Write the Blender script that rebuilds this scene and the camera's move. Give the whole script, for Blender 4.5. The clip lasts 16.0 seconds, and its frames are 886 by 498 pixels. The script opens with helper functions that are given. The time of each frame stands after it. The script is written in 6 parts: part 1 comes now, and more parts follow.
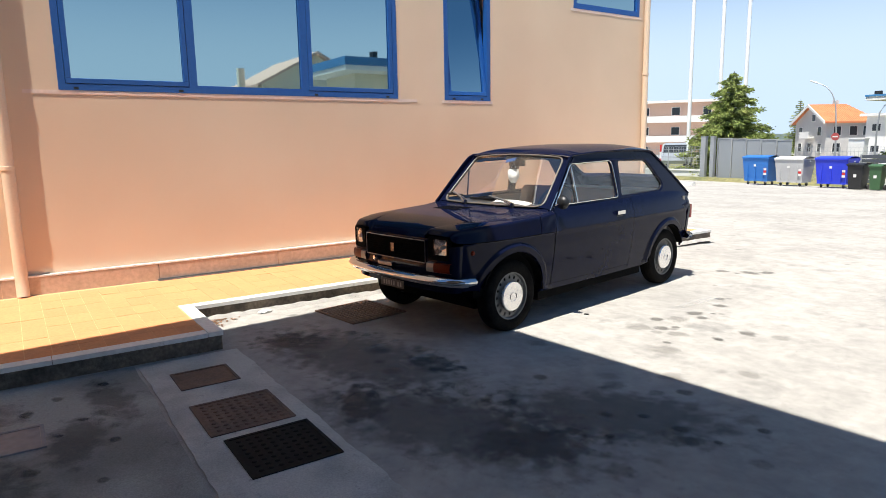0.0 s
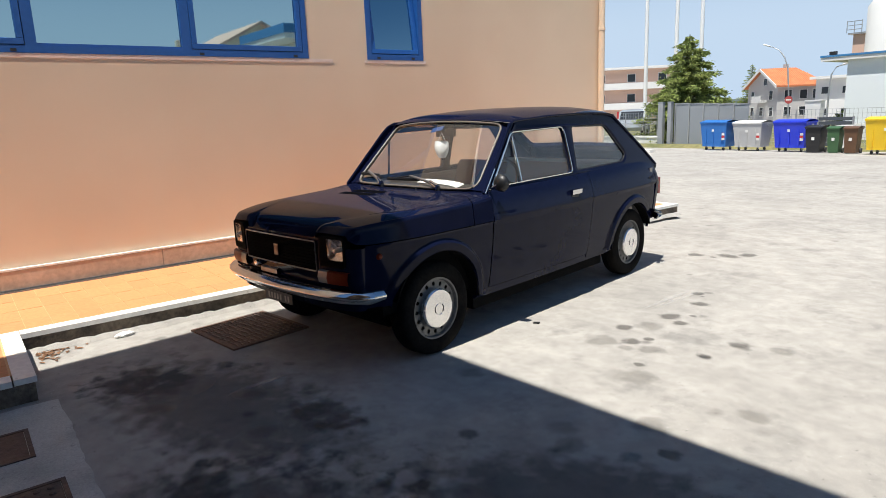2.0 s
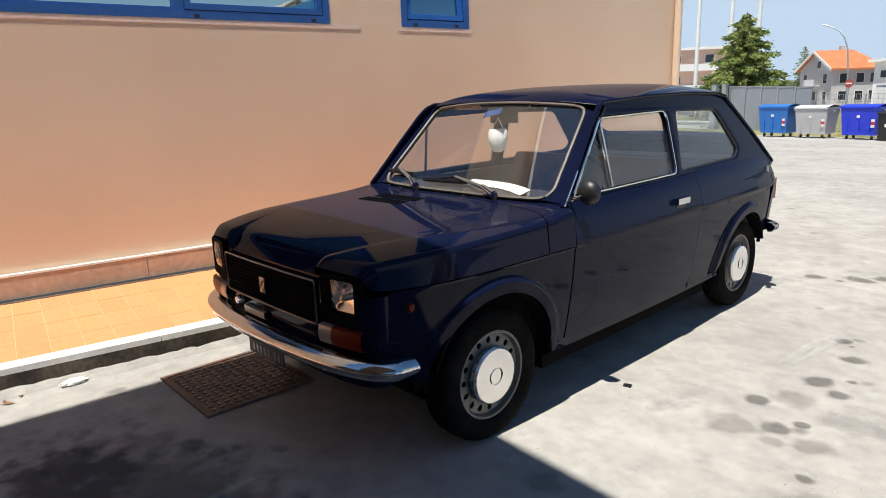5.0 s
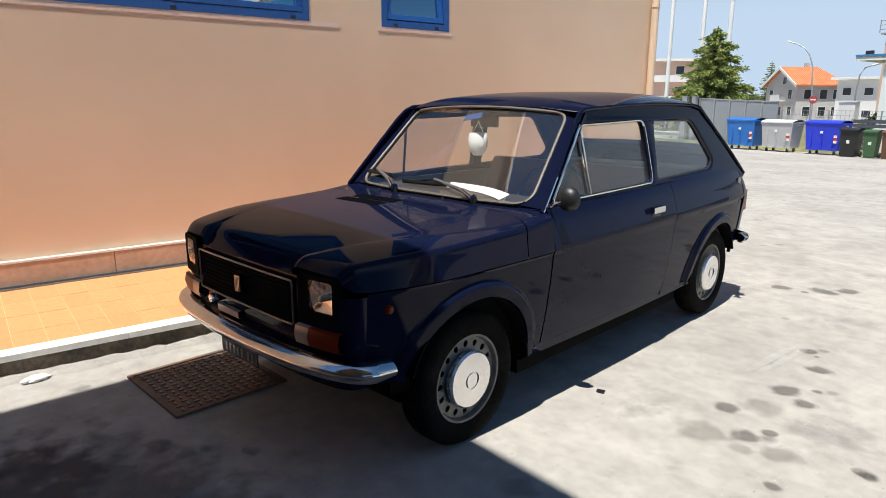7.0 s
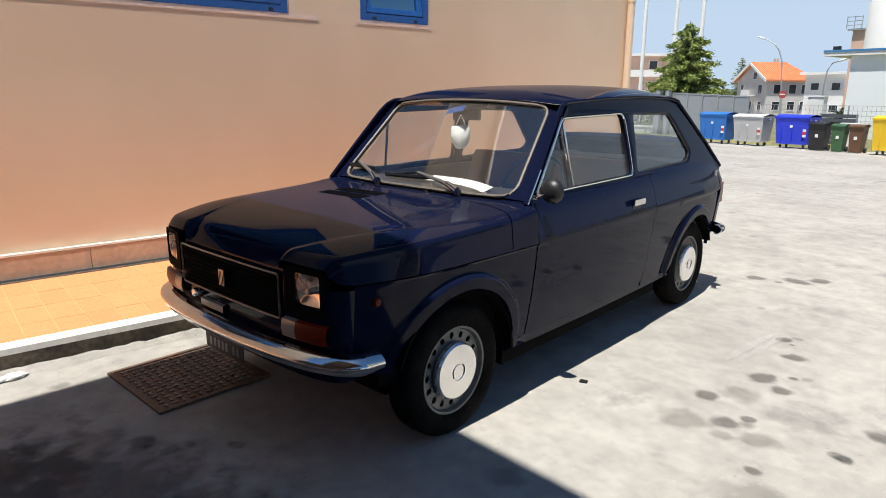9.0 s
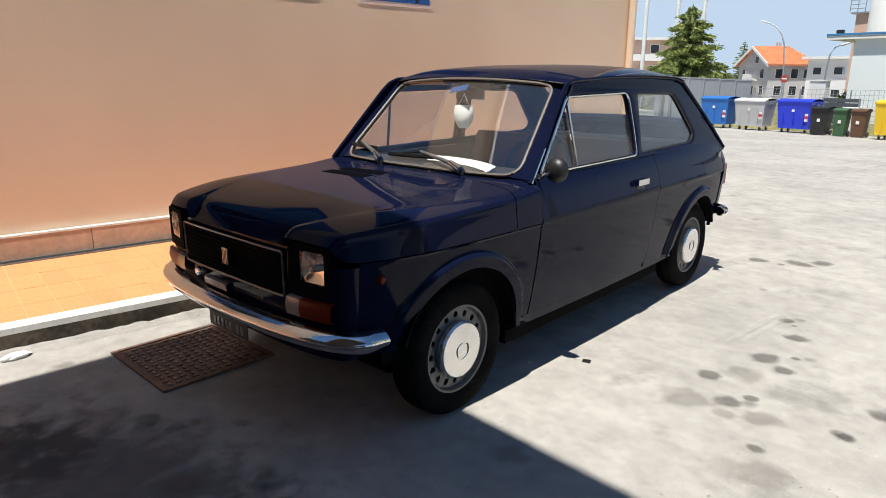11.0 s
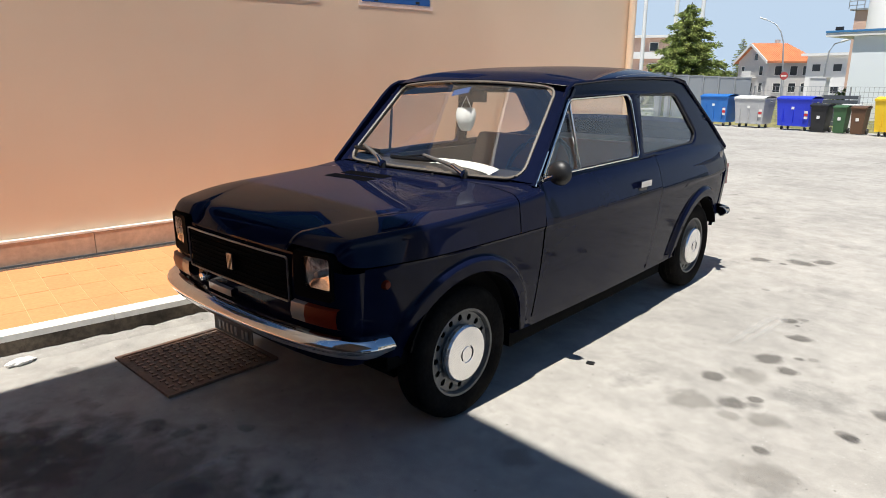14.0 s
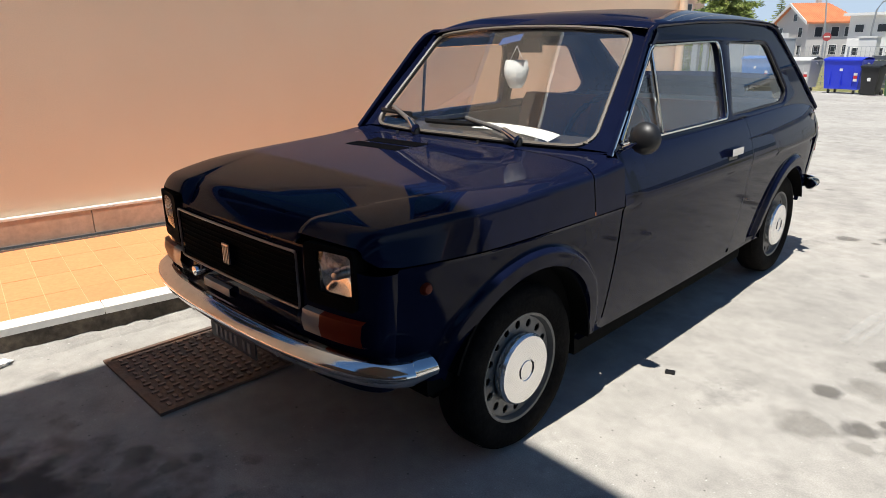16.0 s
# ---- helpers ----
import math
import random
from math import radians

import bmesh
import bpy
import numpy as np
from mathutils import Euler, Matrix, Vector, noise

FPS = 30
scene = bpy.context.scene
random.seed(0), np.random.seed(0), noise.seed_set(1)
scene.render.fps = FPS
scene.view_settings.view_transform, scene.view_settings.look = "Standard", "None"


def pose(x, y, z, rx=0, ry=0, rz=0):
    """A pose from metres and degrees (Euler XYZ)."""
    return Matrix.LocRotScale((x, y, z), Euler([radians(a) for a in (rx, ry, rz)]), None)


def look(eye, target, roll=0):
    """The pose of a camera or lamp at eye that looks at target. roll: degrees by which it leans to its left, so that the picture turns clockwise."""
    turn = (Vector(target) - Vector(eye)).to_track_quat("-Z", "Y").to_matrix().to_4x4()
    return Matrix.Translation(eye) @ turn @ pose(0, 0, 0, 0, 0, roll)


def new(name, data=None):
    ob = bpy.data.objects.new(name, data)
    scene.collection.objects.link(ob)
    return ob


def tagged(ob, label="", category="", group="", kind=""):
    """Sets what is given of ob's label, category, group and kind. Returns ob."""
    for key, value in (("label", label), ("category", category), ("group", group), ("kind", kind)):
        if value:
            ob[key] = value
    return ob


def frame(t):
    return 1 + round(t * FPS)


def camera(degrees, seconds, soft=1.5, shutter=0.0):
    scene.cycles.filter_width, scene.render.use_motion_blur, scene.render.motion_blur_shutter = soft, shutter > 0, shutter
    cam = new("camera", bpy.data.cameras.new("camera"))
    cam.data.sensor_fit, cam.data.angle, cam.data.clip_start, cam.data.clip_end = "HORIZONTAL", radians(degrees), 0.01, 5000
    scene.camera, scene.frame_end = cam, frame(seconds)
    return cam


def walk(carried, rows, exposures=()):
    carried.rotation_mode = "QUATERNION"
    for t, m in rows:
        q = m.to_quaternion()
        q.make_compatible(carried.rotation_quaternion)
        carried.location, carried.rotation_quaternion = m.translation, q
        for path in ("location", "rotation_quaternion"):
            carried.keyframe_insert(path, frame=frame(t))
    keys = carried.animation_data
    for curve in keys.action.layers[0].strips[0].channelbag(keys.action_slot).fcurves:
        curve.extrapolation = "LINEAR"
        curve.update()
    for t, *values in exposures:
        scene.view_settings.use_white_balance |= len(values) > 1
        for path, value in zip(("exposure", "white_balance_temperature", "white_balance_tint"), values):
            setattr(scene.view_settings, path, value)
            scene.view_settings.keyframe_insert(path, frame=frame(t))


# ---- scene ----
cam = camera(69.0, 16.0, soft=0.75)
PATH = [
    (0, (6.624, -2.704, 1.391), (4.985, -1.605, 1.065), -1.0),
    (0.5, (6.417, -2.489, 1.373), (4.85, -1.307, 0.99), -3.3),
    (1, (6.25, -2.249, 1.379), (4.63, -1.131, 1.024), -2.3),
    (1.5, (6.089, -2.049, 1.343), (4.471, -0.947, 0.934), -2.6),
    (2, (5.852, -1.773, 1.334), (4.293, -0.59, 0.923), -2.3),
    (2.5, (5.675, -1.521, 1.331), (4.046, -0.428, 0.941), -2.5),
    (3, (5.48, -1.363, 1.324), (3.817, -0.346, 0.878), -3.8),
    (5.5, (4.834, -1.146, 1.317), (3.245, -0.022, 0.856), -1.2),
    (6, (4.842, -1.157, 1.32), (3.277, 0.0, 0.861), -0.8),
    (6.5, (4.839, -1.165, 1.318), (3.275, -0.004, 0.864), -0.3),
    (7, (4.839, -1.17, 1.318), (3.279, -0.004, 0.863), 0.2),
    (7.5, (4.831, -1.169, 1.313), (3.279, 0.002, 0.843), 0.7),
    (8, (4.825, -1.17, 1.309), (3.288, 0.018, 0.832), 0.5),
    (8.5, (4.825, -1.185, 1.316), (3.306, 0.025, 0.839), 0.8),
    (9, (4.826, -1.204, 1.312), (3.314, 0.017, 0.841), 0.3),
    (11.5, (4.813, -1.216, 1.284), (3.322, 0.005, 0.749), 0.5),
    (12, (4.813, -1.216, 1.284), (3.339, 0.019, 0.733), 0.2),
    (12.5, (4.809, -1.222, 1.286), (3.317, -0.015, 0.721), -0.1),
    (13, (4.804, -1.228, 1.282), (3.313, -0.023, 0.712), 0.4),
    (13.5, (4.799, -1.224, 1.293), (3.3, -0.012, 0.76), 0.1),
    (14, (4.804, -1.227, 1.304), (3.302, -0.013, 0.786), 0.0),
    (14.5, (4.802, -1.235, 1.299), (3.282, -0.038, 0.794), -0.3),
    (15, (4.752, -1.192, 1.272), (3.254, 0.003, 0.698), -0.7),
    (15.5, (4.573, -1.042, 1.265), (3.051, 0.133, 0.715), 1.4),
    (16, (4.335, -0.957, 1.22), (2.806, 0.179, 0.611), -0.7),
]
EXPOSURES = [(0.0, 0.86), (0.5, 0.83), (1.0, 0.70), (1.5, 0.55), (3.0, 0.52), (5.5, 0.52), (16.0, 0.48)]
walk(cam, [(t, look(eye, target, roll)) for t, eye, target, roll in PATH], EXPOSURES)

# ---- light ----
SUN_DIR = Vector((0.12, -0.31, 1.0)).normalized()
elev = math.asin(SUN_DIR.z)
azim = math.atan2(SUN_DIR.x, SUN_DIR.y)
world = bpy.data.worlds.new("sky")
scene.world = world
world.use_nodes = True
wn, wl = world.node_tree.nodes, world.node_tree.links
sky = wn.new("ShaderNodeTexSky")
sky.sky_type, sky.sun_disc = "NISHITA", False
sky.sun_elevation, sky.sun_rotation = elev, azim
sky.air_density, sky.dust_density, sky.ozone_density = 1.0, 0.4, 2.0
tint = wn.new("ShaderNodeMix")
tint.data_type, tint.blend_type = "RGBA", "MULTIPLY"
tint.inputs[0].default_value = 1.0
tint.inputs[7].default_value = (0.66, 0.93, 1.14, 1)
wl.new(sky.outputs[0], tint.inputs[6])
wl.new(tint.outputs[2], wn["Background"].inputs[0])
wn["Background"].inputs[1].default_value = 0.054
sun = new("sun", bpy.data.lights.new("sun", "SUN"))
sun.data.energy, sun.data.angle, sun.data.color = 5.0, radians(0.53), (1.0, 0.965, 0.90)
sun.rotation_mode = "QUATERNION"
sun.rotation_quaternion = SUN_DIR.to_track_quat("Z", "Y")
sun.location = (0, 0, 30)


# ---- materials ----
def material(name, color, rough=0.6, metal=0.0, vary=0.0, scale=6.0, fine=60.0, bump=0.0, bump_scale=90.0,
             color2=None, coat=0.0, spec=0.5, wear=None, wear_at=0.6, random_tint=0.0, island_tint=0.0, coat_ior=1.5):
    """A surface with variation at two scales, optional second colour in blotches, and fine relief."""
    m = bpy.data.materials.new(name)
    m.use_nodes = True
    n, l = m.node_tree.nodes, m.node_tree.links
    b = n["Principled BSDF"]
    b.inputs["Roughness"].default_value = rough
    b.inputs["Metallic"].default_value = metal
    b.inputs["Specular IOR Level"].default_value = spec
    if coat:
        b.inputs["Coat Weight"].default_value = coat
        b.inputs["Coat Roughness"].default_value = 0.03
        b.inputs["Coat IOR"].default_value = coat_ior
    geo = n.new("ShaderNodeNewGeometry")
    pos = geo.outputs["Position"]
    base = n.new("ShaderNodeRGB")
    base.outputs[0].default_value = (*color, 1)
    out = base.outputs[0]
    if color2 is not None:
        big = n.new("ShaderNodeTexNoise")
        big.inputs["Scale"].default_value = scale
        big.inputs["Detail"].default_value = 6
        l.new(pos, big.inputs["Vector"])
        mix = n.new("ShaderNodeMix")
        mix.data_type = "RGBA"
        ramp = n.new("ShaderNodeMapRange")
        ramp.inputs[1].default_value, ramp.inputs[2].default_value = 0.4, 0.65
        l.new(big.outputs[0], ramp.inputs[0])
        l.new(ramp.outputs[0], mix.inputs[0])
        l.new(out, mix.inputs[6])
        mix.inputs[7].default_value = (*color2, 1)
        out = mix.outputs[2]
    if vary:
        fin = n.new("ShaderNodeTexNoise")
        fin.inputs["Scale"].default_value = fine
        fin.inputs["Detail"].default_value = 4
        l.new(pos, fin.inputs["Vector"])
        mr = n.new("ShaderNodeMapRange")
        mr.inputs[1].default_value, mr.inputs[2].default_value = 0.3, 0.7
        mr.inputs[3].default_value, mr.inputs[4].default_value = 1 - vary, 1 + vary
        l.new(fin.outputs[0], mr.inputs[0])
        mul = n.new("ShaderNodeMix")
        mul.data_type, mul.blend_type = "RGBA", "MULTIPLY"
        mul.inputs[0].default_value = 1
        l.new(out, mul.inputs[6])
        l.new(mr.outputs[0], mul.inputs[7])
        out = mul.outputs[2]
    if random_tint or island_tint:
        src = n.new("ShaderNodeObjectInfo").outputs["Random"] if random_tint else geo.outputs["Random Per Island"]
        k = random_tint or island_tint
        mr = n.new("ShaderNodeMapRange")
        mr.inputs[3].default_value, mr.inputs[4].default_value = 1 - k, 1 + k
        l.new(src, mr.inputs[0])
        mul = n.new("ShaderNodeMix")
        mul.data_type, mul.blend_type = "RGBA", "MULTIPLY"
        mul.inputs[0].default_value = 1
        l.new(out, mul.inputs[6])
        l.new(mr.outputs[0], mul.inputs[7])
        out = mul.outputs[2]
    if wear is not None:
        wt = n.new("ShaderNodeTexNoise")
        wt.inputs["Scale"].default_value = scale * 3.1
        wt.inputs["Detail"].default_value = 8
        wt.inputs["Roughness"].default_value = 0.7
        l.new(pos, wt.inputs["Vector"])
        mr = n.new("ShaderNodeMapRange")
        mr.inputs[1].default_value, mr.inputs[2].default_value = wear_at, wear_at + 0.12
        l.new(wt.outputs[0], mr.inputs[0])
        mix = n.new("ShaderNodeMix")
        mix.data_type = "RGBA"
        l.new(mr.outputs[0], mix.inputs[0])
        l.new(out, mix.inputs[6])
        mix.inputs[7].default_value = (*wear, 1)
        out = mix.outputs[2]
    l.new(out, b.inputs["Base Color"])
    if bump:
        bt = n.new("ShaderNodeTexNoise")
        bt.inputs["Scale"].default_value = bump_scale
        bt.inputs["Detail"].default_value = 5
        l.new(pos, bt.inputs["Vector"])
        bp = n.new("ShaderNodeBump")
        bp.inputs["Strength"].default_value = bump
        bp.inputs["Distance"].default_value = 0.01
        l.new(bt.outputs[0], bp.inputs["Height"])
        l.new(bp.outputs[0], b.inputs["Normal"])
    return m


def glass(name, color=(0.9, 0.95, 0.95), rough=0.0, see=0.8, gloss=0.045, dust=0.0):
    """Thin pane: clear see-through mixed with a mirror gloss by Fresnel, and a film of dust."""
    m = bpy.data.materials.new(name)
    m.use_nodes = True
    n, l = m.node_tree.nodes, m.node_tree.links
    n.remove(n["Principled BSDF"])
    tr, gl, mx, fr = n.new("ShaderNodeBsdfTransparent"), n.new("ShaderNodeBsdfGlossy"), n.new("ShaderNodeMixShader"), n.new("ShaderNodeLayerWeight")
    tr.inputs[0].default_value = (*[c * see for c in color], 1)
    gl.inputs[0].default_value, gl.inputs["Roughness"].default_value = (1, 1, 1, 1), rough
    fr.inputs[0].default_value = 0.5
    pw, sc = n.new("ShaderNodeMath"), n.new("ShaderNodeMath")
    pw.operation, pw.inputs[1].default_value = "POWER", 4.5
    sc.operation, sc.inputs[1].default_value, sc.inputs[2].default_value = "MULTIPLY_ADD", 0.9, gloss
    l.new(fr.outputs["Facing"], pw.inputs[0])
    l.new(pw.outputs[0], sc.inputs[0])
    l.new(sc.outputs[0], mx.inputs[0])
    l.new(tr.outputs[0], mx.inputs[1])
    l.new(gl.outputs[0], mx.inputs[2])
    if dust:
        film, both, patch, amount = n.new("ShaderNodeBsdfDiffuse"), n.new("ShaderNodeMixShader"), n.new("ShaderNodeTexNoise"), n.new("ShaderNodeMapRange")
        film.inputs[0].default_value = (0.55, 0.54, 0.52, 1)
        patch.inputs["Scale"].default_value, patch.inputs["Detail"].default_value = 5, 6
        amount.inputs[1].default_value, amount.inputs[2].default_value = 0.35, 0.7
        amount.inputs[3].default_value, amount.inputs[4].default_value = dust * 0.5, dust * 1.5
        l.new(n.new("ShaderNodeNewGeometry").outputs["Position"], patch.inputs["Vector"])
        l.new(patch.outputs[0], amount.inputs[0])
        l.new(amount.outputs[0], both.inputs[0])
        l.new(mx.outputs[0], both.inputs[1])
        l.new(film.outputs[0], both.inputs[2])
        mx = both
    l.new(mx.outputs[0], n["Material Output"].inputs[0])
    return m


def ground_material():
    """Worn pale concrete yard: broad patches, grit, oil drips and scuffs."""
    m = material("yard_concrete", (0.388, 0.366, 0.330), 0.92, vary=0.16, fine=220, bump=0.16, bump_scale=260,
                 color2=(0.325, 0.306, 0.277), scale=0.7, wear=(0.265, 0.251, 0.229), wear_at=0.56)
    n, l = m.node_tree.nodes, m.node_tree.links
    b = n["Principled BSDF"]
    src = b.inputs["Base Color"].links[0].from_socket
    geo = n.new("ShaderNodeNewGeometry")
    # broad dirt
    t2 = n.new("ShaderNodeTexNoise")
    t2.inputs["Scale"].default_value, t2.inputs["Detail"].default_value = 5.0, 14
    t2.inputs["Roughness"].default_value = 0.72
    l.new(geo.outputs["Position"], t2.inputs["Vector"])
    r2 = n.new("ShaderNodeMapRange")
    r2.inputs[1].default_value, r2.inputs[2].default_value = 0.36, 0.66
    r2.inputs[3].default_value, r2.inputs[4].default_value = 1.10, 0.80
    l.new(t2.outputs[0], r2.inputs[0])
    mul = n.new("ShaderNodeMix")
    mul.data_type, mul.blend_type = "RGBA", "MULTIPLY"
    mul.inputs[0].default_value = 1
    l.new(src, mul.inputs[6])
    # hand-sized mottling
    t3, r5, mo = n.new("ShaderNodeTexNoise"), n.new("ShaderNodeMapRange"), n.new("ShaderNodeMath")
    t3.inputs["Scale"].default_value, t3.inputs["Detail"].default_value = 13, 9
    l.new(geo.outputs["Position"], t3.inputs["Vector"])
    r5.inputs[1].default_value, r5.inputs[2].default_value = 0.40, 0.66
    r5.inputs[3].default_value, r5.inputs[4].default_value = 1.03, 0.94
    l.new(t3.outputs[0], r5.inputs[0])
    mo.operation = "MULTIPLY"
    l.new(r2.outputs[0], mo.inputs[0])
    l.new(r5.outputs[0], mo.inputs[1])
    l.new(mo.outputs[0], mul.inputs[7])
    # small drips
    vo = n.new("ShaderNodeTexVoronoi")
    vo.inputs["Scale"].default_value = 2.6
    vo.inputs["Randomness"].default_value = 1.0
    dist = n.new("ShaderNodeTexNoise")
    dist.inputs["Scale"].default_value = 9
    vm = n.new("ShaderNodeVectorMath")
    vm.operation = "MULTIPLY_ADD"
    l.new(geo.outputs["Position"], dist.inputs["Vector"])
    l.new(dist.outputs["Color"], vm.inputs[0])
    vm.inputs[1].default_value = (0.09, 0.09, 0.0)
    l.new(geo.outputs["Position"], vm.inputs[2])
    l.new(vm.outputs[0], vo.inputs["Vector"])
    r3 = n.new("ShaderNodeMapRange")
    r3.inputs[1].default_value, r3.inputs[2].default_value = 0.05, 0.13
    r3.inputs[3].default_value, r3.inputs[4].default_value = 0.55, 0.0
    l.new(vo.outputs["Distance"], r3.inputs[0])
    gate = n.new("ShaderNodeTexNoise")
    gate.inputs["Scale"].default_value = 0.9
    l.new(geo.outputs["Position"], gate.inputs["Vector"])
    r4 = n.new("ShaderNodeMapRange")
    r4.inputs[1].default_value, r4.inputs[2].default_value = 0.48, 0.6
    l.new(gate.outputs[0], r4.inputs[0])
    mm = n.new("ShaderNodeMath")
    mm.operation = "MULTIPLY"
    l.new(r3.outputs[0], mm.inputs[0])
    l.new(r4.outputs[0], mm.inputs[1])
    mix = n.new("ShaderNodeMix")
    mix.data_type = "RGBA"
    l.new(mm.outputs[0], mix.inputs[0])
    l.new(mul.outputs[2], mix.inputs[6])
    mix.inputs[7].default_value = (0.06, 0.055, 0.05, 1)
    # pale grit and dark pits
    out = mix.outputs[2]
    for scale, size, tone in ((46.0, 0.16, (0.58, 0.56, 0.52, 1)), (31.0, 0.15, (0.09, 0.085, 0.075, 1))):
        pit = n.new("ShaderNodeTexVoronoi")
        pit.inputs["Scale"].default_value = scale
        l.new(geo.outputs["Position"], pit.inputs["Vector"])
        rp = n.new("ShaderNodeMapRange")
        rp.inputs[1].default_value, rp.inputs[2].default_value = size * 0.5, size
        rp.inputs[3].default_value, rp.inputs[4].default_value = 0.75, 0.0
        l.new(pit.outputs["Distance"], rp.inputs[0])
        sel = n.new("ShaderNodeSeparateColor")
        l.new(pit.outputs["Color"], sel.inputs[0])
        gt = n.new("ShaderNodeMath")
        gt.operation, gt.inputs[1].default_value = "GREATER_THAN", 0.80
        l.new(sel.outputs[0], gt.inputs[0])
        both = n.new("ShaderNodeMath")
        both.operation = "MULTIPLY"
        l.new(rp.outputs[0], both.inputs[0])
        l.new(gt.outputs[0], both.inputs[1])
        mx = n.new("ShaderNodeMix")
        mx.data_type = "RGBA"
        l.new(both.outputs[0], mx.inputs[0])
        l.new(out, mx.inputs[6])
        mx.inputs[7].default_value = tone
        out = mx.outputs[2]
    l.new(out, b.inputs["Base Color"])
    return m


M = {}
M["yard"] = ground_material()
M["plaster"] = material("peach_plaster", (0.725, 0.567, 0.412), 0.88, vary=0.05, fine=160, bump=0.16, bump_scale=240, color2=(0.665, 0.51, 0.365), scale=0.55, wear=(0.60, 0.44, 0.31), wear_at=0.66)
M["plinth"] = material("plinth_stone", (0.56, 0.42, 0.32), 0.6, vary=0.12, fine=25, color2=(0.48, 0.36, 0.27), scale=4)
M["sillstone"] = material("sill_marble", (0.72, 0.58, 0.50), 0.5, vary=0.06, fine=30)
M["kerbstone"] = material("kerb_marble", (0.80, 0.77, 0.71), 0.55, vary=0.08, fine=30, wear=(0.45, 0.42, 0.38), wear_at=0.62, scale=5)
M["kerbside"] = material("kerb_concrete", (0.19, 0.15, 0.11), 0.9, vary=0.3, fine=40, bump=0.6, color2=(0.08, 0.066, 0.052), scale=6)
M["tile"] = material("terracotta_tile", (0.63, 0.265, 0.105), 0.7, vary=0.08, fine=50, random_tint=0.05)
M["grout"] = material("tile_grout", (0.72, 0.40, 0.20), 0.9, vary=0.1)
M["frameblue"] = material("blue_window_paint", (0.012, 0.09, 0.33), 0.4, vary=0.06, fine=30)
M["pane"] = material("mirrored_pane", (0.34, 0.47, 0.50), 0.02, metal=1.0)
M["white"] = material("white_paint", (0.8, 0.8, 0.78), 0.6, vary=0.04)
M["castiron"] = material("cast_iron", (0.085, 0.058, 0.048), 0.65, metal=0.2, vary=0.25, fine=40, bump=0.3, color2=(0.13, 0.08, 0.06), scale=7)
M["darkiron"] = material("dark_iron", (0.014, 0.013, 0.012), 0.7, metal=0.0, vary=0.2, fine=40, spec=0.1)
M["patch"] = material("cement_patch", (0.50, 0.495, 0.455), 0.9, vary=0.14, fine=120, bump=0.2, bump_scale=200, color2=(0.36, 0.358, 0.33), scale=3.5, wear=(0.22, 0.215, 0.20), wear_at=0.60)
M["pipe"] = material("painted_downpipe", (0.70, 0.55, 0.40), 0.5, vary=0.04)
M["black"] = material("black_plastic", (0.012, 0.012, 0.013), 0.45)
M["dullgrey"] = material("dull_grey_metal", (0.26, 0.26, 0.25), 0.5, metal=0.5, vary=0.12)
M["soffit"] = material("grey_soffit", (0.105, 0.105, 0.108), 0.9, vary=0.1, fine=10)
M["apron"] = material("cement_apron", (0.37, 0.372, 0.335), 0.9, vary=0.16, fine=120, bump=0.25, bump_scale=200, color2=(0.21, 0.212, 0.195), scale=1.6, wear=(0.10, 0.10, 0.092), wear_at=0.60)
M["rustbar"] = material("worn_iron", (0.24, 0.16, 0.12), 0.55, metal=0.2, vary=0.2)


def stain_material(name, color, strength):
    """Dried drip: dark in the middle, fading unevenly into the concrete."""
    m = material(name, color, 0.8, vary=0.25, fine=60)
    n, l = m.node_tree.nodes, m.node_tree.links
    b = n["Principled BSDF"]
    co, ge = n.new("ShaderNodeTexCoord"), n.new("ShaderNodeNewGeometry")
    ln = n.new("ShaderNodeVectorMath")
    ln.operation = "LENGTH"
    l.new(co.outputs["Object"], ln.inputs[0])
    nz = n.new("ShaderNodeTexNoise")
    nz.inputs["Scale"].default_value, nz.inputs["Detail"].default_value = 11, 7
    l.new(ge.outputs["Position"], nz.inputs["Vector"])
    ad = n.new("ShaderNodeMath")
    ad.operation, ad.inputs[1].default_value = "MULTIPLY_ADD", 1.3
    l.new(nz.outputs[0], ad.inputs[0])
    l.new(ln.outputs["Value"], ad.inputs[2])
    mr = n.new("ShaderNodeMapRange")
    mr.inputs[1].default_value, mr.inputs[2].default_value = 1.08, 1.45
    mr.inputs[3].default_value, mr.inputs[4].default_value = strength, 0.0
    l.new(ad.outputs[0], mr.inputs[0])
    l.new(mr.outputs[0], b.inputs["Alpha"])
    return m


M["stain"] = stain_material("oil_stain", (0.085, 0.075, 0.065), 0.46)
M["stain2"] = stain_material("old_oil_stain", (0.14, 0.125, 0.105), 0.24)
M["paper2"] = material("dirty_paper", (0.78, 0.76, 0.72), 0.8, vary=0.06)
M["dryleaf"] = material("dry_leaf", (0.20, 0.10, 0.05), 0.8, island_tint=0.4)

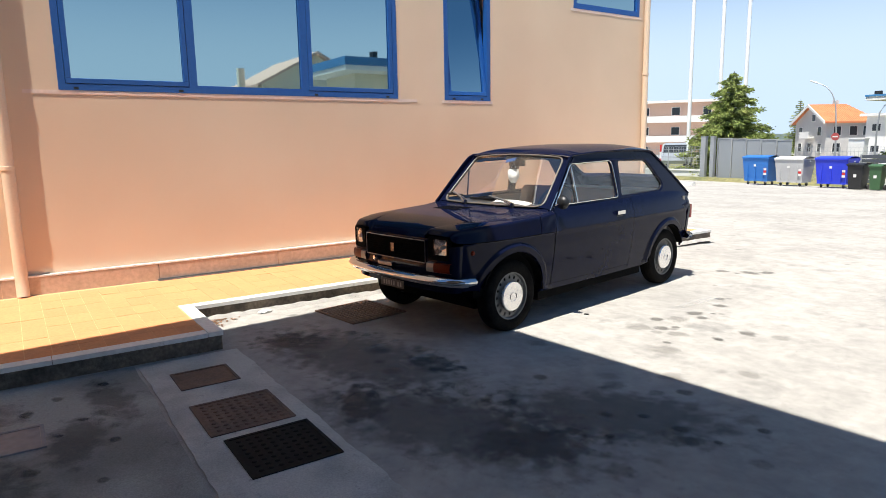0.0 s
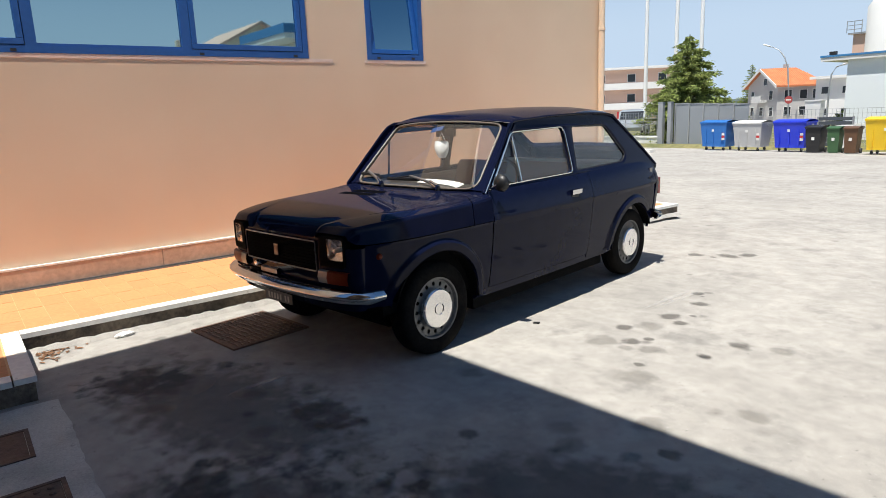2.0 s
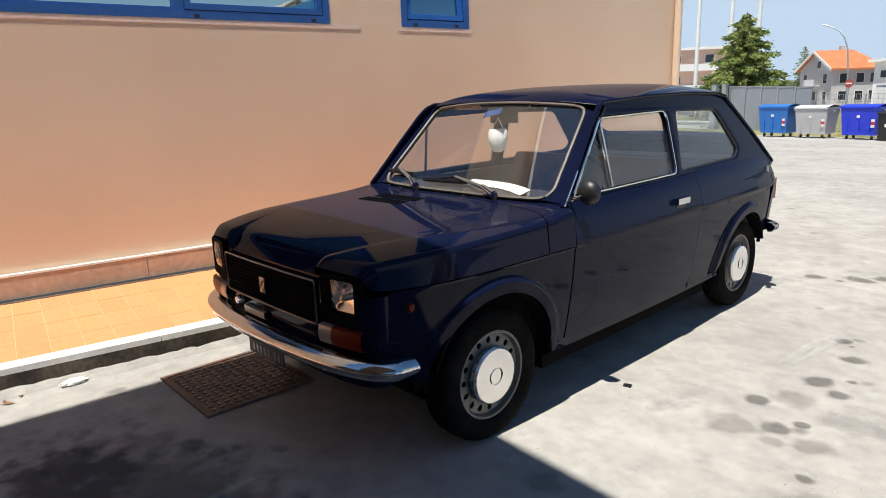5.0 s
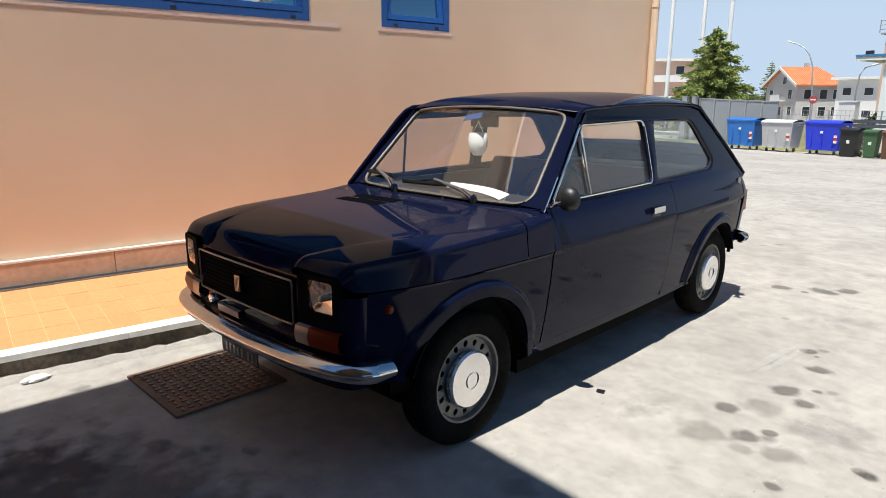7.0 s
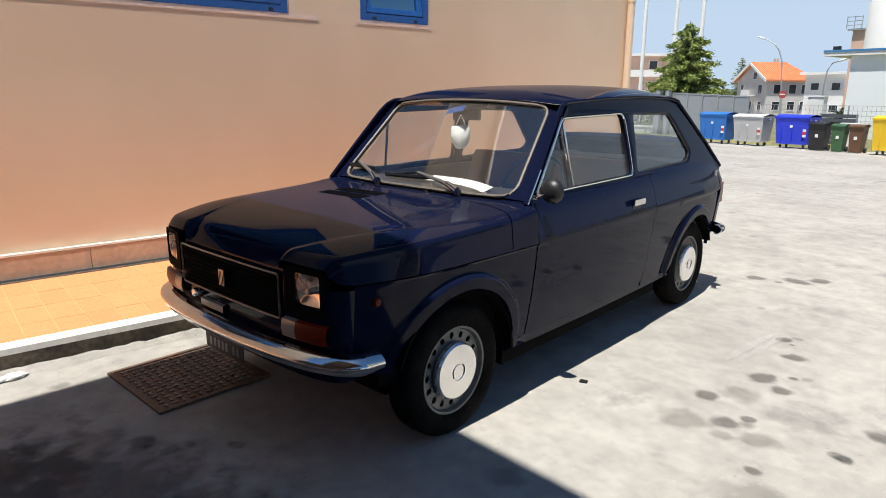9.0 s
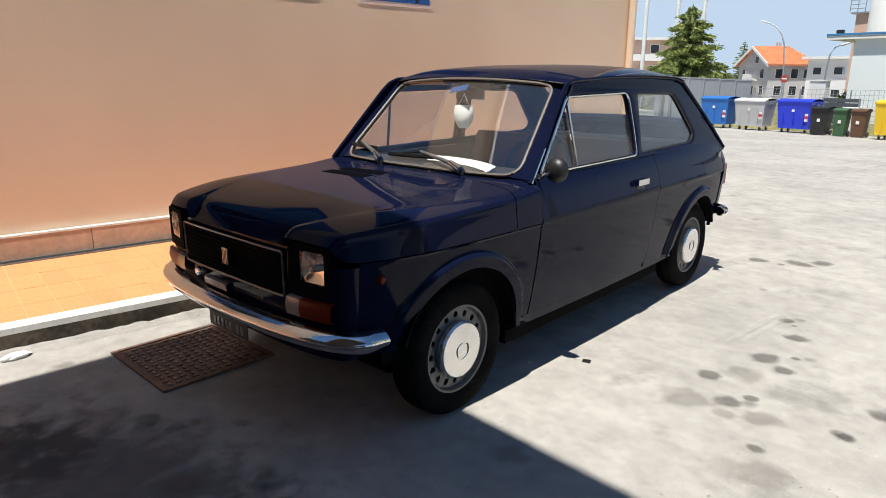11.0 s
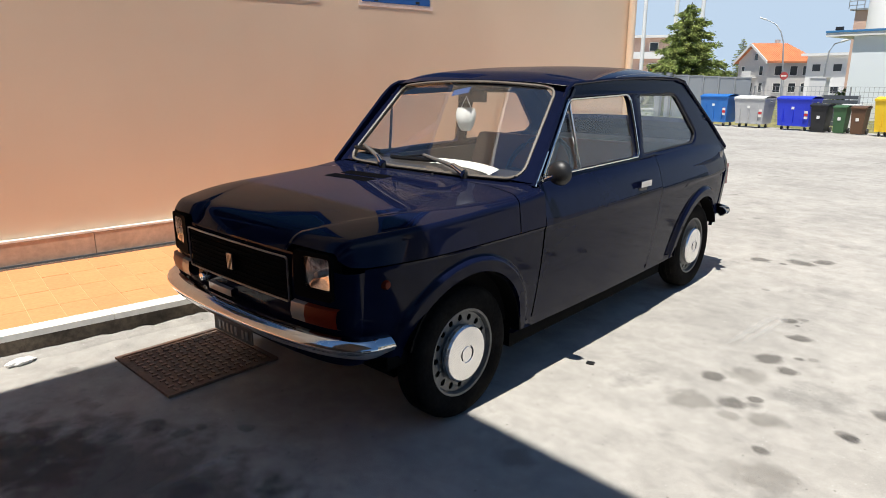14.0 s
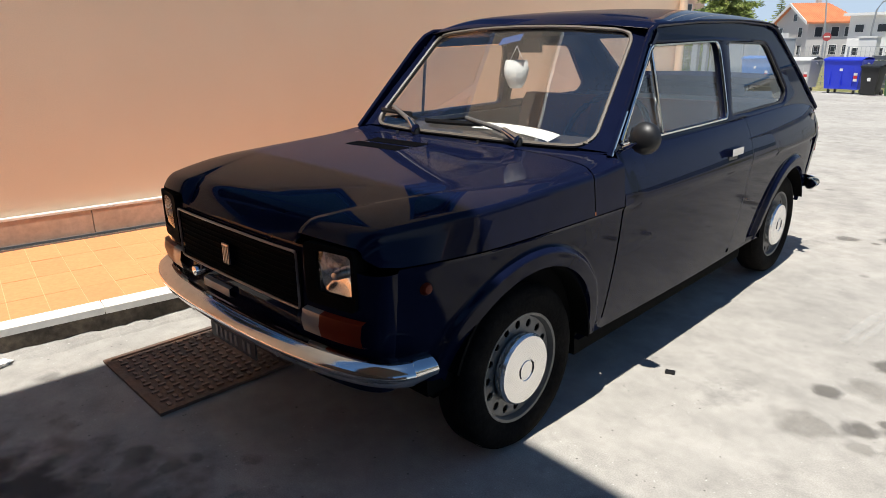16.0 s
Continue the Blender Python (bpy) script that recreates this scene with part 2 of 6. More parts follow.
M["grime"] = stain_material("ground_in_grime", (0.055, 0.056, 0.057), 0.42)
M["scuff"] = stain_material("pale_scuff", (0.60, 0.58, 0.54), 0.27)
# dark tone for the added porch walls and column, chosen to dim the shade
M["porchwall"] = material("dark_blocker_wall", (0.105, 0.082, 0.070), 0.9, vary=0.15, fine=12)
M["rustiron"] = material("rusty_iron", (0.13, 0.09, 0.072), 0.65, metal=0.2, vary=0.25, fine=40, bump=0.3, color2=(0.17, 0.092, 0.058), scale=7)
M["cream"] = material("cream_plaster", (0.70, 0.63, 0.50), 0.9, vary=0.05)
M["greylid"] = material("grey_metal_lid", (0.20, 0.215, 0.235), 0.5, vary=0.15, fine=20)


# ---- building blocks ----
def link(name, bm, mat, parent=None, smooth=False, bevel=0.0, angle=40):
    """Link a bmesh as one mesh object."""
    if bevel:
        edges = [e for e in bm.edges if len(e.link_faces) == 2 and e.calc_face_angle(0) > radians(30)]
        bmesh.ops.bevel(bm, geom=edges, offset=bevel, segments=2, affect="EDGES", profile=0.6)
    bmesh.ops.recalc_face_normals(bm, faces=bm.faces)
    me = bpy.data.meshes.new(name)
    bm.to_mesh(me)
    bm.free()
    for mt in (mat if isinstance(mat, (list, tuple)) else [mat]):
        me.materials.append(mt)
    if smooth:
        me.polygons.foreach_set("use_smooth", [True] * len(me.polygons))
        me.set_sharp_from_angle(angle=radians(angle))
    ob = new(name, me)
    if parent:
        ob.parent = parent
    return ob


def part(name, bm, mat, parent, label="", smooth=False, bevel=0.0, angle=40):
    ob = link(name, bm, mat, parent, smooth, bevel, angle)
    return tagged(ob, label=label) if label else ob


def thing(name, m, label, category, group="", kind=""):
    ob = new(name)
    ob.matrix_world = m
    ob.empty_display_size = 0.1
    return tagged(ob, label, category, group, kind)


def box(bm, x0, x1, y0, y1, z0, z1, m=None):
    vs = [bm.verts.new(v) for v in ((x0, y0, z0), (x1, y0, z0), (x1, y1, z0), (x0, y1, z0), (x0, y0, z1), (x1, y0, z1), (x1, y1, z1), (x0, y1, z1))]
    for f in ((0, 3, 2, 1), (4, 5, 6, 7), (0, 1, 5, 4), (1, 2, 6, 5), (2, 3, 7, 6), (3, 0, 4, 7)):
        bm.faces.new([vs[i] for i in f])
    if m is not None:
        bmesh.ops.transform(bm, matrix=m, verts=vs)
    return vs


def boxed(*args, m=None):
    bm = bmesh.new()
    box(bm, *args, m=m)
    return bm


def prism(bm, pts, axis, a, b):
    """Extrude a closed outline (pairs) along an axis from a to b."""
    def put(p, t):
        return {"x": (t, p[0], p[1]), "y": (p[0], t, p[1]), "z": (p[0], p[1], t)}[axis]
    lo, hi = [bm.verts.new(put(p, a)) for p in pts], [bm.verts.new(put(p, b)) for p in pts]
    bm.faces.new(lo[::-1])
    bm.faces.new(hi)
    for i in range(len(pts)):
        j = (i + 1) % len(pts)
        bm.faces.new((lo[i], lo[j], hi[j], hi[i]))
    return lo + hi


def tube(bm, path, r, seg=10, r_end=None, cap=True):
    """A round bar along a path of points."""
    pts = [Vector(p) for p in path]
    rings, up = [], Vector((0, 0, 1))
    for i, p in enumerate(pts):
        d = (pts[min(i + 1, len(pts) - 1)] - pts[max(i - 1, 0)]).normalized()
        ref = up if abs(d.dot(up)) < 0.95 else Vector((1, 0, 0))
        a = d.cross(ref).normalized()
        b = a.cross(d).normalized()
        rr = r if r_end is None else r + (r_end - r) * i / (len(pts) - 1)
        rings.append([bm.verts.new(p + (a * math.cos(2 * math.pi * k / seg) + b * math.sin(2 * math.pi * k / seg)) * rr) for k in range(seg)])
    for u, v in zip(rings, rings[1:]):
        for k in range(seg):
            bm.faces.new((u[k], u[(k + 1) % seg], v[(k + 1) % seg], v[k]))
    if cap:
        bm.faces.new(rings[0][::-1])
        bm.faces.new(rings[-1])
    return bm


def lathe(bm, prof, seg=32, axis="z", at=(0, 0, 0)):
    """Turn a profile of (radius, height) round an axis."""
    rings = []
    for r, h in prof:
        ring = []
        for k in range(seg):
            c, s = math.cos(2 * math.pi * k / seg) * r, math.sin(2 * math.pi * k / seg) * r
            p = {"z": (c, s, h), "x": (h, c, s), "y": (c, h, s)}[axis]
            ring.append(bm.verts.new(Vector(p) + Vector(at)))
        rings.append(ring)
    for u, v in zip(rings, rings[1:]):
        for k in range(seg):
            bm.faces.new((u[k], u[(k + 1) % seg], v[(k + 1) % seg], v[k]))
    bmesh.ops.remove_doubles(bm, verts=[v for r in rings for v in r], dist=1e-6)
    return bm


def ground_z(y):
    """The yard falls away gently beyond the building."""
    t = max(0.0, y - 3.0)
    return -0.034 * t * t / (t + 2.0) if y < 60 else -0.034 * 57 * 57 / 59


# ---- setting: yard ----
def build_ground():
    xs = sorted({-400, -200, -120, -80, -60, -45, -35, -28, -22, -18, -15, -12, -10, -8, -6, -4, -2, 0, 2, 4, 6, 8, 11, 15, 20, 30, 45, 70, 120, 300})
    ys = sorted({-60, -30, -15, -8, -4, -1, 1, 2, 3, 3.5, 4, 5, 6, 7, 8, 9, 10, 12, 14, 16, 18, 20, 22, 24, 26, 28, 31, 35, 40, 46, 52, 60, 80, 120, 200, 350, 600})
    bm = bmesh.new()
    g = [[bm.verts.new((x, y, ground_z(y))) for x in xs] for y in ys]
    for a, b in zip(g, g[1:]):
        for i in range(len(xs) - 1):
            bm.faces.new((a[i], a[i + 1], b[i + 1], b[i]))
    ob = link("ground", bm, M["yard"], smooth=True)
    tagged(ob, "pale worn concrete yard with dark oil drips", "ground", kind="structure")


build_ground()

# ---- setting: building ----
WALL_END, WALL_START, WALL_TOP = 5.44, -9.0, 6.1
W1 = (-2.25, 1.145, 1.90, 3.55)      # main window opening: y0, y1, z0, z1
W2 = (1.80, 2.50, 1.90, 3.55)        # narrow window
W3 = (3.95, 5.30, 3.17, 4.4)        # high window


def wall_with_openings(name, holes, label):
    ycuts = sorted({WALL_START, WALL_END, *[h[0] for h in holes], *[h[1] for h in holes]})
    zcuts = sorted({0.0, WALL_TOP, *[h[2] for h in holes], *[h[3] for h in holes]})
    bm = bmesh.new()
    for y0, y1 in zip(ycuts, ycuts[1:]):
        for z0, z1 in zip(zcuts, zcuts[1:]):
            cy, cz = (y0 + y1) / 2, (z0 + z1) / 2
            if any(h[0] < cy < h[1] and h[2] < cz < h[3] for h in holes):
                continue
            box(bm, -0.3, 0.0, y0, y1, z0, z1)
    bmesh.ops.remove_doubles(bm, verts=bm.verts, dist=1e-5)
    seen = {}
    for f in list(bm.faces):
        seen.setdefault(tuple(sorted(v.index for v in f.verts)) if False else tuple(sorted((round(v.co.x, 4), round(v.co.y, 4), round(v.co.z, 4)) for v in f.verts)), []).append(f)
    bmesh.ops.delete(bm, geom=[f for fs in seen.values() if len(fs) > 1 for f in fs], context="FACES")
    return tagged(link(name, bm, M["plaster"]), label, "wall", kind="structure")


wall_with_openings("wall_west", [W1, W2, W3], "peach-coloured rendered wall of a low building")
# the rest of the building closes it off behind the facade
bm = bmesh.new()
box(bm, -12, -0.302, WALL_END - 0.3, WALL_END, 0, WALL_TOP)
tagged(link("wall_north", bm, M["plaster"]), "peach-coloured rendered end wall", "wall", kind="structure")
bm = bmesh.new()
box(bm, -12, -11.7, WALL_START, WALL_END - 0.302, 0, WALL_TOP)
tagged(link("wall_back", bm, M["plaster"]), "peach-coloured rendered rear wall", "wall", kind="structure")
bm = bmesh.new()
box(bm, -12.0, 0.05, WALL_START, WALL_END + 0.3, WALL_TOP, WALL_TOP + 0.15)
tagged(link("roof_slab", bm, M["white"]), "flat roof slab over the peach building", "roof", kind="structure")

PAVE = 0.13

# ---- setting: windows ----
def ring(bm, x0, x1, y0, y1, z0, z1, w, wb=None):
    """A rectangular frame in a wall along y."""
    wb = w if wb is None else wb
    box(bm, x0, x1, y0, y1, z0, z0 + wb)
    box(bm, x0, x1, y0, y1, z1 - w, z1)
    box(bm, x0, x1, y0, y0 + w, z0 + wb, z1 - w)
    box(bm, x0, x1, y1 - w, y1, z0 + wb, z1 - w)


def build_window(name, opening, mullions, sashes, label, tilt=0):
    y0, y1, z0, z1 = opening
    w = tagged(new(name), label, "window", kind="structure")
    bm = bmesh.new()
    ring(bm, -0.07, 0.006, y0, y1, z0, z1, 0.055)
    for y in mullions:
        box(bm, -0.068, 0.004, y - 0.038, y + 0.038, z0 + 0.055, z1 - 0.055)
    part("window_frame", bm, M["frameblue"], w, "blue painted metal frame", bevel=0.004)
    edges = [y0 + 0.055, *[v for y in mullions for v in (y - 0.038, y + 0.038)], y1 - 0.055]
    for k in range(0, len(edges), 2):
        a, b = edges[k], edges[k + 1]
        lo, hi = z0 + 0.055, z1 - 0.055
        m = Matrix.Identity(4)
        if tilt:
            m = Matrix.Translation((-0.02, 0, lo)) @ Matrix.Rotation(radians(-tilt), 4, "Y") @ Matrix.Translation((0.02, 0, -lo))
        if k // 2 in sashes:
            bm = bmesh.new()
            ring(bm, -0.05, 0.008, a + 0.004, b - 0.004, lo + 0.004, hi - 0.004, 0.045)
            bmesh.ops.transform(bm, matrix=m, verts=bm.verts)
            sash = part("sash", bm, M["frameblue"], w, "blue opening sash", bevel=0.004)
            bm = boxed(-0.024, -0.018, a + 0.045, b - 0.045, lo + 0.045, hi - 0.045)
            bmesh.ops.transform(bm, matrix=m, verts=bm.verts)
            part("pane", bm, M["pane"], sash, "mirrored blue-grey pane")
            for yy in (a + 0.06, b - 0.10):
                bm = boxed(0.006, 0.0085, yy, yy + 0.04, z0 + 0.008, z0 + 0.03)
                part("drain_cap", bm, M["black"], w)
        else:
            part("pane", boxed(-0.030, -0.024, a, b, lo, hi), M["pane"], w, "mirrored blue-grey pane")
            part("bead", boxed(-0.024, -0.006, a, b, lo, lo + 0.018), M["frameblue"], w)
    return w


build_window("window_1", W1, (-1.12, 0.02), (0, 2), "wide blue-framed window with mirrored panes")
build_window("window_2", W2, (), (0,), "narrow blue-framed window tilted open", tilt=7)
build_window("window_3", W3, (), (), "high blue-framed window with a mirrored pane")
for nm, a, b, z in (("sill_1", -2.52, 1.405, 1.898), ("sill_2", 1.765, 2.535, 1.898), ("sill_3", W3[0] - 0.05, W3[1] + 0.05, W3[2] - 0.002)):
    bm = boxed(-0.08, 0.004, a, b, z - 0.032, z)
    tagged(link(nm, bm, M["sillstone"], bevel=0.002), "pale stone window sill", "sill", kind="structure")
# black box behind the tilted sash, its colour standing in for an unlit room
tagged(link("room_lining", boxed(-0.9, -0.305, 1.7, 2.6, 1.8, 3.7), M["black"]), "black box standing in for the unlit room", "wall", kind="structure")

# ---- setting: plinth, pavement, kerb ----
plinth = tagged(new("plinth"), "brownish stone plinth along the wall foot", "plinth", kind="structure")
y = -8.9
k = 0
while y < WALL_END - 0.2:
    n = min(1.18 + 0.04 * ((k * 7) % 3), WALL_END - y)
    part("stone_panel", boxed(0.002, 0.042 + 0.001 * (k % 2), y, y + n - 0.004, PAVE, 0.287), M["plinth"], plinth, bevel=0.003)
    y += n
    k += 1
channel = tagged(new("drain_channel"), "narrow black drain profile at the plinth foot", "drain", kind="structure")
part("channel_edge", boxed(0.046, 0.054, -1.60, 5.2, PAVE - 0.02, PAVE + 0.016), M["dullgrey"], channel)
part("channel_slot", boxed(0.054, 0.090, -1.60, 5.2, PAVE - 0.02, PAVE + 0.003), M["black"], channel)
part("channel_lip", boxed(0.090, 0.096, -1.60, 5.2, PAVE - 0.02, PAVE + 0.010), M["dullgrey"], channel)
# sunlit upper edge of the plinth, put in as a white strip
part("ledge", boxed(0.002, 0.0455, -8.9, WALL_END - 0.1, 0.289, 0.303), M["kerbstone"], plinth, "white strip drawn for the sunlit top of the plinth", bevel=0.002)

KX, PX, PY, PEND = 1.345, 2.19, -1.57, 5.32
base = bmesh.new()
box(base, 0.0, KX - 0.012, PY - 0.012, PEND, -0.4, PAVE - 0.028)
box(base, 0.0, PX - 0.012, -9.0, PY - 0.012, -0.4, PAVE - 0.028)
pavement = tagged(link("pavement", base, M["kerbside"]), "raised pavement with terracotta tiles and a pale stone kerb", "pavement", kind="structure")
part("tile_bed", boxed(0.0, KX - 0.10, PY - 0.10, PEND - 0.10, PAVE - 0.028, PAVE - 0.0015), M["grout"], pavement)
part("tile_bed", boxed(0.0, PX - 0.10, -9.0, PY - 0.10, PAVE - 0.028, PAVE - 0.0015), M["grout"], pavement)


def kerb_stones(x0, x1, y0, y1, along):
    n = max(1, round(((y1 - y0) if along == "y" else (x1 - x0)) / 0.95))
    for i in range(n):
        if along == "y":
            a, b = y0 + (y1 - y0) * i / n, y0 + (y1 - y0) * (i + 1) / n - 0.004
            bm = boxed(x0, x1 + 0.002 * (i % 3), a, b, PAVE - 0.028, PAVE + 0.003)
        else:
            a, b = x0 + (x1 - x0) * i / n, x0 + (x1 - x0) * (i + 1) / n - 0.004
            bm = boxed(a, b, y0, y1, PAVE - 0.028, PAVE + 0.003)
        part("kerb_stone", bm, M["kerbstone"], pavement, bevel=0.005)


kerb_stones(KX - 0.10, KX, PY, PEND, "y")
kerb_stones(KX - 0.10, PX, PY - 0.10, PY - 0.003, "x")
kerb_stones(PX - 0.10, PX, -9.0, PY - 0.104, "y")
kerb_stones(0.0, KX - 0.104, PEND - 0.10, PEND, "x")


def haunch(name, x0, x1, y0, y1, along, h, label):
    """Rough concrete run up against the kerb foot."""
    n = int((y1 - y0 if along == "y" else x1 - x0) / 0.035)
    rows = []
    for i in range(n + 1):
        t = (y0 + (y1 - y0) * i / n) if along == "y" else (x0 + (x1 - x0) * i / n)
        k = 0.8 + 0.25 * noise.noise((t * 3.1, 4.0, 1.0)) + 0.3 * noise.noise((t * 14.0, 4.0, 1.0)) + 0.2 * noise.noise((t * 40.0, 4.0, 1.0))
        w = 0.075 * (0.8 + 0.5 * noise.noise((t * 4.3, 9.0, 1.0)) + 0.25 * noise.noise((t * 19.0, 2.0, 1.0)))
        prof = ((0.0, h * max(0.15, k)), (0.35, h * max(0.12, k) * 0.8), (0.75, h * max(0.1, k) * 0.3), (1.0, -0.004))
        rows.append([(x0 + w * f, t, z) if along == "y" else (t, y1 - 0.001 + w * f, z) for f, z in prof])
    verts = [p for r in rows for p in r]
    faces = [(4 * i + j, 4 * i + j + 1, 4 * i + 5 + j, 4 * i + 4 + j) for i in range(n) for j in range(3)]
    me = bpy.data.meshes.new(name)
    me.from_pydata(verts, [], faces)
    me.materials.append(M["yard"])
    tagged(new(name, me), label, "kerb", kind="structure")


haunch("kerb_haunch_1", KX - 0.012, KX, PY, PEND, "y", 0.038, "rough concrete run up against the kerb foot")


def downpipe(name, y, x, shoe):
    p = tagged(new(name), "painted round downpipe fixed to the wall", "pipe", kind="structure")
    bm = bmesh.new()
    path = [(x, y, WALL_TOP), (x, y, 0.42), (x, y, 0.30), (x + 0.01, y, 0.22), (x + 0.03, y, PAVE + 0.002)] if shoe else [(x, y, WALL_TOP), (x, y, 0.02)]
    tube(bm, path, 0.05 if shoe else 0.042, 18)
    part("pipe", bm, M["pipe"], p, smooth=True)
    for z in (1.24, 2.35, 4.4):
        bm = bmesh.new()
        r = 0.05 if shoe else 0.042
        lathe(bm, [(r + 0.001, -0.018), (r + 0.006, -0.016), (r + 0.006, 0.016), (r + 0.001, 0.018)], 18, at=(x, y, z))
        part("clamp", bm, M["pipe"], p, smooth=True)
    return p


downpipe("downpipe_1", -2.69, 0.042, True)
downpipe("downpipe_2", 5.42, 0.055, False)

# ---- unseen porch roof, placed by its shadow edge, that shades the near half of the yard ----
canopy = tagged(new("canopy"), "unseen flat porch roof on columns, placed to shade the near yard", "canopy", kind="structure")
CZ = 4.6
canopy.matrix_world = pose(2.156, -1.343, 0, 0, 0, 4.8)
# dark underside keeps bounced light out of the shade; the column is added
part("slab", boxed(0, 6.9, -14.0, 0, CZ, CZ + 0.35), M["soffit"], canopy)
for cx in (6.2,):
    part("column", boxed(cx, cx + 0.4, -5.4, -5.0, 0.0, CZ - 0.002), M["porchwall"], canopy, bevel=0.01)
# unseen walls added to hold light off the shaded yard
tagged(link("wall_south", boxed(0.002, 14.0, -9.4, -9.0, 0, CZ), M["porchwall"]), "unseen dark wall added behind the porch to dim the shade", "wall", kind="structure")
tagged(link("wall_east", boxed(14.002, 14.3, -9.4, -2.6, 0, CZ), M["porchwall"]), "unseen dark wall added beside the porch to dim the shade", "wall", kind="structure")


# ---- yard details ----
def patch_mesh(x0, x1, y0, y1, ragged, z=0.004, n=60):
    """A cement patch with ragged edges."""
    pts = []
    for i in range(n):
        t = i / n * 4
        k, f = int(t), t - int(t)
        p = [(x0 + (x1 - x0) * f, y0), (x1, y0 + (y1 - y0) * f), (x1 - (x1 - x0) * f, y1), (x0, y1 - (y1 - y0) * f)][k]
        pts.append((p[0] + ragged * (noise.noise((p[0] * 2.1, p[1] * 2.1, 2.0)) * 0.6 + noise.noise((p[0] * 13, p[1] * 13, 2.0))), p[1] + ragged * (noise.noise((p[0] * 2.1, p[1] * 2.1, 7.0)) * 0.6 + noise.noise((p[0] * 13, p[1] * 13, 7.0)))))
    bm = bmesh.new()
    prism(bm, pts, "z", -0.05, z)
    return bm


tagged(link("cement_apron", patch_mesh(2.21, 9.0, -8.8, -2.15, 0.012, 0.003, 260), M["apron"]), "rough grey cement apron under the porch", "ground", kind="structure")
tagged(link("cement_strip", patch_mesh(2.24, 5.6, -2.13, -1.50, 0.012, 0.005, 400), M["patch"]), "pale cement strip round the drain covers", "ground", kind="structure")


def square_cover(name, x0, x1, y0, y1, label, mat, kind_of, z=0.008):
    c = thing(name, pose((x0 + x1) / 2, (y0 + y1) / 2, 0), label, "drain cover", "drain covers by the kerb")
    w, d = (x1 - x0) / 2, (y1 - y0) / 2
    bm = bmesh.new()
    for b in ((-w, w, -d, -d + 0.018), (-w, w, d - 0.018, d), (-w, -w + 0.018, -d + 0.018, d - 0.018), (w - 0.018, w, -d + 0.018, d - 0.018)):
        box(bm, *b, -0.03, z + 0.003)
    part("rim", bm, mat, c)
    part("lid", boxed(-w + 0.02, w - 0.02, -d + 0.02, d - 0.02, -0.03, z), mat, c)
    if kind_of in ("studs", "grid"):
        bm = bmesh.new()
        lathe(bm, [(0.0, 0.006), (0.010, 0.005), (0.014, 0.0)], 8)
        me = None
        for i in range(8):
            for j in range(8):
                px, py = -w + 0.055 + (2 * w - 0.11) * i / 7, -d + 0.055 + (2 * d - 0.11) * j / 7
                if me is None:
                    me = part("stud", bm, mat, c)
                    me.location = (px, py, z)
                    data = me.data
                else:
                    o = new("stud", data)
                    o.parent = c
                    o.location = (px, py, z)
    return c


square_cover("drain_cover", 2.53, 2.85, -2.0, -1.66, "small rusty brown iron drain cover", M["castiron"], "plain")
square_cover("drain_cover", 3.12, 3.57, -2.02, -1.59, "square iron drain cover with raised studs", M["castiron"], "studs")
square_cover("drain_cover", 3.64, 4.08, -1.98, -1.56, "square blackened iron drain cover with raised studs", M["darkiron"], "grid")
square_cover("drain_cover", 2.90, 3.20, -2.97, -2.68, "small grey metal cover in the cement", M["greylid"], "plain")


def manhole():
    m = pose(1.865, -0.36, 0, 0, 0, 8)
    c = thing("manhole_cover", m, "rusty iron manhole cover with a raised tread pattern", "manhole cover")
    bm = bmesh.new()
    w, d = 0.285, 0.265
    for b in ((-w, w, -d, -d + 0.022), (-w, w, d - 0.022, d), (-w, -w + 0.022, -d + 0.022, d - 0.022), (w - 0.022, w, -d + 0.022, d - 0.022)):
        box(bm, *b, -0.03, 0.012)
    part("rim", bm, M["rustiron"], c)
    part("lid", boxed(-w + 0.025, w - 0.025, -d + 0.025, d - 0.025, -0.03, 0.006), M["rustiron"], c)
    bm = bmesh.new()
    prism(bm, [(-0.015, 0.0), (-0.011, -0.006), (0.011, -0.006), (0.015, 0.0), (0.011, 0.006), (-0.011, 0.006)], "z", 0.0, 0.006)
    first = None
    for i in range(13):
        for j in range(12):
            x, y = -0.235 + 0.47 * i / 12, -0.215 + 0.43 * j / 11
            if first is None:
                first = part("tread_bar", bm, M["rustbar"], c)
                o = first
            else:
                o = new("tread_bar", first.data)
                o.parent = c
            o.location = (x, y, 0.006)
            o.rotation_euler = (0, 0, radians(90 if (i + j) % 2 else 0))


manhole()


def stain(x, y, r, stretch, turn, k):
    ob = tagged(new("oil_stain", STAIN_DATA[k % 3 == 0]), "dark dried oil drip on the concrete", "stain", "oil stains on the yard")
    ob.matrix_world = pose(x, y, ground_z(y) + 0.0037, 0, 0, turn) @ Matrix.Diagonal((r * stretch * 1.5, r * 1.5, 1, 1))


STAIN_DATA = []
for nm in ("stain", "stain2", "grime", "scuff"):
    bm = bmesh.new()
    vs = [bm.verts.new((math.cos(2 * math.pi * i / 20), math.sin(2 * math.pi * i / 20), 0)) for i in range(20)]
    bm.faces.new(vs)
    me = bpy.data.meshes.new("oil_stain")
    bm.to_mesh(me)
    bm.free()
    me.materials.append(M[nm])
    STAIN_DATA.append(me)

